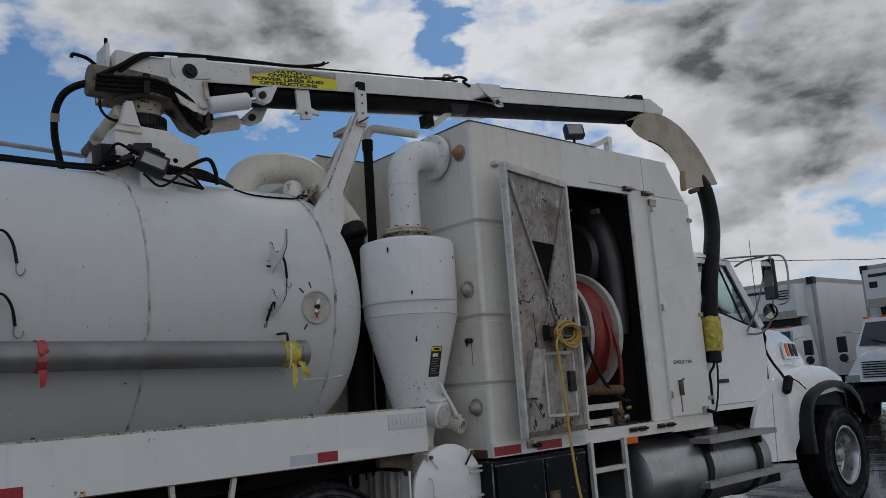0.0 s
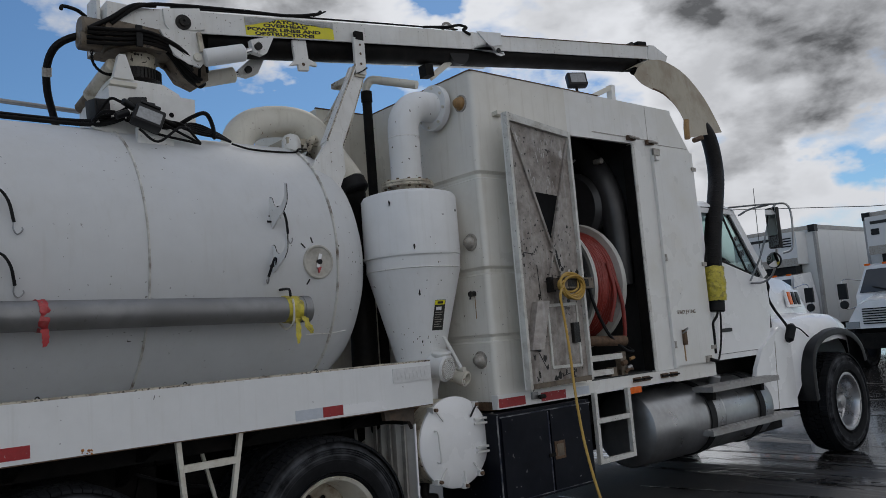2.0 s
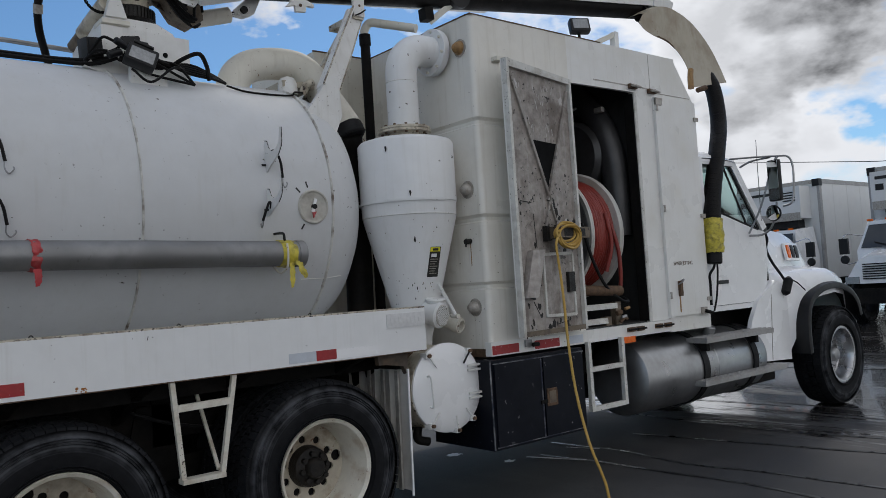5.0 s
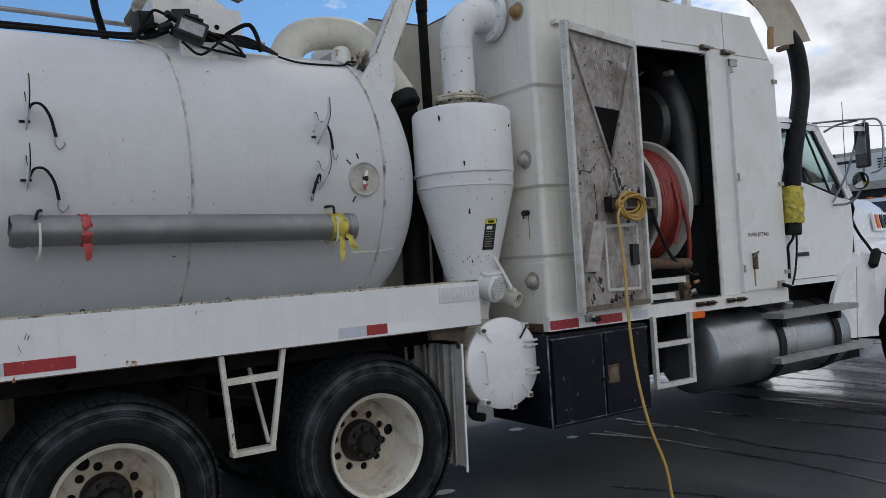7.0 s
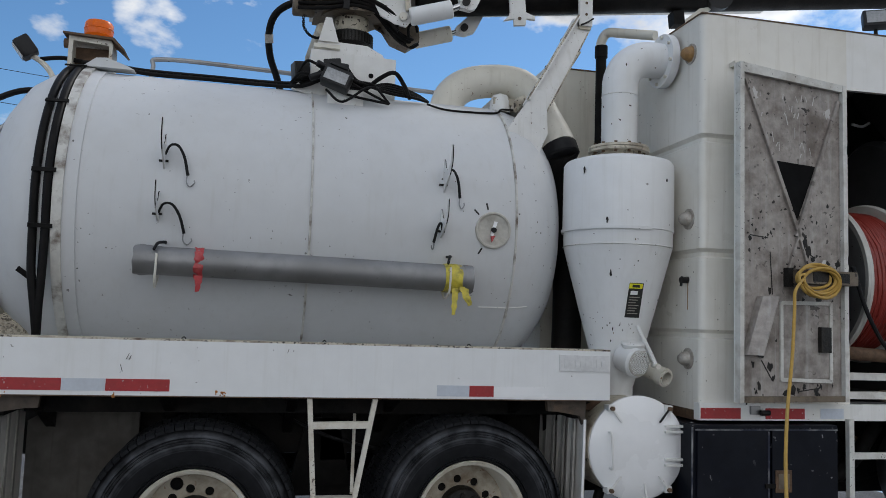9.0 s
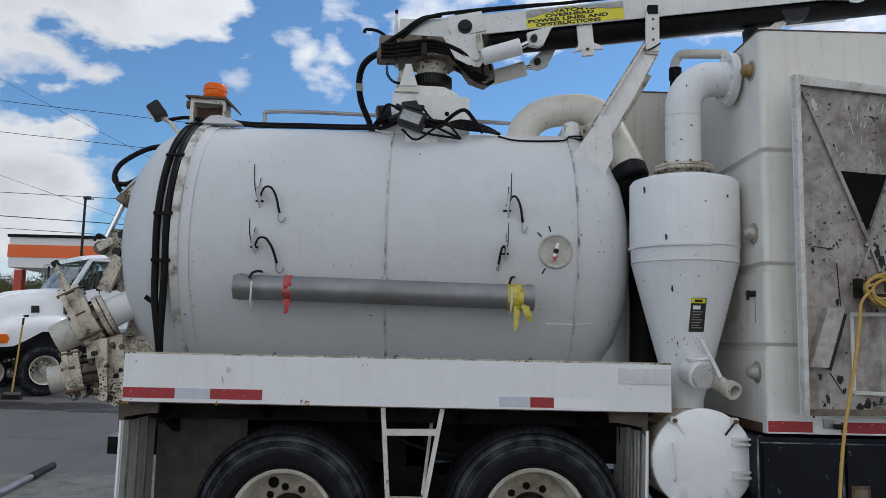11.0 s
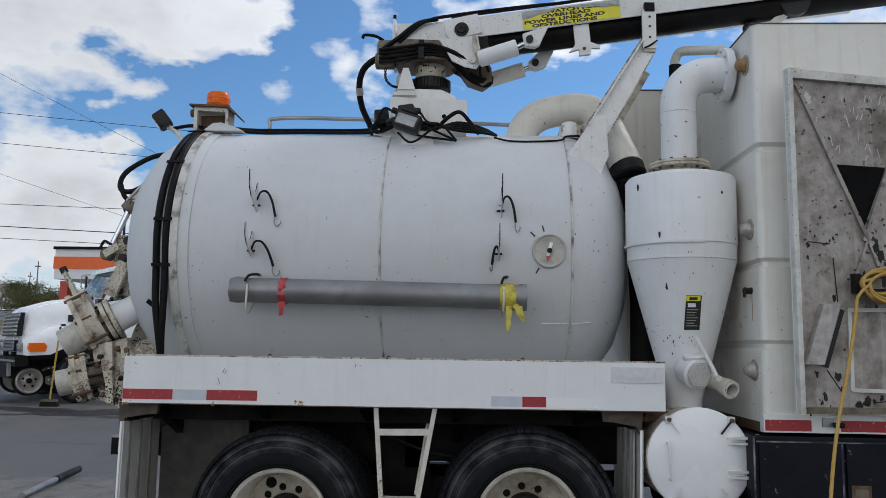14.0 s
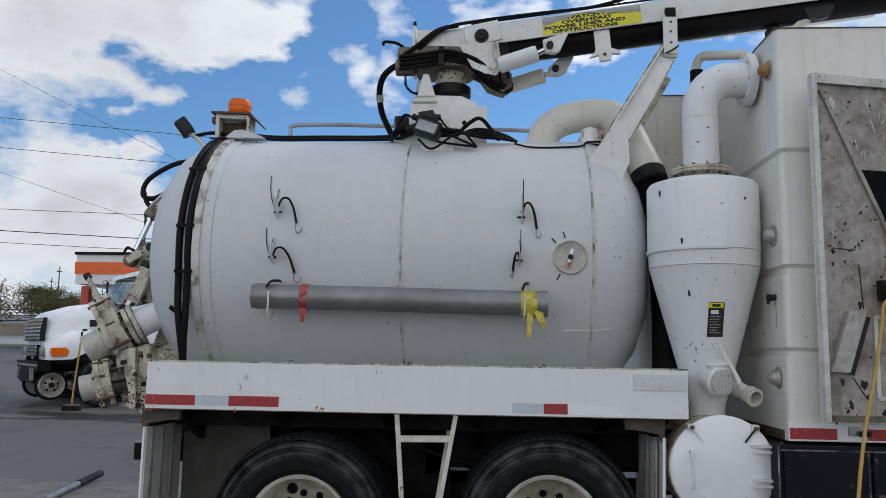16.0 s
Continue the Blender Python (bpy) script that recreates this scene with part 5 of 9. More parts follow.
cdoor = part("closed_door", box(4.945, 5.532, SIDE - 0.022, SIDE - 0.001, 1.160, 3.092), box_white, body, "closed white side door with surface hinges", bevel=0.004)
part("door_lip", box(4.909, 4.945, SIDE - 0.030, SIDE - 0.001, 1.150, 3.087), box_white, cdoor, bevel=0.005)
for z in (2.994, 2.103, 1.345):
    h = part("strap_hinge", box(4.902, 4.976, SIDE - 0.040, SIDE - 0.028, z - 0.018, z + 0.018), box_white, cdoor, bevel=0.003)
    part("hinge_knuckle", cyl((4.917, SIDE - 0.042, z - 0.03), (4.917, SIDE - 0.042, z + 0.03), 0.010, n=10), cap_grey, h)
    part("edge_hinge", box(5.488, 5.552, SIDE - 0.036, SIDE - 0.022, z - 0.075, z - 0.04), cap_grey, cdoor, bevel=0.003)
lt = part("door_latch", box(5.053, 5.089, SIDE - 0.05, SIDE - 0.022, 1.334, 1.467), rusty, cdoor, "rust-bleeding door latch", bevel=0.006)
part("latch_bow", tube([(5.048, SIDE - 0.035, 1.437), (5.043, SIDE - 0.075, 1.457), (5.063, SIDE - 0.08, 1.478), (5.079, SIDE - 0.04, 1.467)], 0.007, 8), galv, lt)
part("rust_run", box(5.062, 5.081, SIDE - 0.0235, SIDE - 0.0205, 1.191, 1.334), amber_dirty, cdoor)
part("corner_latch", cyl((5.407, SIDE - 0.055, 1.181), (5.519, SIDE - 0.055, 1.155), 0.016, n=10), dark_steel, cdoor)
part("latch_plate", box(5.376, 5.448, SIDE - 0.045, SIDE - 0.022, 1.155, 1.216), cap_grey, cdoor, bevel=0.008)
part("sheet_lap", box(4.126, 4.894, SIDE - 0.0025, SIDE + 0.001, 3.156, 3.165), cap_grey, body)
part("sheet_lap", box(4.945, 5.488, SIDE - 0.0025, SIDE + 0.001, 3.128, 3.135), cap_grey, body)
part("sheet_joint", box(4.889, 4.896, SIDE - 0.0015, SIDE + 0.001, 3.169, 3.466), cap_grey, body)
lettering("SEWER JETTING", 0.046, (5.012, SIDE - 0.0225, 1.606), cdoor, rusty, "door_lettering", squash=0.88)
for x, z in ((4.576, 3.153), (4.843, 3.138)):
    tl = part("top_latch", box(x, x + 0.10, SIDE - 0.03, SIDE - 0.002, z - 0.02, z + 0.018), rusty, body, bevel=0.005)
    part("latch_rod", cyl((x + 0.01, SIDE - 0.045, z), (x + 0.13, SIDE - 0.04, z - 0.004), 0.012, n=8), cap_grey, tl)
part("hinge_corner", box(4.909, 4.997, SIDE - 0.042, SIDE - 0.02, 3.020, 3.082), cap_grey, body, bevel=0.006)

# domed plugs and a tap on the rear face
for y, z, r, m in ((0.105, 3.262, 0.050, amber_dirty), (0.120, 2.232, 0.050, cap_grey), (0.118, 1.386, 0.050, cap_grey)):
    pg = part("domed_plug", lathe([(-0.01, r + 0.004), (0.012, r + 0.004), (0.016, r - 0.004), (0.045, r * 0.78), (0.066, r * 0.45), (0.074, 0.0)], (BX0 + 0.004, y, z), (-1, 0, 0), 28), m, body)
    part("plug_rim", lathe([(-0.006, r), (-0.006, r + 0.014), (0.008, r + 0.014), (0.010, r)], (BX0 + 0.001, y, z), (-1, 0, 0), 28), cap_grey, pg)
tap = part("drain_tap", cyl((BX0 + 0.01, 0.13, 1.862), (BX0 - 0.05, 0.125, 1.856), 0.02, n=10), hub_grease, body)
part("tap_handle", bar((BX0 - 0.04, 0.125, 1.88), (BX0 - 0.045, 0.13, 1.82), 0.016, 0.012), hub_grease, tap)
part("tap_stain", box(BX0 - 0.0015, BX0 + 0.004, 0.124, 0.131, 1.68, 1.85), amber_dirty, tap)
# pipe between elbow and roof, upright dark post, small roof fittings
part("vent_pipe", tube([(2.60, 1.0, 3.56), (2.60, 1.0, 3.62), (2.63, 0.96, 3.675), (2.70, 0.87, 3.65), (2.78, 0.74, 3.605), (2.84, 0.64, 3.57)], 0.034, 16), cream, truck)
part("vent_joint", cyl((2.60, 1.0, 3.50), (2.60, 1.0, 3.585), 0.046, n=16), dark_steel, truck)
part("stack_pipe", cyl((2.60, 1.0, 1.4), (2.60, 1.0, 3.52), 0.038, n=20), dark_steel, truck)
RLM = pose(4.166, 0.118, 3.645, -18, 0, -28)
rl = part("roof_lamp", moved(box(-0.085, 0.085, -0.035, 0.035, -0.0625, 0.0625), RLM), black_plastic, truck, "black square work lamp on the roof", bevel=0.012)
part("lamp_glass", moved(box(-0.066, 0.066, -0.041, -0.034, -0.045, 0.045), RLM), lamp_lens, rl, bevel=0.004)
part("lamp_stalk", cyl((4.166, 0.123, 3.47), (4.166, 0.123, 3.59), 0.012, n=8), dark_steel, rl)
rb_ = part("roof_bracket", bar((4.80, 0.257, 3.47), (4.81, 0.257, 3.733), 0.06, 0.05, up=(1, 0, 0)), box_white, truck)
part("bracket_arm", bar((4.79, 0.257, 3.707), (4.515, 0.33, 3.58), 0.05, 0.045), cream, rb_)
part("door_hook", box(2.99, 3.06, SIDE - 0.06, SIDE, 3.155, 3.185), cream, body, bevel=0.006)

# ---- open door with its stained inner sheet ----
H0, H1 = Vector((3.728, SIDE - 0.050, 0)), Vector((2.920, -0.180, 0))
dd = (H1 - H0).normalized()
nn = Vector((dd.y, -dd.x, 0))
if nn.y > 0:
    nn = -nn
DW = (H1 - H0).length


def on_door(u, z, out=0.0):
    """u: 0 at the free edge, 1 at the hinge."""
    p = H1 + (H0 - H1) * u + nn * out
    return Vector((p.x, p.y, z))


def door_slab(u0, u1, z0, z1, o0, o1, z0b=None, z1b=None, bm=None):
    bm = bm or bmesh.new()
    z0b, z1b = z0 if z0b is None else z0b, z1 if z1b is None else z1b
    v = [bm.verts.new(on_door(u, z, o)) for u, za, zb in ((u0, z0, z1), (u1, z0b, z1b)) for o in (o0, o1) for z in (za, zb)]
    for f in ((0, 1, 3, 2), (4, 6, 7, 5), (0, 4, 5, 1), (2, 3, 7, 6), (0, 2, 6, 4), (1, 5, 7, 3)):
        bm.faces.new([v[i] for i in f])
    return bm


DZ0, DZ1 = 1.160, 3.128
DZH = 3.085
odoor = part("open_door", door_slab(0.0, 1.0, DZ0, DZ1, 0.0, 0.012, z1b=DZH), box_white, truck, "open side door showing stained aluminium inside")
sheet = part("inner_sheet", door_slab(0.04, 0.962, DZ0 + 0.03, DZ1 - 0.05, 0.012, 0.018, z1b=DZH - 0.04), door_skin, odoor, "grey stained inner sheet")
part("door_stile", door_slab(0.0, 0.036, DZ0, DZ1, 0.010, 0.052), door_frame_m, odoor, bevel=0.004)
part("door_stile", door_slab(0.965, 1.0, DZ0, DZH + 0.004, 0.010, 0.046), door_frame_m, odoor, bevel=0.004)
part("door_head", door_slab(0.037, 0.964, DZ1 - 0.055, DZ1, 0.010, 0.045, DZH - 0.04, DZH + 0.004), door_frame_m, odoor, bevel=0.004)
part("door_foot", door_slab(0.037, 0.964, DZ0, DZ0 + 0.035, 0.010, 0.045), turret_brown, odoor, bevel=0.004)


def door_bar(u0, z0, u1, z1, w=0.022, t=0.02, mat=None, parent=None, o=0.026):
    return part("stiffener", bar(on_door(u0, z0, o), on_door(u1, z1, o), w, t, up=nn), mat or door_skin, parent or odoor)


door_bar(0.075, 3.04, 0.565, 2.13)
door_bar(0.94, 2.99, 0.53, 2.13)
door_bar(0.57, 2.17, 0.44, 1.90, 0.012)
door_bar(0.55, 2.15, 0.68, 1.86, 0.010)
tri = bmesh.new()
v3 = [tri.verts.new(on_door(u, z, o)) for o in (0.0185, 0.0215) for u, z in ((0.325, 2.575), (0.722, 2.565), (0.535, 2.20))]
tri.faces.new(v3[:3])
tri.faces.new(v3[3:][::-1])
for k in range(3):
    tri.faces.new((v3[k], v3[(k + 1) % 3], v3[3 + (k + 1) % 3], v3[3 + k]))
part("vent_opening", tri, cavity, odoor, "black triangular opening")
# small inspection frame low on the sheet
for a in ((0.395, 1.285, 0.395, 1.74), (0.855, 1.275, 0.855, 1.745), (0.395, 1.735, 0.855, 1.742), (0.395, 1.29, 0.855, 1.28)):
    door_bar(*a, w=0.022, t=0.014, mat=door_frame_m, o=0.022)
part("inspection_plate", door_slab(0.41, 0.84, 1.30, 1.725, 0.018, 0.023), door_skin, odoor)
part("inspection_latch", door_slab(0.735, 0.83, 1.45, 1.60, 0.022, 0.05), hub_grease, odoor, bevel=0.006)
# sheet-metal chute screwed on at a slant
ch = bmesh.new()
for (a, b) in (((0.235, 1.765), (0.095, 1.43)),):
    p0, p1 = on_door(a[0], a[1], 0.05), on_door(b[0], b[1], 0.05)
    ux = (on_door(1, 0) - on_door(0, 0)).normalized()
    ring = lambda p: [p - ux * 0.045 - nn * 0.03, p - ux * 0.045 + nn * 0.02, p + ux * 0.022 + nn * 0.075, p + ux * 0.030 + nn * 0.07, p + ux * 0.045 - nn * 0.03]
    loft([ring(p0), ring(p1)], ch)
part("slanted_chute", ch, door_skin, odoor, "bent grey metal chute", bevel=0.004)
part("chute_mouth", bar(on_door(0.325, 1.74, 0.03), on_door(0.19, 1.42, 0.03), 0.05, 0.012, up=nn), black_plastic, odoor)
# bracket for the cord
br = part("cord_bracket", door_slab(0.46, 0.985, 1.85, 1.93, 0.02, 0.13), turret_brown, odoor, "grey bracket holding a coiled cord", bevel=0.01)
part("bracket_slot", door_slab(0.56, 0.90, 1.862, 1.918, 0.1285, 0.1325), hub_grease, br)
part("bracket_ear", door_slab(0.42, 0.465, 1.83, 1.94, 0.02, 0.06), hub_grease, br, bevel=0.005)
for u, z, du, dz in ((0.12, 2.12, 0.16, -0.01), (0.60, 2.10, 0.05, -0.08), (0.64, 2.04, 0.08, -0.03), (0.22, 1.40, 0.1, -0.12), (0.55, 1.22, 0.2, 0.02), (0.30, 2.03, 0.02, -0.25)):
    part("tear", bar(on_door(u, z, 0.0185), on_door(u + du, z + dz, 0.0185), 0.006, 0.003, up=nn), hub_grease, odoor)
rnd = random.Random(31)
for k in range(26):
    u, z = rnd.uniform(0.2, 0.82), rnd.uniform(2.62, 3.0)
    if abs(u - 0.52) < 0.40 * (z - 2.05):
        part("sheet_scratch", bar(on_door(u, z, 0.0186), on_door(u + rnd.uniform(-0.02, 0.03), z - rnd.uniform(0.02, 0.07), 0.0186), rnd.uniform(0.002, 0.006), 0.002, up=nn), scratch_white, sheet)


def splotch(u, z, r, seed, mat=None):
    """A ragged dark tear or stain in the sheet."""
    q = random.Random(seed)
    bm = bmesh.new()
    ring = [(u + r * (0.35 + q.random()) * math.cos(a) / DW, z + r * (0.35 + q.random()) * 1.5 * math.sin(a)) for a in (2 * math.pi * i / 11 for i in range(11))]
    lo_, hi_ = [bm.verts.new(on_door(a, b, 0.0182)) for a, b in ring], [bm.verts.new(on_door(a, b, 0.0196)) for a, b in ring]
    bm.faces.new(hi_)
    for i in range(11):
        bm.faces.new((lo_[i], lo_[(i + 1) % 11], hi_[(i + 1) % 11], hi_[i]))
    part("sheet_stain", bm, mat or hub_grease, sheet)


for i, (u, z, r) in enumerate(((0.62, 2.10, 0.022), (0.66, 2.05, 0.026), (0.69, 2.00, 0.016), (0.84, 2.33, 0.010), (0.12, 2.10, 0.012), (0.30, 1.80, 0.016), (0.93, 1.98, 0.02), (0.84, 1.95, 0.035), (0.30, 1.36, 0.02), (0.33, 1.30, 0.012),
                               (0.20, 1.25, 0.018), (0.50, 1.225, 0.026), (0.44, 1.20, 0.02), (0.72, 1.22, 0.018), (0.86, 1.60, 0.012), (0.22, 1.45, 0.012), (0.64, 1.60, 0.010), (0.60, 1.75, 0.014), (0.75, 1.76, 0.02))):
    splotch(u, z, r, 50 + i)
for i, (u, z, r) in enumerate(((0.16, 2.95, 0.03), (0.85, 2.90, 0.025), (0.80, 1.95, 0.03), (0.56, 2.30, 0.012))):
    splotch(u, z, r, 90 + i, scratch_white)
stains = random.Random(77)
for i in range(34):
    splotch(stains.uniform(0.08, 0.92), 1.17 + 0.30 * stains.random() ** 2, stains.uniform(0.004, 0.015), 200 + i)
for i in range(26):
    splotch(stains.uniform(0.10, 0.92), stains.uniform(1.45, 2.25), stains.uniform(0.003, 0.009), 300 + i)

# ---- hose reel in the bay ----
RX0, RX1, RY, RZ, RR = 3.98, 4.32, 0.50, 1.915, 0.535
reel = part("hose_reel", lathe([(RX0 - 0.02, 0.0), (RX0 - 0.02, RR - 0.02), (RX0 - 0.03, RR), (RX0 - 0.012, RR + 0.008), (RX0 + 0.012, RR), (RX0 + 0.012, 0.2), (RX1 - 0.012, 0.2), (RX1 - 0.012, RR),
                                (RX1 + 0.015, RR + 0.012), (RX1 + 0.04, RR), (RX1 + 0.03, RR - 0.03), (RX1 + 0.02, 0.0)], (0, RY, RZ), (1, 0, 0), 72), reel_cream, truck, "steel reel wound with red jetting hose")
part("reel_hub", cyl((RX0 - 0.12, RY, RZ), (RX0, RY, RZ), 0.06, n=20, edge=0.01), dark_steel, reel)
part("reel_disc", lathe([(RX0 - 0.0235, 0.07), (RX0 - 0.0235, RR - 0.035)], (0, RY, RZ), (1, 0, 0), 64), galv, reel)
random.seed(5)
for lay, (rad, cnt) in enumerate(((0.44, 11), (0.470, 13))):
    for k in range(cnt):
        x = RX0 + 0.038 + (RX1 - RX0 - 0.076) * (k + 0.0) / (cnt - 1)
        pts = [(x + 0.012 * math.sin(2 * math.pi * i / 40 + k) + random.uniform(-0.003, 0.003), RY + (rad + random.uniform(-0.004, 0.008)) * math.cos(2 * math.pi * i / 40), RZ + rad * math.sin(2 * math.pi * i / 40)) for i in range(41)]
        part("hose_turn", tube(pts, 0.0165, 8, per=1), red_hose, reel)
part("hose_tail", tube([(RX1 - 0.06, RY - 0.47, RZ + 0.1), (RX1 - 0.02, RY - 0.51, RZ - 0.15), (RX1 + 0.0, RY - 0.50, RZ - 0.38), (RX1 + 0.0, RY - 0.48, 1.42)], 0.0165, 10), red_hose, reel)
part("hose_tail", tube([(RX1 - 0.12, RY - 0.48, RZ + 0.15), (RX1 - 0.10, RY - 0.51, RZ - 0.1), (RX1 - 0.14, RY - 0.47, RZ - 0.33)], 0.0165, 10), red_hose, reel)
part("swivel_pipe", tube([(3.82, 0.07, 1.45), (4.08, 0.03, 1.435), (4.30, 0.0, 1.423)], 0.042, 18, wall=0.008), rusty, truck)
part("bay_hose", tube([(3.84, -0.03, 1.98), (3.95, -0.02, 1.70), (4.10, -0.01, 1.48), (4.30, 0.0, 1.35), (4.42, 0.02, 1.33), (4.46, 0.10, 1.36)], 0.013, 8), black_rubber, truck)
for z, x1 in ((1.305, 4.25), (1.190, 4.12)):
    rl_ = part("bay_rail", box(3.78, x1, 0.0, 0.05, z - 0.022, z + 0.022), door_frame_m, truck, bevel=0.004)
    part("rail_foot", box(x1 - 0.02, x1 + 0.05, 0.005, 0.06, 1.15, z + 0.03), turret_brown, rl_, bevel=0.004)
for k, (x, z) in enumerate(((4.22, 1.24), (4.28, 1.20), (4.33, 1.27))):
    part("bay_fitting", cyl((x, -0.01, z), (x + 0.05, -0.02, z + 0.012), 0.022 - 0.004 * k, n=10, edge=0.004), (rusty, galv, amber_dirty)[k], truck)
part("bay_fitting", tube([(4.26, -0.01, 1.17), (4.31, -0.02, 1.20), (4.36, 0.0, 1.19)], 0.014, 8), rusty, truck)

# ---- tool box, side ladder, fuel tank and steps ----
tb = part("tool_box", box(2.71, 3.665, -0.095, 0.55, 0.405, 1.02), navy, truck, "dark navy tool box with two doors", bevel=0.006)
for x0, x1 in ((2.735, 3.185), (3.215, 3.645)):
    part("tool_box_door", box(x0, x1, -0.112, -0.094, 0.425, 1.0), navy, tb, bevel=0.004)
part("door_gap_trim", box(3.185, 3.196, -0.1145, -0.094, 0.42, 0.985), worn_navy, tb)
part("worn_edge", box(2.708, 2.716, -0.0975, -0.090, 0.41, 1.01), worn_navy, tb)
part("worn_edge", box(2.72, 3.655, -0.1135, -0.110, 0.424, 0.430), worn_navy, tb)
part("worn_edge", box(2.72, 3.655, -0.1135, -0.110, 0.992, 0.999), worn_navy, tb)
pl = part("paddle_latch", box(3.232, 3.338, -0.119, -0.111, 0.640, 0.765), rusty, tb, "recessed rusty paddle latch", bevel=0.004)
part("latch_cup", box(3.250, 3.320, -0.1215, -0.118, 0.660, 0.745), turret_brown, pl)
part("lock_bar", box(3.165, 3.232, -0.122, -0.108, 0.665, 0.69), dark_steel, tb)
# dark panel added for the shade behind the tool box
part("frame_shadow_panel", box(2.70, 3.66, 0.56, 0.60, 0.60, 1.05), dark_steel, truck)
# unseen far-side box, added to block bright sky reflections on the ground underneath
part("far_tool_box", box(2.60, 6.60, 1.80, 2.30, 0.48, 1.05), navy, truck, bevel=0.01)
lad = part("side_ladder", bar((3.785, -0.055, 1.052), (3.785, -0.055, 0.515), 0.034, 0.034, up=(1, 0, 0)), door_frame_m, truck, "small white welded entry ladder", bevel=0.004)
part("ladder_rail", bar((4.195, -0.055, 1.052), (4.195, -0.055, 0.515), 0.034, 0.034, up=(1, 0, 0)), door_frame_m, lad, bevel=0.004)
for z in (0.835, 0.532):
    part("ladder_rung", bar((3.802, -0.055, z), (4.178, -0.055, z), 0.034, 0.036), door_frame_m, lad, bevel=0.004)
for x, z in ((4.30, 0.80), (4.55, 0.74)):
    hg = part("frame_hanger", prism([(x, 1.02), (x + 0.30, 1.02), (x + 0.26, z), (x + 0.12, z - 0.06), (x + 0.03, z + 0.04)], "y", 0.70, 0.76), dark_steel, truck, bevel=0.01)
    part("hanger_bolt", cyl((x + 0.12, 0.66, z + 0.02), (x + 0.12, 0.72, z + 0.02), 0.03, n=8), rusty, hg)
part("air_line", tube([(3.9, 0.66, 0.98), (4.15, 0.62, 0.76), (4.4, 0.66, 0.70), (4.7, 0.68, 0.82), (4.9, 0.70, 0.98)], 0.016, 8), black_rubber, truck)
part("side_marker", box(4.235, 4.39, SIDE - 0.03, SIDE + 0.01, 0.995, 1.045), amber, truck, "orange side marker lamp", bevel=0.006)
FY, FZ, FR = 0.255, 0.665, 0.325
ft = part("fuel_tank", lathe([(4.47, 0.0), (4.475, 0.18), (4.49, 0.27), (4.515, FR - 0.012), (4.545, FR), (6.40, FR), (6.43, FR - 0.012), (6.45, 0.27), (6.46, 0.0)], (0, FY, FZ), (1, 0, 0), 56), alu_tank, truck, "round dull aluminium fuel tank")
for x in (5.31, 6.15):
    part("tank_strap", lathe([(x, FR), (x, FR + 0.014), (x + 0.085, FR + 0.014), (x + 0.085, FR)], (0, FY, FZ), (1, 0, 0), 56), black_rubber, ft)
part("filler_cap", cyl((5.66, 0.10, FZ + 0.26), (5.66, 0.06, FZ + 0.36), 0.055, n=20, edge=0.01), galv, ft)
part("tank_seam", lathe([(5.55, FR - 0.002), (5.556, FR + 0.004), (5.562, FR - 0.002)], (0, FY, FZ), (1, 0, 0), 56), alu_tank, ft)
for x0, x1, z in ((5.26, 6.42, 0.945), (5.19, 6.62, 0.575)):
    s = part("cab_step", box(x0, x1, -0.155, 0.06, z - 0.045, z), alu_step, truck, "ribbed aluminium cab step", bevel=0.005)
    for k in range(4):
        part("tread_rib", box(x0 + 0.02, x1 - 0.02, -0.14 + k * 0.05, -0.12 + k * 0.05, z, z + 0.006), alu_step, s)
    for x in (5.33, 6.17):
        part("step_bracket", box(x, x + 0.05, -0.10, 0.10, z - 0.12 if z > 0.7 else z - 0.05, z - 0.045), dark_steel, s)
part("battery_box", box(6.05, 6.75, 0.05, 0.60, 0.40, 0.78), dark_steel, truck, bevel=0.015)
# plain dark box added to make the shade under the cab
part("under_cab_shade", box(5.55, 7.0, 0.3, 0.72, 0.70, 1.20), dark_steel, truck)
part("air_cleaner_bracket", box(5.48, 5.60, 0.05, 0.3, 1.10, 1.35), dark_steel, truck)


# ---- crane boom on the tank ----
# pedestal
ped = part("boom_pedestal", prism([(0.515, 2.86), (1.066, 2.86), (1.066, 3.258), (0.515, 3.278)], "y", 0.80, 1.42), white_worn, truck, "white welded boom pedestal", bevel=0.008)
part("inspection_hole", lathe([(0, 0.0), (0.003, 0.012), (0.0, 0.017)], (0.905, 0.799, 3.135), (0, -1, 0), 12), cavity, ped)
part("pedestal_top", prism([(0.535, 3.272), (1.0, 3.265), (0.985, 3.30), (0.88, 3.352), (0.56, 3.362)], "y", 0.86, 1.36), white_worn, ped, bevel=0.01)
gear = part("slew_gear", lathe([(3.36, 0.0), (3.40, 0.132), (3.405, 0.140), (3.475, 0.140), (3.485, 0.130), (3.485, 0.0)], (0.79, 1.06, 0), (0, 0, 1), 48), hub_grease, truck, "greasy toothed slewing ring")
teeth = bmesh.new()
for k in range(40):
    a = 2 * math.pi * k / 40
    c = Vector((0.79, 1.06, 3.440)) + Vector((math.cos(a), math.sin(a), 0)) * 0.142
    bar(c - Vector((0, 0, 0.034)), c + Vector((0, 0, 0.034)), 0.012, 0.018, teeth, up=(math.cos(a), math.sin(a), 0))
part("gear_teeth", teeth, hub_grease, gear, smooth=False)
part("turn_column", lathe([(3.485, 0.0), (3.485, 0.118), (3.50, 0.115), (3.585, 0.115), (3.60, 0.13), (3.60, 0.0)], (0.79, 1.06, 0), (0, 0, 1), 36), cream_dirty, truck)
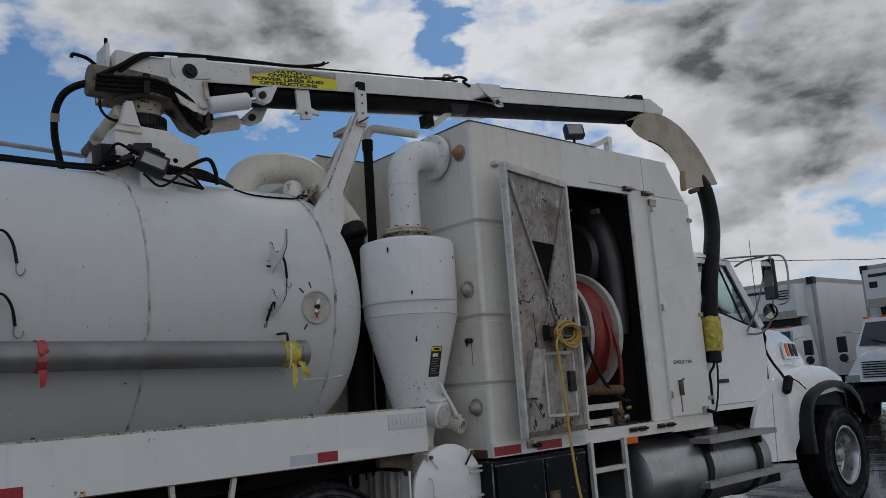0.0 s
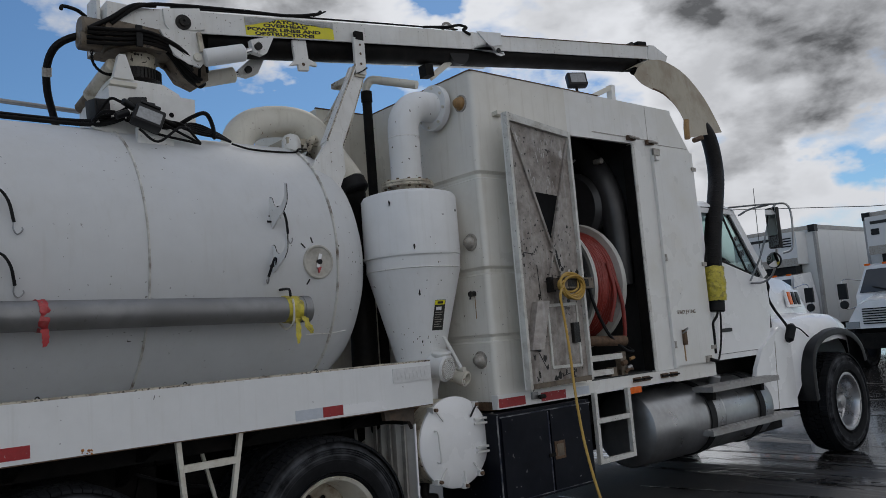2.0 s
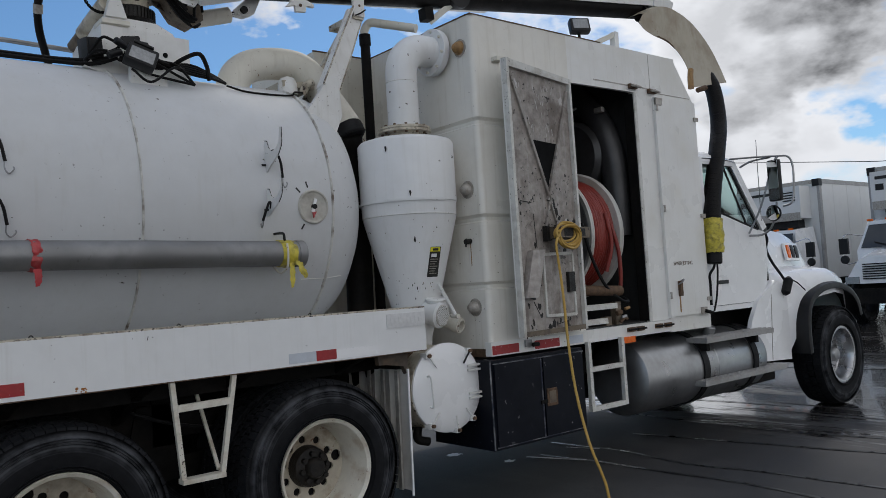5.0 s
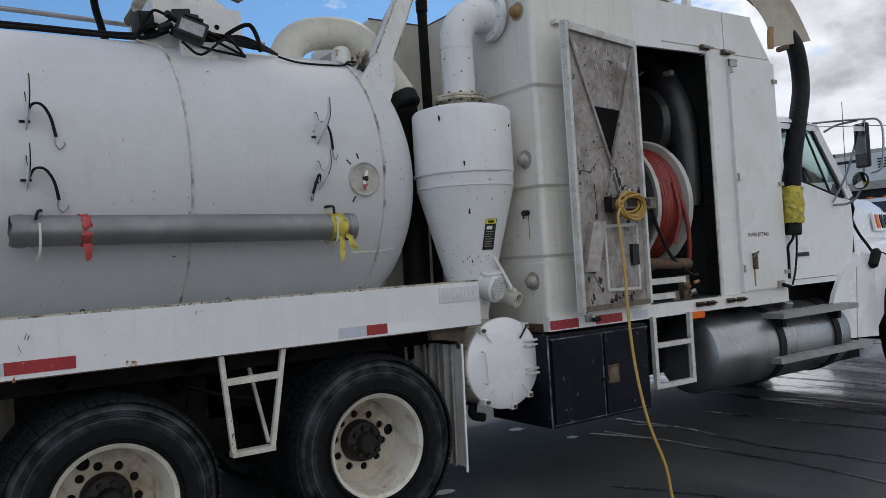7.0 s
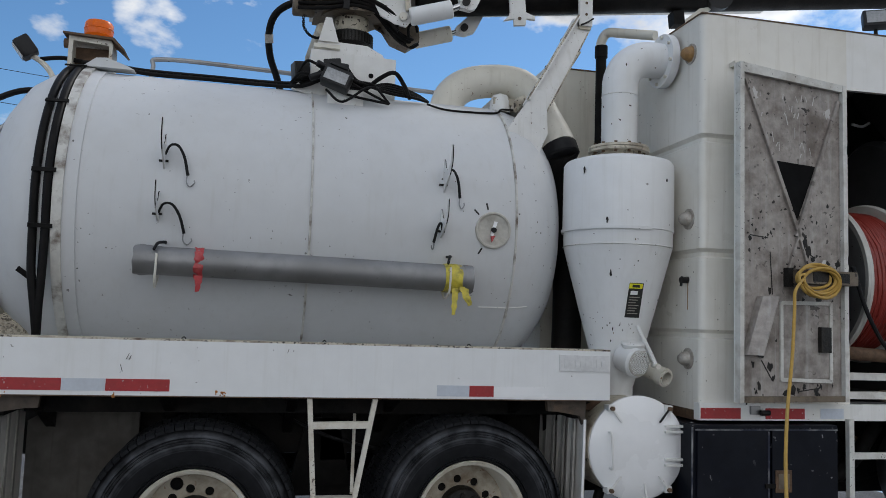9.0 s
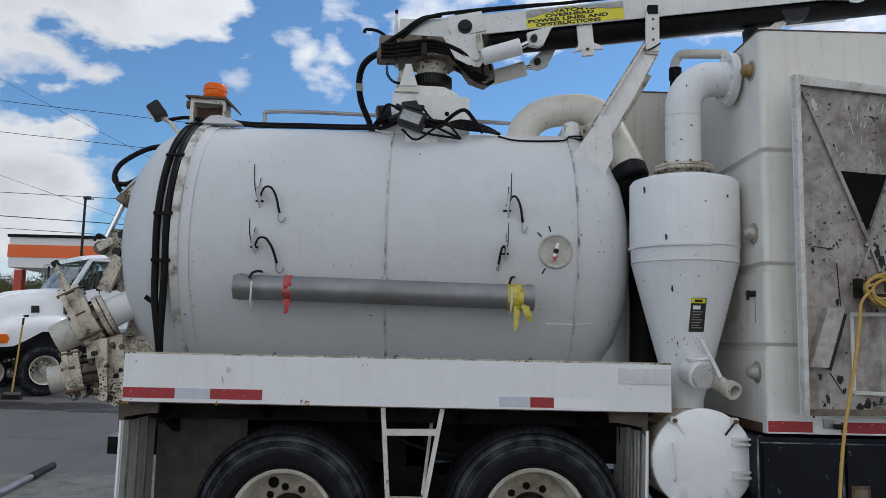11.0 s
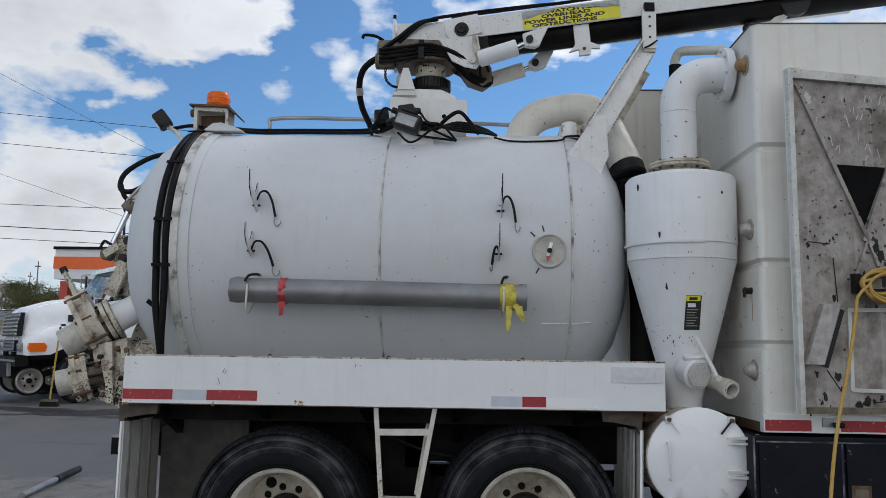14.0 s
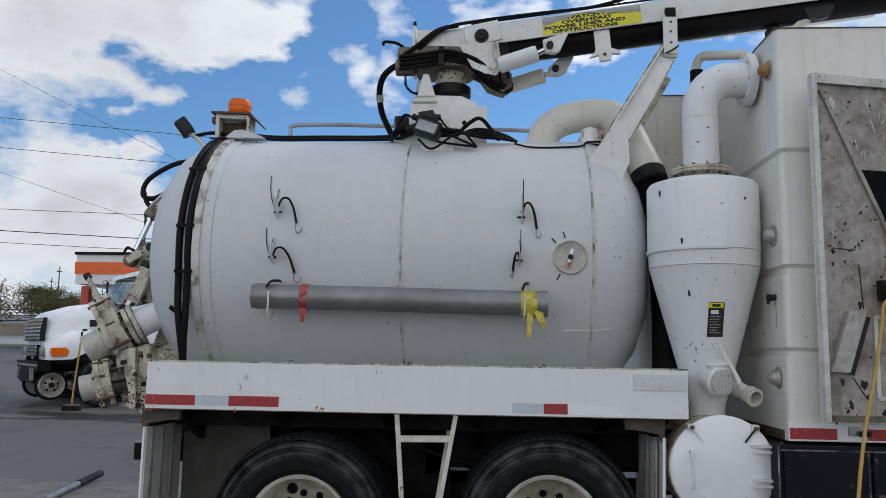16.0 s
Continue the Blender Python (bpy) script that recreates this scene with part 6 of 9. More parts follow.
mot = part("slew_motor", cyl((0.60, 0.93, 3.465), (0.545, 1.27, 3.345), 0.054, n=20, edge=0.01), cream_dirty, truck, "cream slewing motor with scuffed paint")
part("motor_end", cyl((0.545, 1.27, 3.345), (0.52, 1.41, 3.295), 0.044, n=16, edge=0.008), turret_brown, mot)
part("motor_mount", prism([(0.56, 3.35), (0.69, 3.35), (0.64, 3.51), (0.60, 3.51)], "y", 0.84, 0.90), white_worn, mot, bevel=0.006)
part("motor_foot", box(0.53, 0.70, 0.82, 0.98, 3.30, 3.325), cream, mot, bevel=0.004)

# boom frame: u along, v from near to far side, w up from the top edge
BD = Vector((1, -0.09, 0.098)).normalized()
BV = Vector((0.09, 1, 0)).normalized()
BW = BD.cross(BV).normalized()
if BW.z < 0:
    BW = -BW
B0 = Vector((0.75, 0.8725, 3.858))
BM = Matrix.Translation(B0) @ Matrix((BD, BV, BW)).transposed().to_4x4()


def bpart(name, bm, mat, parent, label="", bevel=0.0, smooth=True):
    return part(name, moved(bm, BM), mat, parent, label, smooth, bevel)


boom = part("boom", moved(box(0.0, 3.06, 0.0, 0.014, -0.150, 0.0), BM), white_worn, truck, "long white telescopic boom over the tank and body", bevel=0.003)
bpart("top_plate", box(0.0, 3.06, 0.0145, 0.286, -0.012, -0.001), white_worn, boom)
bpart("far_plate", box(0.0, 3.06, 0.2865, 0.30, -0.215, 0.0), white_worn, boom)
bpart("lower_lip", box(0.55, 3.06, 0.255, 0.286, -0.214, -0.200), white_worn, boom)
bpart("end_collar", prism([(2.72, -0.15), (3.06, -0.165), (3.07, -0.19), (3.03, -0.20), (2.98, -0.19), (2.90, -0.10), (2.80, 0.006), (3.06, 0.006), (3.06, -0.10)], "y", -0.012, 0.0), white_tank, boom)
bpart("collar_bolt", cyl((3.0, -0.024, -0.155), (3.0, -0.008, -0.155), 0.02, n=10), hub_grease, boom)
bpart("suction_hose", tube([(0.45, 0.15, -0.15), (1.0, 0.15, -0.155), (3.0, 0.15, -0.14), (4.95, 0.15, -0.13)], 0.105, 20), hose_black, boom, "black rubber suction hose under the boom")
inn = bpart("inner_boom", box(3.06, 5.05, 0.02, 0.034, -0.140, -0.012), white_worn, boom, "narrower inner boom section")
bpart("inner_top", box(3.06, 5.05, 0.034, 0.27, -0.024, -0.012), white_worn, inn)
bpart("inner_far", box(3.06, 5.05, 0.27, 0.284, -0.19, -0.012), white_worn, inn)
bpart("inner_edge", box(3.06, 5.05, 0.016, 0.05, -0.012, -0.004), rusty, inn)
bpart("boom_head", prism([(4.99, -0.15), (5.03, 0.002), (5.11, 0.002), (5.30, -0.105), (5.26, -0.17)], "y", 0.005, 0.30), white_worn, boom, bevel=0.006)
bpart("head_block", box(4.93, 5.06, 0.05, 0.16, 0.0, 0.055), dark_steel, boom, bevel=0.008)
bpart("head_roller", cyl((4.85, 0.06, 0.02), (4.85, 0.2, 0.02), 0.026, n=12), black_plastic, boom)
# rails and hose on the top edge
bpart("top_rail", tube([(0.2, -0.01, 0.012), (1.5, 0.0, 0.016), (2.6, 0.0, 0.012)], 0.007, 6), hose_black, boom)
bpart("top_hose", tube([(-0.20, -0.03, -0.13), (0.0, -0.03, 0.0), (0.25, 0.0, 0.035), (0.7, 0.0, 0.03), (1.05, 0.0, 0.02), (1.28, -0.004, 0.045), (1.33, 0.0, 0.07)], 0.013, 8), hose_black, boom)
bpart("top_hose", tube([(2.25, 0.0, 0.012), (2.5, 0.0, 0.03), (2.62, -0.004, 0.05), (2.70, 0.0, 0.035), (2.66, 0.0, 0.01), (2.72, -0.012, -0.03)], 0.012, 8), hose_black, boom)
bpart("lift_eye", tube([(2.48, 0.05, 0.0), (2.50, 0.05, 0.07), (2.56, 0.05, 0.075), (2.62, 0.05, 0.0)], 0.012, 8), cap_grey, boom)
bpart("hook_clip", bar((1.26, 0.0, 0.03), (1.37, 0.0, 0.075), 0.012, 0.010), dark_steel, boom)
bpart("dark_hanger", lathe([(0, 0.0), (0.0, 0.10), (0.05, 0.10), (0.05, 0.0)], (2.62, 0.05, -0.17), (0, 1, 0), 24), black_plastic, boom)
bpart("strut", bar((2.60, 0.12, -0.20), (2.36, 0.16, -0.36), 0.05, 0.05), cream, boom)
bpart("saddle_foot", box(2.28, 2.36, 0.10, 0.20, -0.36, -0.26), dark_steel, boom)
# warning sign
sign = bpart("warning_sign", box(0.713, 1.408, -0.004, -0.0005, -0.142, -0.012), yellow_sign, boom, "torn yellow overhead power line warning sign")
SB = BM @ pose(-0.022, -0.0042, 0, 90, 0, 0)
lettering("WATCH FOR", 0.033, (0.905, -0.046, 0), sign, ink, "sign_lettering", (0, 0, 0), 1.95, base=SB, bold=0.045)
lettering("OVERHEAD", 0.033, (0.872, -0.076, 0), sign, ink, "sign_lettering", (0, 0, 0), 2.05, base=SB, bold=0.045)
lettering("POWER LINES AND", 0.033, (0.745, -0.107, 0), sign, ink, "sign_lettering", (0, 0, 0), 2.0, base=SB, bold=0.045)
lettering("OBSTRUCTIONS", 0.033, (0.800, -0.138, 0), sign, ink, "sign_lettering", (0, 0, 0), 1.9, base=SB, bold=0.045)
rip = [(0.713, -0.012), (1.410, -0.012), (1.410, -0.066), (1.372, -0.050), (1.318, -0.058), (1.250, -0.044), (1.168, -0.040), (1.098, -0.026), (1.028, -0.016), (0.958, -0.018), (0.898, -0.040), (0.838, -0.047), (0.778, -0.064), (0.713, -0.074)]
bpart("torn_backing", prism(rip, "y", -0.0075, -0.0045), torn_paper, sign, "crumpled grey backing of the torn sign")
for a, b in (((0.73, -0.060), (0.90, -0.022)), ((1.12, -0.020), (1.36, -0.036)), ((1.20, -0.038), (1.40, -0.054))):
    bpart("paper_fold", bar((a[0], -0.008, a[1]), (b[0], -0.008, b[1]), 0.004, 0.005, up=(0, 1, 0)), torn_paper, sign)
# pivot plates, pin, knuckle and rams on the near side
piv = bpart("pivot_plate", prism([(0.145, 0.0), (0.395, 0.018), (0.415, -0.13), (0.18, -0.16), (0.145, -0.10)], "y", -0.02, -0.001), white_worn, boom, bevel=0.004)
bpart("pivot_pin", lathe([(0.0, 0.052), (0.012, 0.052), (0.014, 0.034), (0.030, 0.030), (0.030, 0.012), (0.02, 0.0)], (0.268, -0.018, -0.090), (0, -1, 0), 24), hub_grease, piv)
for y, m in ((0.825, white_worn), (1.08, turret_brown)):
    part("cheek_plate", prism([(0.86, 3.72), (1.14, 3.75), (1.175, 3.56), (1.13, 3.50), (1.05, 3.51), (0.955, 3.56)], "y", y, y + 0.022), m, boom, bevel=0.004)
part("cheek_pin", cyl((1.105, 0.80, 3.562), (1.105, 0.826, 3.562), 0.028, n=12), cream, boom)
ram = part("lift_ram", cyl((1.150, 0.815, 3.565), (1.425, 0.765, 3.635), 0.060, n=24, edge=0.008), white_tank, boom, "white hydraulic lift cylinder")
part("ram_rod", cyl((1.425, 0.765, 3.635), (1.51, 0.75, 3.672), 0.022, n=14), chrome, ram)
part("ram_lug", prism([(1.46, 3.72), (1.645, 3.785), (1.58, 3.645), (1.545, 3.625), (1.475, 3.635)], "y", 0.725, 0.775), white_worn, ram, bevel=0.004)
part("ram_lug_pin", cyl((1.508, 0.70, 3.676), (1.508, 0.726, 3.676), 0.026, n=12), hub_grease, ram)
part("pinion_strut", bar((1.115, 0.80, 3.73), (1.135, 0.80, 3.60), 0.022, 0.03), cream_dirty, boom)
ram2 = part("tilt_ram", cyl((1.235, 1.12, 3.515), (1.495, 1.08, 3.585), 0.056, n=20, edge=0.008), cream, boom, "dirty cream hydraulic cylinder")
part("ram_rod", cyl((1.495, 1.08, 3.585), (1.57, 1.07, 3.61), 0.02, n=12), chrome, ram2)
part("tilt_lug", prism([(1.52, 3.62), (1.60, 3.70), (1.71, 3.715), (1.655, 3.60), (1.59, 3.57), (1.53, 3.575)], "y", 1.02, 1.09), white_worn, ram2, bevel=0.004)
part("tilt_pin", cyl((1.572, 0.995, 3.612), (1.572, 1.02, 3.612), 0.026, n=12), hub_grease, ram2)
part("knuckle_arm", prism([(0.93, 3.66), (1.20, 3.62), (1.245, 3.56), (1.25, 3.475), (1.18, 3.425), (1.065, 3.465)], "y", 0.98, 1.14), turret_brown, boom, bevel=0.006)
for dy, dz in ((0.0, 0.0), (0.02, -0.02), (-0.012, 0.018)):
    part("knuckle_hose", tube([(0.80, 0.86 + dy, 3.66 + dz), (0.92, 0.87 + dy, 3.62 + dz), (1.02, 0.90 + dy, 3.53 + dz), (1.10, 0.94 + dy, 3.47 + dz), (1.20, 1.0 + dy, 3.455 + dz), (1.25, 1.05, 3.49 + dz)], 0.014, 8), hose_black, boom)
part("knuckle_hose", tube([(1.165, 0.93, 3.47), (1.16, 0.90, 3.53), (1.20, 0.90, 3.56), (1.225, 0.93, 3.51)], 0.010, 8), hose_black, boom)
cr = bpart("cross_bracket", prism([(1.07, -0.15), (1.18, -0.15), (1.18, -0.29), (1.24, -0.32), (1.24, -0.345), (1.18, -0.335), (1.17, -0.38), (1.09, -0.38), (1.09, -0.335), (1.02, -0.345), (1.06, -0.31), (1.07, -0.28)], "y", 0.02, 0.05), white_worn, boom, bevel=0.003)
bpart("bracket_hole", lathe([(0, 0.0), (0.002, 0.013)], (1.13, 0.018, -0.335), (0, -1, 0), 10), rusty, cr)
# slewing head at the rear end
head = part("boom_turret", prism([(0.53, 3.60), (0.92, 3.585), (1.02, 3.66), (1.03, 3.72), (0.80, 3.73), (0.53, 3.74)], "y", 0.86, 1.26), turret_brown, truck, "grimy turret block of the boom", bevel=0.01)
part("turret_box", box(0.545, 0.78, 0.875, 1.23, 3.72, 3.862), white_worn, head, bevel=0.006)
part("rear_upright", box(0.505, 0.528, 0.95, 1.15, 3.58, 3.93), white_worn, head, bevel=0.004)
part("upright_peg", cyl((0.516, 0.99, 3.93), (0.516, 0.99, 3.975), 0.012, n=8), dark_steel, head)
part("swivel_block", cyl((0.40, 0.97, 3.68), (0.53, 0.97, 3.68), 0.085, n=24, edge=0.012), turret_brown, head)
part("swivel_union", cyl((0.385, 0.95, 3.60), (0.53, 0.95, 3.60), 0.062, n=18, edge=0.01), turret_brown, head)
part("swivel_hook", tube([(0.44, 0.95, 3.76), (0.38, 0.94, 3.79), (0.30, 0.93, 3.795), (0.285, 0.93, 3.77)], 0.012, 8), dark_steel, head)
part("turret_flange", lathe([(3.585, 0.0), (3.585, 0.21), (3.615, 0.21), (3.615, 0.0)], (0.79, 1.06, 0), (0, 0, 1), 40), turret_brown, head)
for dz, dy in ((0.0, 0.0), (0.03, -0.01), (0.055, -0.02), (-0.03, 0.004)):
    part("turret_hose", tube([(0.42, 0.88 + dy, 3.60 + dz), (0.60, 0.855 + dy, 3.61 + dz), (0.78, 0.85 + dy, 3.64 + dz * 0.8), (0.95, 0.845 + dy, 3.60 + dz * 0.6), (1.08, 0.84, 3.50 + dz)], 0.013, 8), hose_black, head)
part("turret_tape", box(0.71, 0.75, 0.828, 0.85, 3.58, 3.72), black_rubber, head, bevel=0.006)
part("return_hose", tube([(0.50, 0.97, 3.65), (0.38, 1.0, 3.635), (0.28, 1.05, 3.57), (0.243, 1.11, 3.46), (0.258, 1.18, 3.32), (0.315, 1.28, 3.19), (0.37, 1.34, 3.02)], 0.024, 12), hose_black, head, "thick black hose looping down to the tank")
part("hose_tape", tube([(0.243, 1.115, 3.45), (0.247, 1.14, 3.40)], 0.029, 12, per=1), cap_grey, head)
part("return_hose", tube([(0.52, 0.90, 3.66), (0.44, 0.88, 3.66), (0.56, 0.85, 3.74), (0.70, 0.85, 3.85), (0.85, 0.85, 3.885)], 0.016, 10), hose_black, head)
ch_pts = [(0.46, 0.93, 3.53), (0.465, 0.925, 3.46), (0.50, 0.92, 3.41), (0.55, 0.915, 3.39), (0.60, 0.91, 3.40)]
chain = bmesh.new()
line = smooth_path(ch_pts, 5)
for i, (p, q) in enumerate(zip(line, line[1:])):
    m = (p + q) / 2
    d, u, w = frame_of(q - p)
    side = u if i % 2 else w
    ringpts = [m + d * 0.014 * math.cos(t) + side * 0.008 * math.sin(t) for t in (2 * math.pi * k / 8 for k in range(9))]
    tube(ringpts, 0.003, 5, chain, per=1)
part("safety_chain", chain, dark_steel, head)

# cradle post that carries the boom
post = part("boom_cradle", prism([(1.74, 2.78), (1.95, 2.62), (2.02, 2.78), (2.005, 3.06), (1.92, 3.06), (1.86, 2.95)], "y", 0.50, 0.53), white_worn, truck, "white gusseted cradle post with chipped edges", bevel=0.003)
part("cradle_leg", bar((1.93, 0.55, 2.92), (2.335, 0.74, 3.62), 0.03, 0.14, up=(0.87, 0, -0.5)), white_worn, post, bevel=0.003)
part("cradle_flange", bar((1.88, 0.53, 2.98), (2.30, 0.73, 3.66), 0.10, 0.012, up=(-0.87, 0, 0.5)), white_worn, post)
part("cradle_leg", bar((2.00, 0.95, 2.92), (2.33, 0.86, 3.50), 0.03, 0.12, up=(0.87, 0, -0.5)), cream_dirty, post, bevel=0.003)
part("chipped_edge", tube([(1.872, 0.480, 2.985), (2.08, 0.580, 3.325), (2.292, 0.680, 3.665)], 0.0065, 6), rust_valve, post)
part("chipped_edge", tube([(2.005, 0.528, 2.90), (2.20, 0.625, 3.24), (2.375, 0.715, 3.56)], 0.005, 6), rust_valve, post)
part("cradle_fork", box(2.30, 2.395, 0.69, 0.715, 3.60, 3.885), white_worn, post, bevel=0.004)
part("fork_head", box(2.315, 2.385, 0.685, 0.72, 3.87, 3.935), dark_steel, post, bevel=0.006)
part("fork_tie", box(2.30, 2.39, 0.70, 1.05, 3.58, 3.62), cream_dirty, post, bevel=0.004)
for z in (3.68, 3.76, 3.83):
    part("fork_hole", lathe([(0, 0.0), (0.002, 0.010)], (2.35, 0.689, z), (0, -1, 0), 10), rusty, post)
part("cradle_strap", tube([(2.31, 0.684, 3.60), (2.35, 0.682, 3.62), (2.40, 0.684, 3.655)], 0.006, 6), black_rubber, post)

# crossover pipe from the tank's crown
xo = [(1.462, 1.05, 2.90), (1.462, 1.05, 3.00), (1.50, 1.05, 3.125), (1.60, 1.045, 3.21), (1.74, 1.03, 3.247), (1.88, 1.0, 3.25), (1.985, 0.96, 3.215), (2.06, 0.90, 3.11), (2.11, 0.83, 2.97), (2.15, 0.75, 2.84), (2.175, 0.69, 2.74)]
xp = part("crossover_pipe", tube(xo, 0.115, 32, per=5), cream, truck, "white crossover pipe arching from the tank")
part("crossover_collar", cyl((2.170, 0.70, 2.755), (2.188, 0.665, 2.665), 0.122, n=28, edge=0.012), black_rubber, xp)
part("crossover_down", tube([(2.18, 0.68, 2.70), (2.25, 0.78, 2.5), (2.31, 0.84, 1.9), (2.31, 0.85, 1.3)], 0.10, 20), dark_steel, xp)
part("crown_fitting", lathe([(2.98, 0.07), (3.06, 0.07), (3.10, 0.05), (3.12, 0.0)], (1.80, 0.85, 0), (0, 0, 1), 20), white_worn, truck)
part("crown_valve", tube([(1.88, 0.78, 2.98), (1.90, 0.76, 3.04), (1.95, 0.75, 3.07)], 0.03, 10), cream_dirty, truck)
part("crown_lid", box(1.74, 1.99, 0.80, 1.3, 3.03, 3.075), chute_tan, truck, bevel=0.01)

# curved chute at the boom's head and the hanging hose
outer_ = smooth_path([(5.46, 0, 4.06), (5.66, 0, 4.16), (5.93, 0, 4.19), (6.24, 0, 4.10), (6.50, 0, 3.89), (6.64, 0, 3.66), (6.68, 0, 3.50)], 4)
inner_ = smooth_path([(5.38, 0, 3.96), (5.48, 0, 3.90), (5.62, 0, 3.865), (5.80, 0, 3.83), (5.96, 0, 3.73), (6.05, 0, 3.56), (6.02, 0, 3.37)], 4)


def lean_in(i, n):
    """The guide leans to the near side towards its lower end."""
    return 0.19 * max(0.0, i / (n - 1) - 0.35) ** 1.4


def crescent(y0, y1):
    bm = bmesh.new()
    sides = [[[bm.verts.new((p.x, y - lean_in(i, len(ln)), p.z)) for i, p in enumerate(ln)] for ln in (outer_, inner_)] for y in (y0, y1)]
    for o_, i_ in sides:
        for k in range(len(o_) - 1):
            bm.faces.new((o_[k], o_[k + 1], i_[k + 1], i_[k]))
    (o0, i0), (o1, i1) = sides
    for a0, a1 in ((o0, o1), (i0, i1)):
        for k in range(len(a0) - 1):
            bm.faces.new((a0[k], a0[k + 1], a1[k + 1], a1[k]))
    bm.faces.new((o0[0], i0[0], i1[0], o1[0]))
    bm.faces.new((o0[-1], i0[-1], i1[-1], o1[-1]))
    return bm


# cream sheet, coloured darker because it stands in shade
chute = part("hose_chute", crescent(0.385, 0.393), chute_tan, truck, "bent cream sheet-metal hose guide on the boom's head")
back_ = bmesh.new()
rows_ = [[back_.verts.new((p.x + dx, y - lean_in(i, len(outer_)), p.z + dz)) for y, dx, dz in ((0.385, 0, 0), (0.44, 0.01, 0.015), (0.58, 0.01, 0.015), (0.638, 0, 0))] for i, p in enumerate(outer_)]
for r0, r1 in zip(rows_, rows_[1:]):
    for k in range(3):
        back_.faces.new((r0[k], r0[k + 1], r1[k + 1], r1[k]))
part("chute_back", back_, chute_tan, chute)
part("chute_ledge", tube([(5.66, 0.38, 3.865), (5.80, 0.37, 3.835), (5.92, 0.365, 3.775)], 0.007, 8), rusty, chute)
part("chute_latch", tube([(6.06, 0.30, 3.56), (6.02, 0.285, 3.47), (6.01, 0.28, 3.36)], 0.030, 10), amber_dirty, chute)
part("chute_roller", cyl((6.08, 0.25, 3.345), (6.22, 0.25, 3.385), 0.026, n=12), rusty, chute)
hose_line = [(5.60, 0.52, 4.12), (5.86, 0.51, 4.09), (6.12, 0.50, 4.00), (6.34, 0.47, 3.84), (6.45, 0.41, 3.62), (6.46, 0.31, 3.40), (6.36, 0.22, 3.03), (6.10, 0.11, 2.69), (5.85, 0.03, 2.32), (5.70, -0.03, 2.05), (5.66, -0.05, 1.90)]
hh = part("hanging_hose", tube(hose_line, 0.080, 24, per=6), hose_black, truck, "ribbed black suction hose hanging by the cab")
rib = bmesh.new()
lr = smooth_path(hose_line, 14)
for i in range(30, len(lr) - 1, 2):
    d = (lr[i + 1] - lr[i - 1]).normalized()
    lathe([(-0.006, 0.078), (0.0, 0.0815), (0.006, 0.078)], lr[i], d, 20, rib)
part("hose_ribs", rib, hose_black, hh)
wrap = tube([(5.685, -0.035, 2.01), (5.662, -0.05, 1.88), (5.657, -0.05, 1.705)], 0.1, 34, per=14, radii=(0.094, 0.090))
for v in wrap.verts:
    v.co += noise.noise_vector(v.co * 23.0) * 0.014 + noise.noise_vector(v.co * 60.0) * 0.006
part("tape_wrap", wrap, yellow_wrap, hh, "crumpled yellow tape wrap")
part("hose_end", cyl((5.657, -0.05, 1.71), (5.645, -0.05, 1.60), 0.070, n=24, edge=0.01), black_rubber, hh)
part("hose_tie", tube([(5.66, -0.05, 1.62), (5.64, -0.04, 1.56), (5.60, -0.02, 1.50), (5.63, 0.0, 1.40), (5.62, 0.0, 1.22)], 0.012, 8), black_rubber, hh)
part("hose_tie", tube([(5.69, -0.05, 1.62), (5.70, -0.04, 1.5), (5.69, -0.02, 1.3), (5.66, 0.0, 1.16)], 0.009, 8), black_rubber, hh)

# ---- fittings on the tank ----
# cable loom over the crown to the flood lamp
for k, (lift, ang) in enumerate(((0.02, 78), (0.035, 80), (0.022, 83))):
    part("cable_loom", tube([on_tank(-0.86, 74 + k * 3, 0.05), on_tank(-0.72, 78, 0.055), on_tank(-0.5, ang - 4, lift), on_tank(-0.1, ang - 5, lift), on_tank(0.25, ang - 6, lift), on_tank(0.45, ang - 12, lift + 0.02), on_tank(0.58, ang - 14, 0.10)], 0.014, 8), hose_black, tank)
for k in range(5):
    sw = 0.02 * k
    part("lamp_cable", tube([on_tank(0.60, 60 + 2 * k, 0.16 - sw), on_tank(0.80, 58 + 2 * k, 0.13 - sw), on_tank(1.0, 60 + k, 0.07 + 0.01 * k), on_tank(1.18, 62 + k, 0.045 + 0.005 * k), on_tank(1.28, 64, 0.02)], 0.010, 8), hose_black, tank)
part("lamp_cable", tube([on_tank(0.86, 60, 0.08), on_tank(0.94, 58, 0.17), on_tank(1.02, 57, 0.215), on_tank(1.09, 58, 0.14), on_tank(1.15, 62, 0.04)], 0.014, 8), hose_black, tank)
part("lamp_cable", tube([on_tank(0.60, 52, 0.10), on_tank(0.70, 48, 0.06), on_tank(0.85, 54, 0.12), on_tank(0.95, 58, 0.10)], 0.008, 8), hose_black, tank)
part("rim_cable", tube([on_tank(1.26, 60, 0.02), on_tank(1.40, 57, 0.008), on_tank(1.70, 58, 0.01), on_tank(1.76, 60, 0.03), on_tank(1.86, 64, 0.02)], 0.007, 6), hose_black, tank)
fld = part("flood_lamp", moved(box(-0.090, 0.090, -0.05, 0.05, -0.056, 0.060), pose(0.665, 0.565, 3.020, -12, 20, -10)), black_plastic, tank, "black flood lamp tilted down at the tank", bevel=0.014)
part("flood_glass", moved(box(-0.072, 0.072, -0.055, -0.047, -0.042, 0.034), pose(0.665, 0.565, 3.020, -12, 20, -10)), lamp_lens, fld, bevel=0.004)
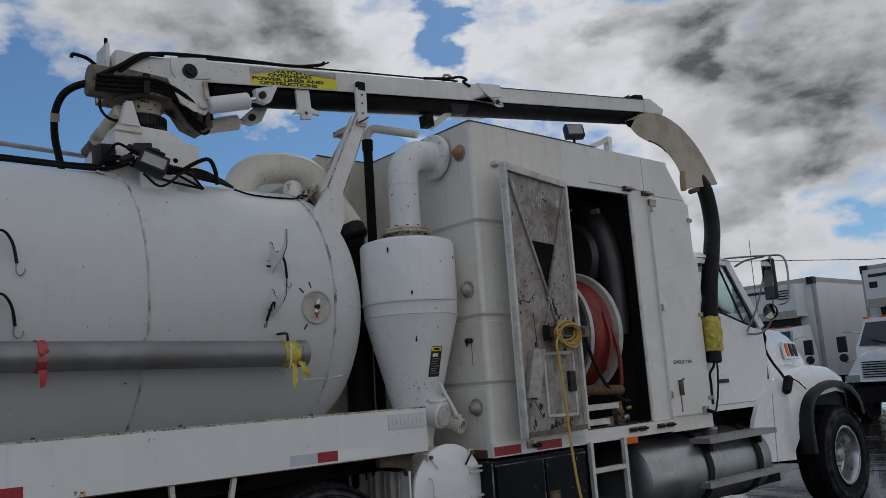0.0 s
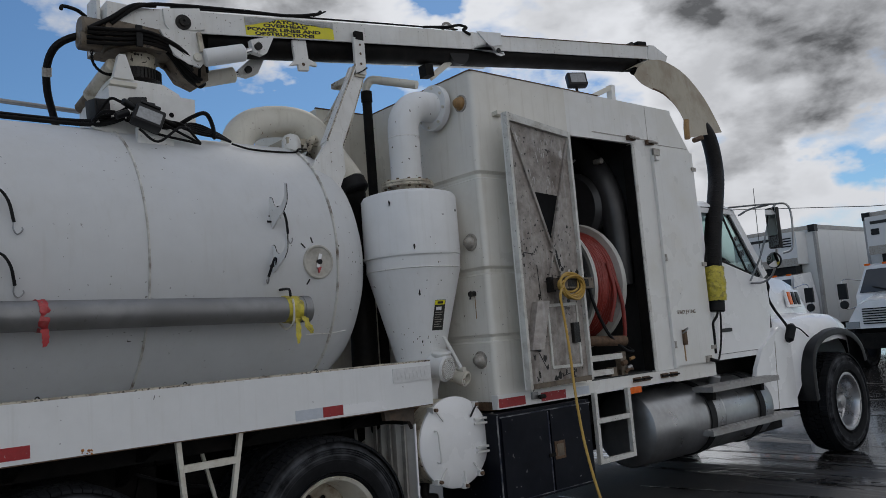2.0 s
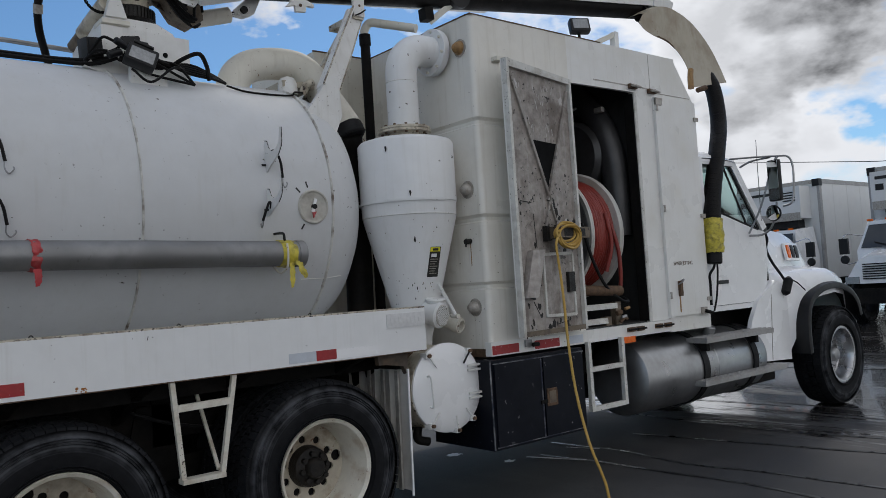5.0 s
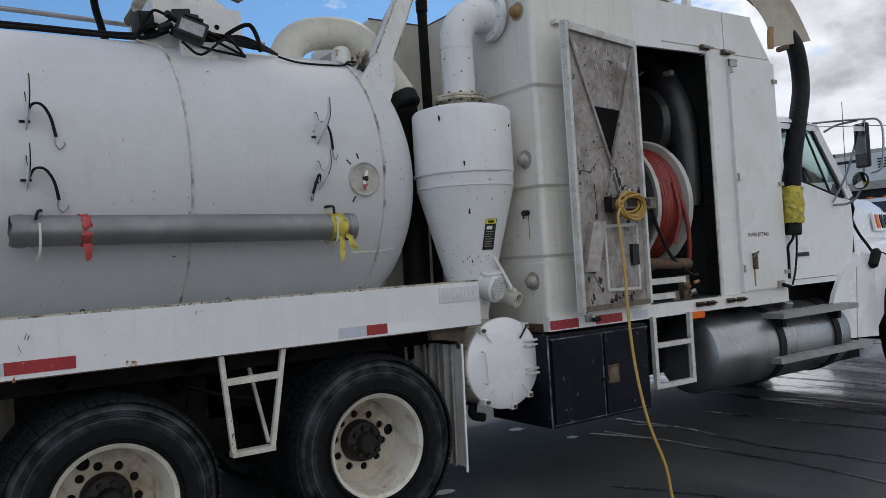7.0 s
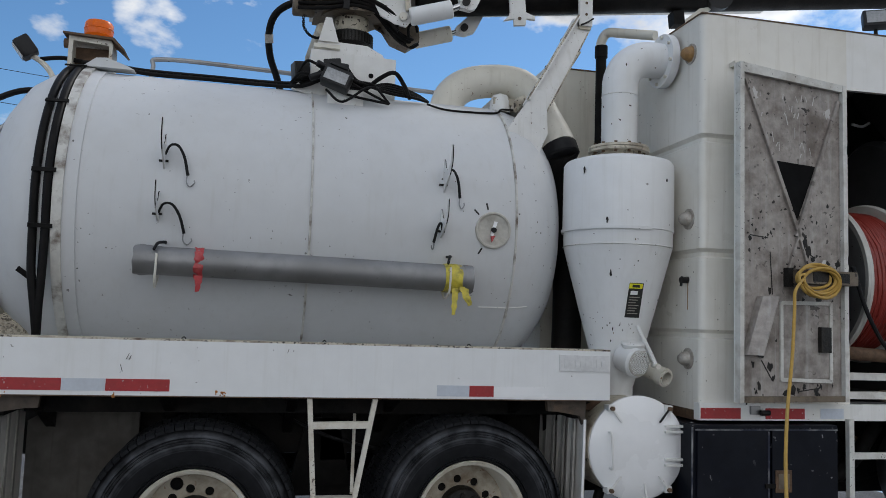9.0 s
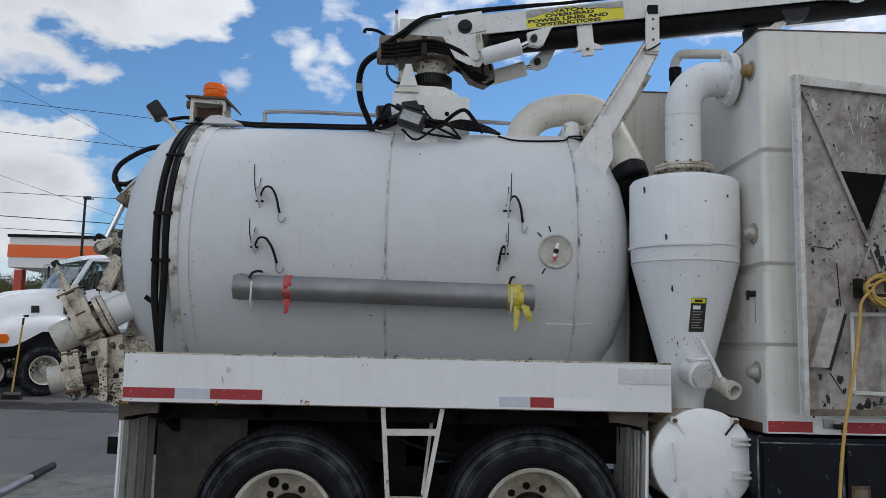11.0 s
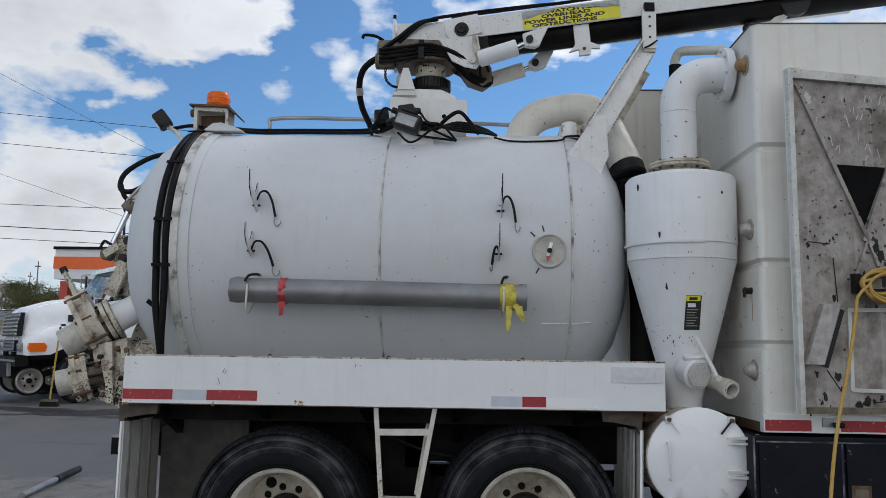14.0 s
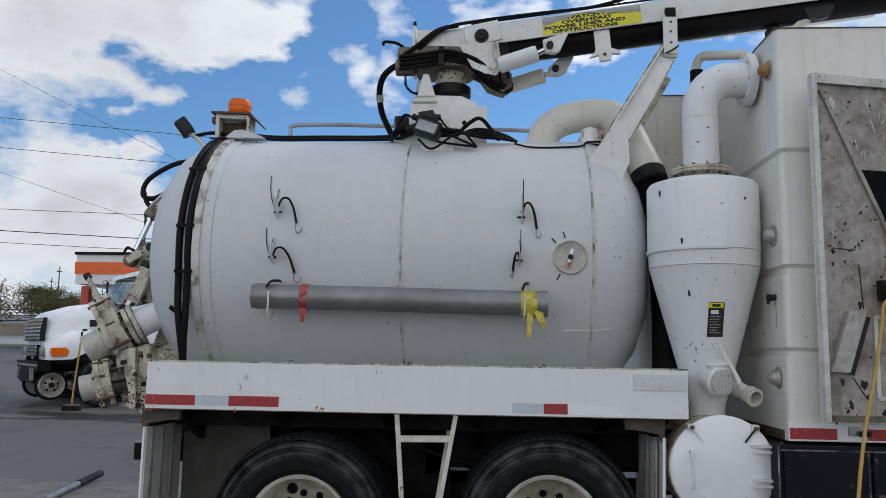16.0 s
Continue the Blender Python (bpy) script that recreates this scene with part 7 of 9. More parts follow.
part("flood_cowl", moved(box(-0.07, 0.05, -0.055, 0.03, 0.060, 0.078), pose(0.665, 0.565, 3.020, -12, 20, -10)), black_plastic, fld, bevel=0.01)
part("junction_box", moved(box(-0.05, 0.05, -0.06, 0.06, -0.065, 0.065), pose(0.455, 0.82, 3.115, 4, -7, 10)), black_plastic, tank, bevel=0.008)
part("junction_lid", moved(box(-0.04, 0.04, -0.072, -0.058, -0.055, 0.055), pose(0.455, 0.82, 3.115, 4, -7, 10)), black_rubber, tank, bevel=0.004)
for k, (x, z, tilt) in enumerate(((0.585, 3.125, 18), (0.545, 3.06, -25), (0.70, 3.135, 8))):
    part("cable_plug", moved(cyl((-0.045, 0, 0), (0.045, 0, 0), 0.022, n=12, edge=0.006), pose(x, 0.66, z, 0, tilt, 20 - 14 * k)), black_plastic, tank)
    part("lamp_cable", tube([(x - 0.04, 0.66, z + 0.01), (x - 0.10, 0.68, z + 0.03 - 0.02 * k), (x - 0.15, 0.73, z - 0.04), (0.42, 0.76, 3.05)], 0.009, 8), hose_black, tank)
    part("lamp_cable", tube([(x + 0.04, 0.66, z - 0.01), (x + 0.10, 0.63, z - 0.05 - 0.02 * k), (x + 0.20, 0.60, z - 0.12), (1.0, 0.58, 2.90)], 0.008, 8), hose_black, tank)
part("cable_block", moved(box(-0.055, 0.055, -0.035, 0.035, -0.028, 0.028), pose(0.645, 0.68, 3.150, 0, -6, -8)), black_plastic, tank, bevel=0.01)
part("lamp_bracket", box(0.62, 0.84, 0.62, 0.66, 2.78, 2.98), white_worn, tank, bevel=0.004)
part("lift_shoe", prism([(0.40, 3.0), (0.62, 2.93), (0.60, 3.07), (0.54, 3.085), (0.46, 3.06)], "y", 0.78, 0.82), white_worn, tank, bevel=0.005)
# two hoses bound round the rear door
for x0, side in ((-0.905, 1.0), (-0.842, -0.3)):
    pts = [(x0 + 0.05 * side, 0.30, 1.40), (x0 + 0.035 * side, 0.275, 1.55), (x0 + 0.01 * side, 0.262, 1.75)]
    pts += [on_tank(x0, a, 0.018 - (0.012 if x0 < -0.87 else 0.0)) for a in (-12, 6, 24, 42, 58, 70, 79)]
    part("door_hose", tube(pts, 0.0225, 12), hose_black, tank, "black hydraulic hose bound round the tank door")
for a in (-10, 8, 35, 64):
    part("hose_clip", bar(on_tank(-0.92, a, 0.042), on_tank(-0.80, a, 0.046), 0.022, 0.008, up=(0, -math.cos(radians(a)), math.sin(radians(a)))), dark_steel, tank)
part("door_scrape", bar(on_tank(-0.99, -26, -0.022), on_tank(-0.92, -29, -0.002), 0.03, 0.006, up=(0, -1, -0.4)), dark_steel, tank)
# beacon and small work lamp on the crown
bc = part("beacon_stand", prism([(-0.955, 3.04), (-0.93, 3.04), (-0.93, 3.215), (-0.72, 3.20), (-0.72, 3.04), (-0.70, 3.04), (-0.70, 3.21), (-0.71, 3.232), (-0.955, 3.245)], "y", 0.93, 1.09), step_cream, truck, "rusty stand with an orange beacon", bevel=0.003)
part("stand_plate", prism([(-0.985, 3.246), (-0.70, 3.232), (-0.63, 3.17), (-0.625, 3.178), (-0.69, 3.246), (-0.985, 3.258)], "y", 0.90, 1.11), rusty, bc)
part("stand_web", box(-0.93, -0.72, 1.02, 1.04, 3.06, 3.20), rusty, bc)
part("beacon", lathe([(3.245, 0.0), (3.245, 0.082), (3.262, 0.088), (3.265, 0.083), (3.285, 0.086), (3.338, 0.084), (3.352, 0.074), (3.356, 0.0)], (-0.800, 1.0, 0.012), (0, 0, 1), 32), amber, bc, "orange plastic beacon")
part("beacon_rib", lathe([(3.298, 0.084), (3.302, 0.0885), (3.306, 0.084)], (-0.800, 1.0, 0.012), (0, 0, 1), 32), amber, bc)
part("stand_bolt", cyl((-0.985, 0.96, 3.20), (-0.955, 0.96, 3.20), 0.03, n=10), rusty, bc)
part("ring_crest", prism([(-0.83, 3.02), (-0.76, 3.075), (-0.70, 3.08), (-0.58, 3.04), (-0.54, 3.02)], "y", 0.78, 0.88), barrel_white, tank, bevel=0.02)
wl_ = part("work_lamp", moved(box(-0.05, 0.05, -0.06, 0.06, -0.065, 0.065), pose(-1.205, 0.97, 3.150, 0, -38, 12)), black_plastic, truck, "small black work lamp", bevel=0.02)
part("work_lamp_lens", moved(box(-0.056, -0.049, -0.045, 0.045, -0.05, 0.05), pose(-1.205, 0.97, 3.150, 0, -38, 12)), lamp_lens, wl_)
part("lamp_arm", tube([(-1.18, 0.98, 3.11), (-1.11, 0.98, 3.07), (-1.05, 0.97, 3.0), (-1.03, 0.97, 2.93)], 0.017, 8), cream, wl_)
part("lamp_lead", tube([(-1.12, 0.98, 3.09), (-1.0, 0.98, 3.11), (-0.9, 0.98, 3.10), (-0.8, 0.97, 3.09)], 0.014, 8), hose_black, wl_)
# handrail along the crown
part("hand_rail", tube([(-0.55, 1.5, 2.98), (-0.535, 1.5, 3.25), (-0.47, 1.5, 3.32), (0.2, 1.5, 3.315), (1.5, 1.5, 3.27)], 0.016, 10), galv, truck)

# rear door ram and valves
rm = part("door_ram", cyl((-0.98, 0.78, 2.83), (-1.29, 0.70, 2.44), 0.05, n=20, edge=0.008), cream_dirty, truck, "grimy cream hydraulic ram of the rear door")
part("ram_rod", cyl((-1.29, 0.70, 2.44), (-1.405, 0.68, 2.14), 0.02, n=12), chrome, rm)
part("ram_gland", cyl((-1.26, 0.71, 2.475), (-1.305, 0.70, 2.41), 0.062, n=16, edge=0.008), turret_brown, rm)
part("ram_pipe", tube([(-1.02, 0.74, 2.80), (-1.18, 0.68, 2.62), (-1.30, 0.66, 2.48)], 0.012, 8), galv, rm)
part("ram_hose", tube([(-0.95, 0.85, 2.86), (-1.16, 0.78, 2.83), (-1.34, 0.72, 2.70), (-1.37, 0.70, 2.58), (-1.28, 0.68, 2.55), (-1.16, 0.70, 2.62)], 0.018, 8), hose_black, rm)
part("ram_hose", tube([(-1.36, 0.69, 2.60), (-1.33, 0.68, 2.52), (-1.25, 0.67, 2.44), (-1.24, 0.67, 2.36)], 0.016, 8), hose_black, rm)
part("ram_clevis", lathe([(-0.045, 0.0), (-0.045, 0.036), (-0.035, 0.044), (0.035, 0.044), (0.045, 0.036), (0.045, 0.0)], (-1.415, 0.68, 2.105), (0, 1, 0), 20), turret_brown, rm)
part("clevis_fork", bar((-1.425, 0.64, 2.10), (-1.33, 0.64, 2.16), 0.05, 0.02, up=(0, 1, 0)), rust_valve, rm, bevel=0.006)
part("grease_pipe", tube([(-1.45, 0.63, 2.15), (-1.42, 0.62, 2.19), (-1.38, 0.63, 2.17)], 0.010, 6), hub_grease, rm)
part("hinge_plate", prism([(-1.41, 1.86), (-1.24, 1.80), (-1.20, 2.24), (-1.385, 2.245), (-1.40, 2.06), (-1.35, 2.02)], "y", 0.70, 0.74), rust_valve, truck, bevel=0.008)
part("hinge_plate", prism([(-1.40, 1.83), (-1.32, 1.80), (-1.23, 2.02), (-1.30, 2.06)], "y", 0.60, 0.64), rust_valve, truck, bevel=0.008)
for x, z in ((-1.31, 2.08), (-1.28, 2.20), (-1.42, 2.10), (-1.24, 2.0), (-1.37, 1.88), (-1.33, 1.85)):
    part("hinge_bolt", cyl((x, 0.66, z), (x, 0.72, z), 0.03, n=8), hub_grease, truck)


def gate_valve(base, axis, r, gate, down, up, half, out, spindle, rise):
    """A knife-gate valve: flange, clamped gate body with its bonnet, open outlet and spindle."""
    a, u, w = frame_of(axis)
    b = Vector(base)
    v = part("gate_valve", lathe([(-0.04, r), (0.0, r), (0.0, r * 1.45), (0.03, r * 1.48), (0.03, r), (-0.04, r)], b, a, 32), rust_valve, truck, "rusty cream knife-gate outlet valve")
    s = Vector(spindle).normalized()
    s = (s - a * s.dot(a)).normalized()
    t = a.cross(s)
    q = lambda al, ss, tt: b + a * al + s * ss + t * tt
    g0, g1 = gate
    outline = lambda e: ((-down + e, -half * 0.55), (-down * 0.4, -half + e), (up * 0.75, -half + e), (up - e, -half * 0.7), (up - e, half * 0.7), (up * 0.75, half - e), (-down * 0.4, half - e), (-down + e, half * 0.55))
    for e, x0, x1, name in ((0.0, g0, g0 + 0.03, "clamp_plate"), (0.016, g0 + 0.03, g1 - 0.034, "gate_body"), (0.0, g1 - 0.034, g1, "clamp_plate")):
        bm = bmesh.new()
        loft([[q(x0, ss, tt) for ss, tt in outline(e)], [q(x1, ss, tt) for ss, tt in outline(e)]], bm)
        part(name, bm, rust_valve, v, bevel=0.005)
    part("packing", cyl(q(0.03, 0, 0), q(g0, 0, 0), r * 1.12, n=24), turret_brown, v)
    for k in range(8):
        an = 2 * math.pi * k / 8
        c = b + (u * math.cos(an) + w * math.sin(an)) * r * 1.25
        part("valve_bolt", cyl(c - a * 0.02, c + a * (g0 + 0.02), 0.011, n=6), hub_grease, v)
    for ss in (-down * 0.7, 0.25 * up, 0.85 * up):
        for tt in (-half * 0.82, half * 0.82):
            part("plate_bolt", cyl(q(g0 - 0.012, ss, tt), q(g1 + 0.014, ss, tt), 0.012, n=6), rusty, v)
    part("outlet_collar", lathe([(g1, r), (g1, r * 1.2), (g1 + 0.02, r * 1.2), (g1 + 0.026, r)], b, a, 32), rust_valve, v)
    part("outlet_tube", tube([q(g1 - 0.01, 0, 0), q((g1 + out) / 2, 0, 0), q(out, 0, 0)], r, 28, wall=0.008), gauge_dull, v)
    gm = (g0 + g1) / 2
    part("spindle_yoke", bar(q(gm, up * 0.85, half * 0.3), q(gm, rise, half * 0.08), 0.022, 0.028), rust_valve, v, bevel=0.004)
    part("spindle_yoke", bar(q(gm, up * 0.85, -half * 0.3), q(gm, rise, -half * 0.08), 0.022, 0.028), rust_valve, v, bevel=0.004)
    part("spindle", cyl(q(gm, up * 0.7, 0), q(gm, rise + 0.02, 0), 0.012, n=10), hub_grease, v)
    part("spindle_nut", cyl(q(gm, rise - 0.01, 0), q(gm, rise + 0.03, 0), 0.026, n=8), hub_grease, v)
    return v


gate_valve((-1.345, 0.64, 1.645), (-0.80, -0.27, -0.48), 0.100, (0.055, 0.185), 0.13, 0.265, 0.135, 0.335, (-0.58, -0.05, 0.85), 0.45)
gate_valve((-1.325, 0.63, 1.300), (-0.92, -0.28, -0.24), 0.086, (0.125, 0.225), 0.155, 0.155, 0.12, 0.33, (-0.12, 0.1, 0.97), 0.16)
part("neck_flange", lathe([(-0.035, 0.098), (-0.035, 0.150), (-0.008, 0.152), (-0.008, 0.098)], (-1.345, 0.64, 1.645), (-0.80, -0.27, -0.48), 32, closed=True), rust_valve, truck)
part("outlet_neck", cyl((-1.00, 0.80, 1.86), (-1.34, 0.64, 1.648), 0.098, n=28), white_tank, truck)
part("outlet_neck", cyl((-1.05, 0.80, 1.46), (-1.36, 0.63, 1.34), 0.10, n=24), rust_valve, truck)
part("door_skirt", prism([(-1.30, 1.42), (-1.0, 1.40), (-1.0, 1.92), (-1.14, 1.76), (-1.25, 1.60)], "y", 0.80, 0.84), cream_dirty, truck, bevel=0.01)
lug = part("valve_carrier", prism([(-1.43, 1.47), (-1.20, 1.53), (-1.10, 1.36), (-1.09, 1.12), (-1.20, 1.06), (-1.36, 1.12)], "y", 0.56, 0.62), rust_valve, truck, "flaking cream carrier plate of the lower valve", bevel=0.012)
for k, (x, z) in enumerate(((-1.36, 1.40), (-1.24, 1.46), (-1.16, 1.34), (-1.15, 1.20), (-1.24, 1.12), (-1.33, 1.20))):
    part("carrier_bolt", cyl((x, 0.53, z), (x, 0.57, z), 0.019, n=6), rusty if k % 2 else hub_grease, lug)
part("carrier_rib", bar((-1.30, 0.53, 1.50), (-1.27, 0.53, 1.10), 0.03, 0.05), rust_valve, lug, bevel=0.004)
part("carrier_rib", bar((-1.20, 0.53, 1.50), (-1.13, 0.53, 1.12), 0.025, 0.045), rust_valve, lug, bevel=0.004)
for k in range(9):
    ang = 0.7 * k
    x, z = -1.27 + 0.10 * math.cos(ang * 1.7), 1.30 + 0.15 * math.sin(ang * 2.3)
    part("rust_lump", moved(cyl((-0.014, 0, 0), (0.016, 0, 0), 0.020, 0.012, 7, edge=0.004), pose(x, 0.525, z, 20 * k, 35 * k, 50 * k)), rusty if k % 3 else hub_grease, lug)



# ---- cab ----
def mirrored(pts):
    return pts + [(x, 2 * YC - y, z) for x, y, z in pts[::-1]]


def nose_of(owner, hood):
    gr = part("grille", box(8.46, 8.51, 0.62, 2 * YC - 0.62, 0.98, 1.50), black_plastic, hood, bevel=0.02)
    for k in range(7):
        part("grille_bar", box(8.50, 8.53, 0.66, 2 * YC - 0.66, 1.02 + k * 0.066, 1.052 + k * 0.066), chrome, gr)
    part("front_bumper", box(8.40, 8.58, 0.0, 2 * YC, 0.45, 0.78), dark_steel, owner, bevel=0.03)
    for y in (0.16, 2 * YC - 0.46):
        part("headlamp", box(8.36, 8.44, y, y + 0.30, 0.86, 1.04), lamp_lens, hood, bevel=0.02)


# hood sections from the cowl to the nose: station, then fender and hood outline
LONG_HOOD = ((6.70, 0.035, 1.20, 1.30, 0.060, 1.52, 0.13, 1.78, 0.22, 1.94, 0.6, 2.01),
             (7.00, 0.000, 0.62, 1.28, 0.120, 1.46, 0.24, 1.76, 0.33, 1.955, 0.7, 2.04),
             (7.20, -0.05, 0.90, 1.32, 0.160, 1.49, 0.28, 1.76, 0.37, 1.95, 0.7, 2.02),
             (7.45, -0.10, 1.18, 1.40, 0.180, 1.515, 0.30, 1.75, 0.40, 1.95, 0.75, 2.03),
             (7.86, -0.12, 1.22, 1.41, 0.160, 1.515, 0.34, 1.72, 0.44, 1.915, 0.8, 1.99),
             (8.15, -0.08, 1.18, 1.35, 0.180, 1.465, 0.38, 1.65, 0.48, 1.84, 0.8, 1.92),
             (8.36, 0.00, 0.98, 1.25, 0.220, 1.36, 0.41, 1.52, 0.50, 1.72, 0.8, 1.80),
             (8.48, 0.10, 0.80, 1.10, 0.300, 1.20, 0.46, 1.36, 0.56, 1.52, 0.85, 1.57))
SET_BACK_HOOD = ((6.87, 0.035, 1.16, 1.30, 0.060, 1.52, 0.13, 1.78, 0.22, 1.94, 0.6, 2.01),
                 (7.00, -0.03, 1.05, 1.30, 0.100, 1.47, 0.22, 1.77, 0.31, 1.955, 0.7, 2.03),
                 (7.20, -0.10, 1.13, 1.34, 0.150, 1.48, 0.27, 1.76, 0.36, 1.94, 0.7, 2.02),
                 (7.50, -0.11, 1.13, 1.34, 0.160, 1.47, 0.30, 1.74, 0.40, 1.92, 0.75, 2.00),
                 (7.80, -0.10, 0.96, 1.28, 0.170, 1.45, 0.33, 1.71, 0.43, 1.88, 0.8, 1.965),
                 (8.00, -0.08, 0.86, 1.23, 0.180, 1.42, 0.36, 1.67, 0.46, 1.82, 0.8, 1.905),
                 (8.28, -0.03, 0.85, 1.17, 0.200, 1.29, 0.39, 1.55, 0.49, 1.735, 0.8, 1.825),
                 (8.40, 0.05, 0.85, 1.11, 0.260, 1.23, 0.44, 1.46, 0.53, 1.665, 0.82, 1.75),
                 (8.46, 0.12, 0.86, 1.07, 0.320, 1.19, 0.47, 1.41, 0.55, 1.61, 0.85, 1.685))


def cab_of(owner, st_, ours):
    """The conventional cab with its hood, under owner, where the vacuum truck stands."""
    cabin = part("cab", box(5.62, 5.68, 0.06, 2.24, 1.15, 2.60), white_clean, owner, "white conventional truck cab", bevel=0.02)
    for near in (True, False):
        my = (lambda y: y) if near else (lambda y: 2 * YC - y)
        lo, hi = sorted((my(0.03), my(0.09)))
        door = part("cab_door", prism([(5.70, 1.205), (6.56, 1.205), (6.70, 1.36), (6.76, 1.60), (6.74, 1.90), (6.56, 1.925), (5.96, 2.07), (5.70, 2.10)], "y", lo, hi), white_clean, cabin, "white cab door", bevel=0.012)
        part("cab_sill", prism([(5.62, 1.15), (6.62, 1.15), (6.62, 1.20), (5.62, 1.20)], "y", lo + (0.01 if near else 0), hi), white_clean, cabin)
        part("rear_corner", prism([(5.62, 1.20), (5.695, 1.20), (5.695, 2.62), (5.62, 2.60)], "y", lo, hi), white_clean, cabin, bevel=0.01)
        part("belt_trim", bar((5.70, my(0.034), 2.10), (5.97, my(0.034), 2.085), 0.012, 0.014), black_rubber, door)
        part("belt_trim", bar((5.97, my(0.034), 2.085), (6.60, my(0.034), 1.925), 0.012, 0.014), black_rubber, door)
        part("door_frame", bar((5.70, my(0.055), 2.10), (5.72, my(0.105), 2.575), 0.035, 0.05), white_clean, door)
        part("pillar", bar((6.78, my(0.075), 1.93), (6.36, my(0.145), 2.625), 0.06, 0.075), white_clean, cabin, bevel=0.01)
        part("window_seal", bar((6.66, my(0.050), 1.93), (6.31, my(0.120), 2.56), 0.013, 0.02), black_rubber, door)
        part("vent_bar", bar((6.44, my(0.050), 1.965), (6.20, my(0.118), 2.555), 0.012, 0.016), black_rubber, door)
        part("header", bar((5.70, my(0.115), 2.59), (6.36, my(0.13), 2.59), 0.05, 0.05), white_clean, cabin)
        pane = bmesh.new()
        q = [pane.verts.new(p) for p in ((5.72, my(0.062), 2.09), (6.66, my(0.062), 1.93), (6.32, my(0.122), 2.565), (5.73, my(0.122), 2.575))]
        pane.faces.new(q if near else q[::-1])
        g = part("side_glass", pane, glass, door)
        g.visible_shadow = False
        part("door_handle", box(5.80, 5.98, min(my(0.02), my(0.034)), max(my(0.02), my(0.034)), 1.405, 1.44), black_plastic, door, bevel=0.006)
    roof = part("cab_roof", loft([mirrored([(x, y0, z0), (x, y0 + 0.02, z0 + 0.03), (x, 0.25, z1), (x, 0.7, z1 + 0.015)]) for x, y0, z0, z1 in
                                  ((5.60, 0.12, 2.60, 2.68), (5.70, 0.09, 2.62, 2.705), (6.1, 0.085, 2.63, 2.72), (6.40, 0.10, 2.61, 2.69), (6.54, 0.16, 2.575, 2.64))]), white_clean, cabin)
    ws = bmesh.new()
    q = [ws.verts.new(p) for p in ((6.86, 0.16, 1.96), (6.86, 2 * YC - 0.16, 1.96), (6.42, 2 * YC - 0.2, 2.60), (6.42, 0.2, 2.60))]
    ws.faces.new(q)
    wsg = part("windshield", ws, glass, cabin)
    wsg.visible_shadow = False
    part("cowl", box(6.72, 6.92, 0.10, 2 * YC - 0.10, 1.86, 1.955), black_plastic, cabin, bevel=0.02)
    part("dashboard", box(6.35, 6.78, 0.12, 2 * YC - 0.12, 1.55, 1.93), black_plastic, cabin, bevel=0.03)
    part("steering_wheel", lathe([(0, 0.215), (0.012, 0.23), (0.024, 0.215), (0.012, 0.2)], (6.22, 0.6, 1.98), (0.75, 0, -0.5), 32, closed=True), black_plastic, cabin)
    for y in (0.35, 1.45):
        st = part("cab_seat", box(5.85, 6.30, y, y + 0.5, 1.55, 1.70), grey_liner, cabin, bevel=0.04)
        part("seat_back", bar((5.90, y + 0.25, 1.68), (5.78, y + 0.25, 2.38), 0.48, 0.12, up=(1, 0, 0)), grey_liner, st, bevel=0.04)
    part("cab_floor", box(5.66, 6.9, 0.09, 2 * YC - 0.09, 1.16, 1.22), grey_liner, cabin)
    part("fire_wall", box(6.80, 6.86, 0.09, 2 * YC - 0.09, 1.16, 1.9), grey_liner, cabin)
    part("roof_lamp_bar", box(5.75, 5.95, 0.5, 0.75, 2.68, 2.74), black_plastic, cabin, bevel=0.012)
    # hood and fenders as one skin
    ring = lambda s: mirrored([(s[0], s[1] + 0.01, s[2]), (s[0], s[1], (s[2] + s[3]) / 2), (s[0], s[1] + 0.015, s[3]), (s[0], s[1] + 0.085, (s[3] + 2 * s[5]) / 3), (s[0], s[4], s[5]), (s[0], s[6] - 0.02, s[5] + 0.02), (s[0], s[6], s[7]), (s[0], s[8], s[9]), (s[0], s[10], s[11])])
    bm = bmesh.new()
    rings = [[bm.verts.new(p) for p in ring(s)] for s in st_]
    n = len(rings[0])
    for a, b in zip(rings, rings[1:]):
        for k in range(n - 1):
            bm.faces.new((a[k], b[k], b[k + 1], a[k + 1]))
    bm.faces.new(rings[-1])
    bmesh.ops.subdivide_edges(bm, edges=bm.edges[:], cuts=1, smooth=0.6, use_grid_fill=True)
    hood = part("hood", bm, white_clean, owner, "long white sloping hood with fenders")
    for my in ((lambda y: y), (lambda y: 2 * YC - y)):
        # skirt behind the wheel
        lo, hi = sorted((my(-0.005), my(0.04)))
        if not ours:
            continue
        part("fender_skirt", prism([(6.20, 0.62), (7.02, 0.575), (7.02, 1.34), (6.80, 1.40), (6.62, 1.30), (6.44, 1.20), (6.30, 1.02), (6.22, 0.80)], "y", lo, hi), white_clean, hood, bevel=0.015)
        part("skirt_line", bar((6.63, my(-0.007), 0.60), (6.70, my(-0.007), 1.26), 0.006, 0.004, up=(0, 1, 0)), cap_grey, hood)
        # rubber flare round the arch
        fp = [(7.13, 0.62), (7.12, 0.80), (7.14, 1.0), (7.22, 1.16), (7.38, 1.265), (7.62, 1.325), (7.92, 1.325), (8.18, 1.255), (8.36, 1.12), (8.43, 0.95)]
        fl_ = smooth_path([Vector((x, 0, z)) for x, z in fp], 3)
        secs = []
        for i, p in enumerate(fl_):
            d = (fl_[min(i + 1, len(fl_) - 1)] - fl_[max(i - 1, 0)]).normalized()
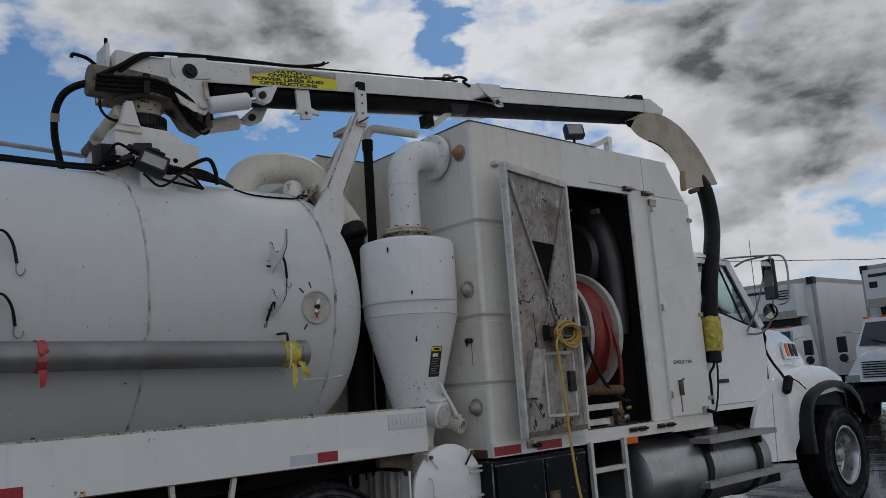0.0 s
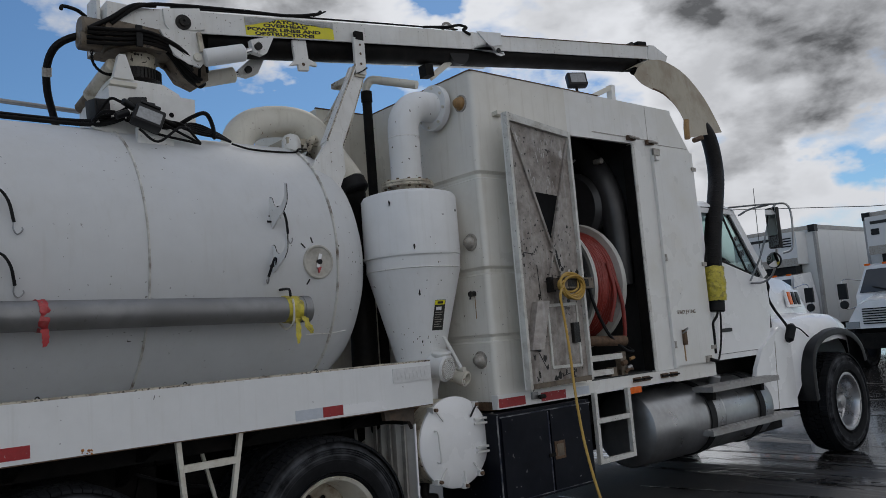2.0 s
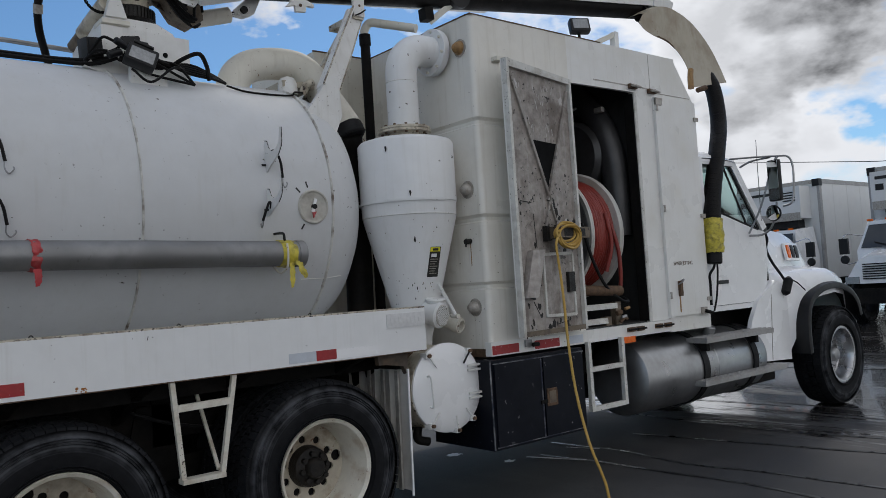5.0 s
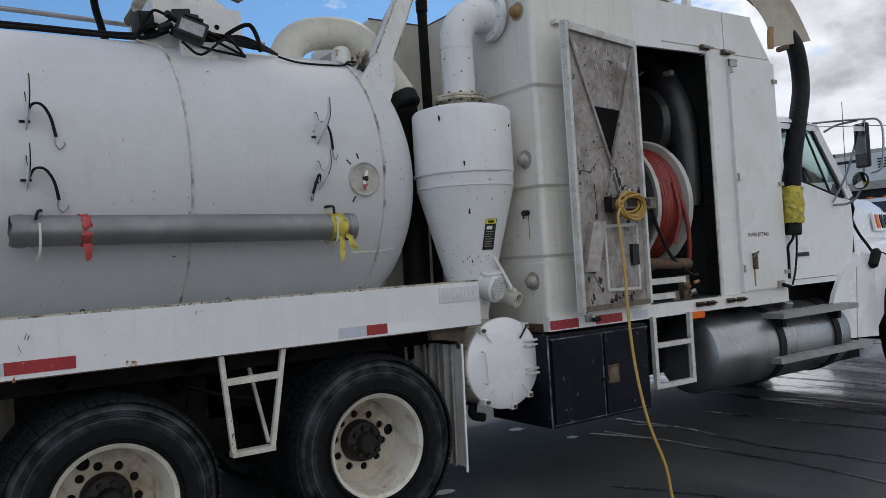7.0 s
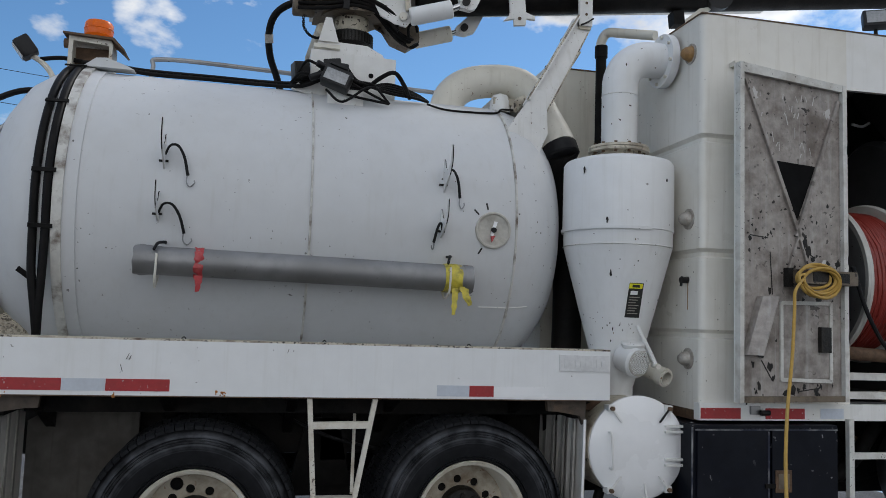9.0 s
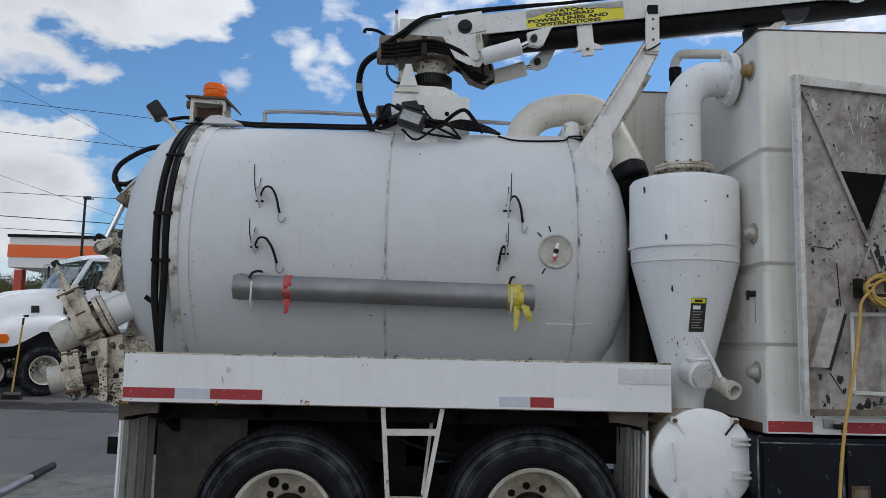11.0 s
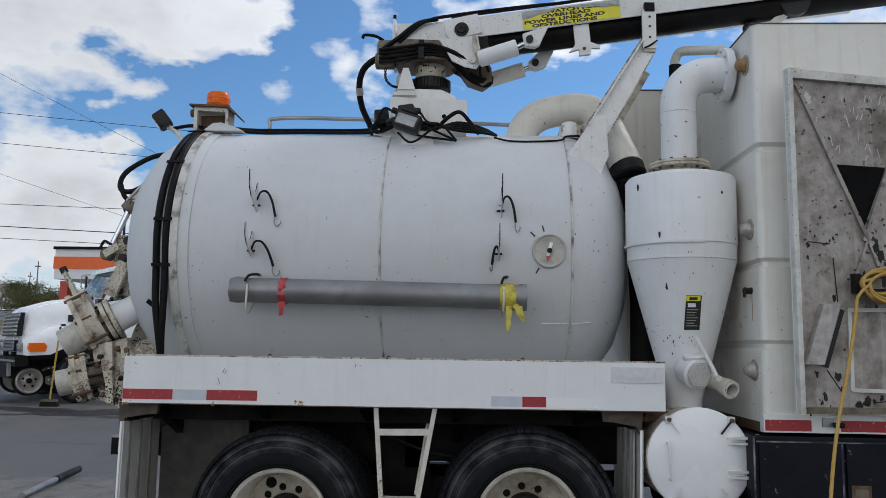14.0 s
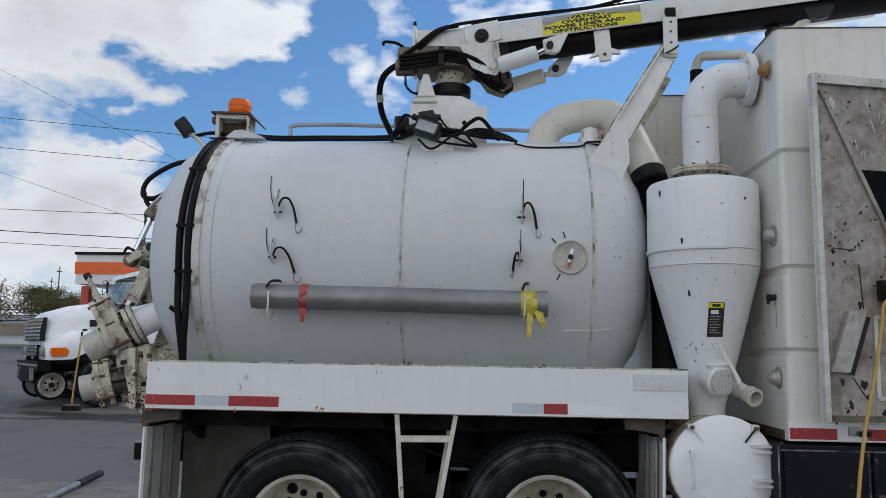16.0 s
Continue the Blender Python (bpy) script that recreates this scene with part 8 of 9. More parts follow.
            w = Vector((d.z, 0, -d.x))
            secs.append([(p + w * b + Vector((0, my(y), 0))) for y, b in ((0.05, 0.0), (-0.10, -0.010), (-0.150, 0.006), (-0.160, 0.035), (-0.150, 0.072), (-0.13, 0.068), (-0.12, 0.035), (0.05, 0.03))])
        part("wheel_flare", loft(secs), black_plastic, hood, "black rubber wheel-arch flare")
    # air vent with marker lamp on both sides of the hood
    for flip in () if not ours else (Matrix(), Matrix.Translation((0, 2 * YC, 0)) @ Matrix.Diagonal((1, -1, 1, 1))):
        vm = flip @ pose(7.78, 0.296, 1.690, -10, 1, 6) @ Matrix.Diagonal((1.12, 1, 1.18, 1))
        vt = part("hood_vent", moved(box(-0.17, 0.17, -0.012, 0.02, -0.085, 0.085), vm), white_clean, hood, "three-slot hood vent with amber marker", bevel=0.012)
        for k, m in ((-1, amber), (0, black_plastic), (1, black_plastic)):
            part("vent_slot", moved(prism([(-0.035, -0.062), (0.028, -0.062), (0.038, 0.0), (0.022, 0.062), (-0.040, 0.062), (-0.046, 0.0)], "y", -0.022, -0.011), vm @ pose(k * 0.10, 0, 0)), m, vt, bevel=0.004)
    for k in range(5 if ours else 0):
        part("number_bar", moved(box(0, 0.022, -0.002, 0.002, 0, 0.05), pose(7.12 + k * 0.032, 0.285, 1.83, -24, 0, 8)), cap_grey, hood)
    part("hood_seam", tube([(6.76, 0.10, 1.94), (6.83, 0.06, 1.84), (6.87, 0.10, 1.72), (6.90, 0.06, 1.58), (6.97, 0.02, 1.46), (7.0, 0.0, 1.40)], 0.014, 8), black_rubber, hood)
    part("hood_stop", cyl((6.93, -0.03, 1.24), (7.03, -0.04, 1.42), 0.048, n=16, edge=0.03), black_rubber, hood)
    part("arch_seam", tube([(7.03, -0.03, 1.40), (7.15, -0.055, 1.36), (7.25, -0.09, 1.27)], 0.007, 6), black_rubber, hood)
    if ours:
        nose_of(owner, hood)
    # mirrors on tubular arms
    mr = part("mirror", moved(box(-0.025, 0.025, -0.068, 0.068, -0.205, 0.205), pose(6.52, -0.24, 2.38, 0, 0, -10)), black_plastic, owner, "tall chrome-armed mirror with round spot mirror", bevel=0.02)
    part("mirror_face", moved(box(-0.030, -0.024, -0.058, 0.058, -0.192, 0.192), pose(6.52, -0.24, 2.38, 0, 0, -10)), mirror_glass, mr)
    part("mirror_arm", tube([(6.30, 0.10, 2.635), (6.42, -0.08, 2.63), (6.54, -0.26, 2.62), (6.58, -0.36, 2.60), (6.60, -0.39, 2.50), (6.58, -0.39, 2.28), (6.56, -0.37, 2.15), (6.52, -0.30, 2.12)], 0.010, 8, per=4), galv, mr)
    part("mirror_arm", tube([(6.53, -0.25, 2.58), (6.55, -0.27, 2.62)], 0.012, 8), galv, mr)
    part("mirror_arm", tube([(6.53, -0.22, 2.55), (6.48, -0.10, 2.15), (6.42, 0.02, 1.88)], 0.010, 8), galv, mr)
    part("mirror_arm", tube([(6.42, 0.02, 1.86), (6.48, -0.08, 1.86), (6.52, -0.16, 1.92), (6.52, -0.22, 2.05), (6.52, -0.24, 2.17)], 0.011, 8), galv, mr)
    part("mirror_arm", tube([(6.56, 0.14, 2.57), (6.54, 0.0, 2.61), (6.54, -0.2, 2.62)], 0.011, 8), galv, mr)
    part("spot_mirror", lathe([(0, 0.0), (0.02, 0.05), (0.03, 0.076), (0.045, 0.08), (0.05, 0.073), (0.06, 0.0)], (6.53, -0.22, 2.06), (-0.98, 0.05, 0), 28), black_plastic, mr)
    part("spot_glass", lathe([(0, 0.0), (-0.004, 0.05), (-0.008, 0.070)], (6.462, -0.217, 2.06), (-0.98, 0.05, 0), 28), mirror_glass, mr)
    part("aerial", tube([(6.55, -0.05, 2.0), (6.5, -0.08, 2.4), (6.44, -0.12, 2.8)], 0.004, 6), chrome, owner)
    return hood, cabin, mr


cab_of(truck, LONG_HOOD, True)
part("far_mirror", box(6.34, 6.42, 2.58, 2.76, 2.08, 2.52), black_plastic, truck, bevel=0.02)

# steer wheels
FT = tyre_mesh(0.535, 0.31, 0.300, 60)
fr_me = finish(lathe([(0.004, 0.310), (0.0, 0.292), (0.004, 0.280), (0.012, 0.283), (0.03, 0.268), (0.07, 0.256), (0.12, 0.246), (0.155, 0.236), (0.165, 0.222), (0.155, 0.19), (0.150, 0.12), (0.155, 0.0)], (0, 0, 0), (0, 1, 0), 64), rim_metal, "rim")


def steer_wheel(y, side):
    m = pose(7.91, y, 0.535, 0, 0, 0 if side > 0 else 180)
    ty = piece("front_tyre", FT, truck, m)
    ty["label"] = "wide black steer tyre"
    rm_ = piece("rim", fr_me, ty, Matrix())
    rm_["label"] = "polished aluminium rim"
    cap = lathe([(0.156, 0.085), (0.10, 0.082), (0.08, 0.072), (0.065, 0.062), (0.060, 0.040), (0.058, 0.0)], (0, 0, 0), (0, 1, 0), 28)
    piece("hub_cap", finish(cap, galv, "hub_cap"), ty, Matrix())
    nut = finish(cyl((0, 0.158, 0), (0, 0.11, 0), 0.018, 0.014, 6), chrome, "wheel_nut")
    hole = finish(lathe([(0.0, 0.0), (0.0, 0.03)], (0, 0.0, 0), (0, 1, 0), 16), cavity, "hand_hole")
    for k in range(10):
        a = 2 * math.pi * k / 10
        piece("wheel_nut", nut, rm_, Matrix.Translation((0.143 * math.cos(a), 0, 0.143 * math.sin(a))))
        piece("hand_hole", hole, rm_, Matrix.Translation((0.198 * math.cos(a + 0.3), 0.1635, 0.198 * math.sin(a + 0.3))))


steer_wheel(-0.125, 1)
steer_wheel(2 * YC + 0.125, -1)
part("front_axle", cyl((7.86, 0.1, 0.5), (7.86, 2.2, 0.5), 0.07), dark_steel, truck)
part("engine_block", box(6.9, 8.2, 0.75, 1.55, 0.65, 1.45), dark_steel, truck, bevel=0.03)

# ---- things that lie or hang on the truck ----
TZ, TY = 1.815, 0.165
tubeob = part("loose_tube", tube([(-0.372, TY, 1.834), (0.5, TY, 1.822), (1.448, TY, 1.806)], 0.0765, 40, wall=0.006), dull_tube)
tagged(tubeob, "long dull grey metal vacuum tube resting on hooks", "tube")
torn = lathe([(-0.006, 0.072), (-0.006, 0.0795), (0.03, 0.0800), (0.07, 0.0790), (0.09, 0.0765)], (-0.372, TY, 1.834), (1, 0, -0.012), 40)
for v in torn.verts:
    v.co += noise.noise_vector(v.co * 30.0) * 0.008
part("crushed_rim", torn, dull_tube, tubeob, "crumpled torn end of the tube")
torn = lathe([(0.0, 0.0770), (0.0, 0.0800), (0.012, 0.0815), (0.024, 0.0800), (0.036, 0.0820), (0.044, 0.0800), (0.044, 0.0770)], (-0.075, TY, 1.831), (1, 0.05, -0.014), 48)
for v in torn.verts:
    v.co += noise.noise_vector(v.co * 42.0) * 0.010
part("red_band", torn, red_wrap, tubeob, "torn red tape band")
band = lathe([(0.0, 0.077), (0.0, 0.0805), (0.02, 0.083), (0.04, 0.081), (0.06, 0.084), (0.08, 0.081), (0.098, 0.080), (0.098, 0.077)], (1.285, TY, 1.808), (1, 0.03, -0.014), 40)
for v in band.verts:
    v.co += noise.noise_vector(v.co * 34.0) * 0.007
part("yellow_band", band, yellow_wrap, tubeob, "wrinkled yellow tape band")
part("end_ring", lathe([(0.0, 0.0768), (0.0, 0.081), (0.05, 0.081), (0.05, 0.068)], (1.402, TY, 1.806), (1, 0, -0.012), 40), dull_tube, tubeob)
part("red_end", lathe([(0.0, 0.0812), (0.0, 0.0822), (0.022, 0.0822), (0.022, 0.0812)], (1.408, TY, 1.806), (1, 0, -0.012), 30, start=150, sweep=120), red_wrap, tubeob)


def strip(pts, w, mat, name):
    bm = bmesh.new()
    ln = smooth_path(pts, 4)
    row = []
    for i, p in enumerate(ln):
        k = w * (1 - 0.6 * i / len(ln))
        a = Vector((1.0, 0.5 * math.sin(i * 0.9), 0.25 * math.sin(i * 1.7))) * k * (0.75 + 0.4 * abs(math.sin(i * 1.3)))
        row.append((bm.verts.new(p - a), bm.verts.new(p + a)))
    for a, b in zip(row, row[1:]):
        bm.faces.new((a[0], a[1], b[1], b[0]))
    return part(name, bm, mat, tubeob)


strip([(-0.05, 0.10, 1.76), (-0.045, 0.095, 1.72), (-0.05, 0.10, 1.675)], 0.022, red_wrap, "tape_tail")
strip([(1.345, 0.10, 1.75), (1.34, 0.09, 1.69), (1.335, 0.09, 1.60)], 0.022, yellow_wrap, "tape_tail")
strip([(1.39, 0.10, 1.76), (1.41, 0.09, 1.70), (1.43, 0.09, 1.655)], 0.028, yellow_wrap, "tape_tail")

# yellow cord coiled on the door bracket, its end trailing to the ground
rc_ = on_door(0.60, 1.885, 0.085)
ux = (on_door(1, 0) - on_door(0, 0)).normalized()
coil = []
random.seed(3)
for k in range(5):
    for i in range(16):
        a = 2 * math.pi * (i / 16) + 0.6
        ra, rz = 0.125 + 0.012 * (k % 3), 0.062 + 0.016 * ((k * 2) % 5) / 2
        coil.append(rc_ + ux * (-ra * math.cos(a) + 0.012 * k - 0.03) + Vector((0, 0, 1)) * (rz * math.sin(a) - 0.008 * k) + nn * (0.045 + 0.010 * math.sin(a * 2 + k) + 0.006 * k))
end = [Vector((3.225, -0.31, 1.80)), Vector((3.19, -0.35, 1.70)), Vector((3.085, -0.47, 1.43)), Vector((2.965, -0.59, 1.15)), Vector((2.86, -0.72, 0.84)), Vector((2.78, -0.87, 0.54)), Vector((2.80, -0.96, 0.30)),
       Vector((2.78, -1.02, 0.09)), Vector((2.79, -1.09, 0.014)), Vector((2.80, -1.3, 0.014)), Vector((2.70, -1.9, 0.014)), Vector((2.5, -2.6, 0.014))]
cord = part("extension_cord", tube(coil + end, 0.0092, 8, per=3), yellow_cord_m)
tagged(cord, "yellow cord coiled on the door, trailing to the ground", "cord")

# ---- marks on the yard ----
random.seed(21)


def blot(x, y, r, flat, name, mat, label, category):
    bm = bmesh.new()
    n = 48
    c = bm.verts.new((x, y, ground_z(x, y) + 0.010))
    rim_ = []
    for k in range(n):
        a = 2 * math.pi * k / n
        q = r * (1 + 0.35 * noise.noise(Vector((math.cos(a) * 1.6 + x, math.sin(a) * 1.6 + y, 0))) + 0.25 * noise.noise(Vector((math.cos(a) * 5 + y, math.sin(a) * 5 + x, 3))))
        px_, py_ = x + q * math.cos(a) * flat, y + q * math.sin(a)
        rim_.append(bm.verts.new((px_, py_, ground_z(px_, py_) + 0.004)))
    for k in range(n):
        bm.faces.new((c, rim_[k], rim_[(k + 1) % n]))
    return tagged(part(name, bm, mat), label, category)


def seam(pts, w, mat, name, label):
    """A thin uneven line lying on the ground."""
    w = w * (1.5 if name == "pavement_crack" else 1.0)
    bm = bmesh.new()
    ln = smooth_path([(x, y, ground_z(x, y) + 0.005) for x, y in pts], 14)
    row = []
    for i, p in enumerate(ln):
        d = (ln[min(i + 1, len(ln) - 1)] - ln[max(i - 1, 0)]).normalized()
        s = Vector((-d.y, d.x, 0))
        k = w * (0.6 + 0.8 * abs(noise.noise(p * 3.1)))
        j = s * 0.05 * noise.noise(p * 1.3)
        row.append((bm.verts.new(p - s * k + j), bm.verts.new(p + s * k + j)))
    for a, b in zip(row, row[1:]):
        bm.faces.new((a[0], a[1], b[1], b[0]))
    return tagged(part(name, bm, mat), label, name.replace("_", " "))


seam([(4.63, 1.2), (4.65, 0.47), (4.60, -0.3), (4.665, -1.09), (4.72, -2.4)], 0.013, crack_seal, "pavement_crack", "tar-black crack across the wet asphalt")
seam([(4.17, 0.9), (4.19, 0.43), (4.26, -0.4), (4.25, -1.27), (4.1, -2.6)], 0.016, crack_seal, "pavement_crack", "tar-black crack across the wet asphalt")
seam([(5.35, 0.8), (5.40, 0.35), (5.50, -0.1), (5.57, -0.5), (5.75, -1.4)], 0.018, crack_seal, "pavement_crack", "tar-black crack across the wet asphalt")
seam([(6.25, 1.6), (6.18, 0.63), (6.20, 0.2), (6.15, -0.29), (6.3, -1.6)], 0.018, crack_seal, "pavement_crack", "tar-black crack across the wet asphalt")
seam([(3.0, -0.3), (3.26, -0.76), (3.5, -1.3), (3.84, -1.88), (4.3, -2.8)], 0.012, crack_seal, "pavement_crack", "tar-black crack across the wet asphalt")
seam([(7.35, 2.6), (7.42, 1.45), (7.48, 0.8), (7.50, 0.3)], 0.02, crack_seal, "pavement_crack", "tar-black crack across the wet asphalt")
seam([(10.6, 2.5), (10.9, 0.5), (11.3, -2.0)], 0.03, crack_seal, "pavement_crack", "tar-black crack across the wet asphalt")
seam([(12.6, 4.5), (12.7, 1.5), (13.2, -3.0)], 0.03, crack_seal, "pavement_crack", "tar-black crack across the wet asphalt")
# two pale strips painted for light reflected off the ground under the truck
seam([(4.04, 0.95), (4.10, 0.75), (4.15, 0.55), (4.19, 0.42)], 0.020, streak_glint, "chalk_mark", "pale streak of reflected light painted on the asphalt")
seam([(4.53, 0.93), (4.57, 0.8), (4.62, 0.62)], 0.018, streak_glint, "chalk_mark", "pale streak of reflected light painted on the asphalt")
blot(3.713, 1.569, 0.055, 1.4, "paint_blot", blot_white, "small white blot on dark asphalt", "blot")
blot(3.827, 0.956, 0.040, 1.3, "paint_blot", blot_white, "small white blot on dark asphalt", "blot")
blot(2.141, 0.425, 0.055, 1.6, "paint_blot", blot_white, "white blot beside the rear tyre", "blot")
for x, y, r, flat in ((-9.6, 13.6, 0.7, 2.4), (-8.9, 11.1, 0.34, 2.6), (-7.9, 10.2, 0.22, 3.2), (-6.9, 10.0, 0.30, 2.2), (-6.1, 9.5, 0.26, 3.0), (-5.3, 9.9, 0.40, 2.0), (-4.6, 9.2, 0.2, 3.4), (-7.3, 9.3, 0.12, 4.0)):
    blot(x, y, r, flat, "oil_stain", oil_dark, "ragged dark oil stain on the yard", "stain")

# rough concrete strip behind the truck, with a bar lying on it
bm = bmesh.new()
random.seed(8)
edge = [(-9.5 + i * 0.35, 3.95 + 0.05 * math.sin(i * 1.7) + random.uniform(-0.03, 0.03)) for i in range(24)]
top = [bm.verts.new((x, y, ground_z(x, y) + 0.03)) for x, y in edge]
low = [bm.verts.new((x, y + 0.03, ground_z(x, y) - 0.02)) for x, y in edge]
near_ = [bm.verts.new((x, 2.62 + 0.02 * math.sin(i), 0.06)) for i, (x, y) in enumerate(edge)]
near_low = [bm.verts.new((x, 2.60 + 0.02 * math.sin(i), -0.02)) for i, (x, y) in enumerate(edge)]
for k in range(len(edge) - 1):
    bm.faces.new((near_[k], near_[k + 1], top[k + 1], top[k]))
    bm.faces.new((top[k], top[k + 1], low[k + 1], low[k]))
    bm.faces.new((near_[k], near_low[k], near_low[k + 1], near_[k + 1]))
bm.faces.new((top[-1], near_[-1], near_low[-1], low[-1]))
tagged(part("concrete_pad", bm, concrete), "rough worn concrete pad in the yard", "pavement", kind="structure")
rod = part("steel_bar", cyl((-2.99, 2.64, 0.092), (-3.10, 3.45, 0.105), 0.030, n=16, edge=0.006), dull_tube)
tagged(rod, "loose grey steel bar with dark grip on the concrete", "bar")
part("bar_grip", cyl((-3.10, 3.45, 0.105), (-3.21, 4.15, 0.105), 0.038, n=16, edge=0.008), black_rubber, rod)

# ---- parked truck of the same make, facing the other way ----
parked = thing("parked_truck", (3.5, YC, 0), "white truck with rail gear parked across the yard", "truck")
phood, pcab, pmirror = cab_of(parked, SET_BACK_HOOD, False)
for ob in (pcab, pmirror):
    ob.matrix_basis = Matrix.Translation((0.17, 0, 0.02)) @ ob.matrix_basis
Y2 = 2 * YC
for m in (pose(7.43, -0.11, 0.38) @ Matrix.Scale(0.935, 4), pose(7.43, Y2 + 0.11, 0.38, 0, 0, 180) @ Matrix.Scale(0.935, 4)):
    ty = piece("front_tyre", FT, parked, m)
    piece("rim", RIM, ty, Matrix())
    piece("wheel_disc", DISC, ty, Matrix())
    piece("hub", finish(lathe([(0.16, 0.10), (0.03, 0.09), (0.02, 0.0)], (0, 0, 0), (0, 1, 0), 20), cap_grey, "hub"), ty, Matrix())
for x in (1.9, 3.25):
    for m in (pose(x, 0.0, 0.25), pose(x, Y2, 0.25, 0, 0, 180)):
        ty = piece("tyre", TYRE, parked, m)
        piece("rim", RIM, ty, Matrix())
        piece("wheel_disc", DISC, ty, Matrix())
for y in (0.72, 1.50):
    part("chassis_rail", box(1.0, 8.55, y, y + 0.09, 0.66, 0.92), dark_steel, parked)
part("engine_block", box(6.9, 8.2, 0.75, 1.55, 0.60, 1.40), dark_steel, parked, bevel=0.03)
part("wheel_well", prism([(6.80, 0.75), (6.80, 1.32), (8.10, 1.22), (8.20, 0.75)], "y", 1.62, 1.66), black_plastic, parked)
# grille of chrome slats, the lower intake, and the lamps at the corner
gr = part("grille", prism([(8.44, 1.23), (8.535, 1.23), (8.525, 1.48), (8.47, 1.70), (8.40, 1.70)], "y", 0.50, Y2 - 0.36), black_plastic, phood, bevel=0.02)
for k in range(6):
    z = 1.26 + k * 0.074
    part("grille_bar", prism([(8.50 - 0.02 * max(0, k - 2), z), (8.575 - 0.022 * max(0, k - 2), z + 0.004), (8.575 - 0.022 * max(0, k - 2), z + 0.034), (8.50 - 0.02 * max(0, k - 2), z + 0.042)], "y", 0.52, Y2 - 0.38), chrome, gr, bevel=0.006)
lg = part("lower_grille", box(8.46, 8.53, 0.66, Y2 - 0.60, 0.93, 1.15), black_plastic, phood, bevel=0.012)
for k in range(3):
    part("grille_bar", box(8.52, 8.56, 0.68, Y2 - 0.62, 0.955 + k * 0.068, 0.988 + k * 0.068), chrome, lg, bevel=0.005)
for y0, y1, yi0, yi1 in ((Y2 - 0.50, Y2 - 0.16, Y2 - 0.19, Y2 + 0.075), (0.16, 0.50, -0.075, 0.19)):
    part("headlamp", moved(box(-0.03, 0.03, y0, y1, 0.93, 1.10), pose(8.485, 0, 0)), lamp_lens, phood, "clear corner headlamp", bevel=0.02)
    part("front_indicator", prism([(8.10, 0.925), (8.38, 0.925), (8.41, 1.00), (8.39, 1.095), (8.12, 1.095), (8.07, 1.02)], "y", yi0, yi1), amber, phood, "orange corner indicator", bevel=0.02)
part("hood_vent", moved(box(-0.075, 0.075, -0.03, 0.03, -0.07, 0.07), pose(7.54, Y2 - 0.29, 1.58, 12, 0, 0)), black_plastic, phood, "black square hood vent", bevel=0.012)
part("hood_latch", box(7.71, 7.79, Y2 - 0.16, Y2 - 0.06, 1.30, 1.46), black_plastic, phood, bevel=0.015)
part("front_bumper", box(8.36, 8.60, 0.10, Y2 - 0.10, 0.64, 0.83), dark_steel, parked, bevel=0.02)
part("bumper_edge", box(8.595, 8.615, 0.12, Y2 - 0.12, 0.73, 0.77), galv, parked)
# rail gear: frame, two swing arms and small steel wheels
part("rail_gear_frame", box(8.20, 8.62, 0.52, Y2 - 0.52, 0.40, 0.64), dark_steel, parked, bevel=0.02)
part("frame_post", box(8.60, 8.66, 0.45, 0.55, 0.45, 0.70), galv, parked, bevel=0.008)
part("frame_post", box(8.60, 8.66, 1.75, 1.85, 0.45, 0.70), galv, parked, bevel=0.008)
for y, s_ in ((0.42, 1), (Y2 - 0.42, -1)):
    part("rail_gear_arm", bar((7.85, y + 0.16 * s_, 0.50), (8.28, y + 0.16 * s_, 0.34), 0.09, 0.12), dark_steel, parked)
    w = part("rail_wheel", lathe([(0.10, 0.0), (0.10, 0.05), (0.04, 0.058), (0.05, 0.12), (0.075, 0.15), (0.045, 0.185), (0.0, 0.21), (-0.01, 0.235), (0.0, 0.25), (0.14, 0.262), (0.14, 0.0)], (8.26, y, 0.34), (0, s_, 0), 40), cap_grey, parked, "small pale steel rail guide wheel")
    part("wheel_flange", lathe([(0.06, 0.245), (0.06, 0.30), (0.15, 0.305), (0.15, 0.245)], (8.26, y, 0.34), (0, s_, 0), 40, closed=True), dark_steel, w)
    part("wheel_hub", lathe([(0.10, 0.0), (0.0, 0.0), (0.0, 0.04), (0.02, 0.05), (0.10, 0.055)], (8.26, y, 0.34), (0, s_, 0), 16), dark_steel, w)
    for k in range(5):
        a = 2 * math.pi * k / 5 + 0.4
        part("hand_hole", cyl((8.26 + 0.12 * math.cos(a), y + 0.045 * s_, 0.34 + 0.12 * math.sin(a)), (8.26 + 0.12 * math.cos(a), y + 0.08 * s_, 0.34 + 0.12 * math.sin(a)), 0.024, n=10), cavity, w)
part("side_mirror", box(6.50, 6.56, Y2 + 0.26, Y2 + 0.44, 1.95, 2.35), black_plastic, parked, bevel=0.02)
part("side_mirror_arm", tube([(6.5, Y2 - 0.05, 2.5), (6.52, Y2 + 0.34, 2.42), (6.52, Y2 + 0.34, 1.9), (6.5, Y2 - 0.03, 1.85)], 0.012, 6), chrome, parked)
parked.matrix_basis = pose(-6.72, 11.24, 0.405, 0, 0, -139) @ pose(0, 0, 0, 0, 2.0, 0) @ pose(-7.43 + 3.5, -Y2 - 0.11 + YC, 0)

# broom leaning beside it
bx, by = -7.01, 10.60
bz = ground_z(bx, by)
broom = part("broom", box(bx - 0.15, bx + 0.15, by - 0.04, by + 0.04, bz + 0.09, bz + 0.13), wood_pole, None, bevel=0.01)
tagged(broom, "yard broom with a yellow handle standing upright", "broom")
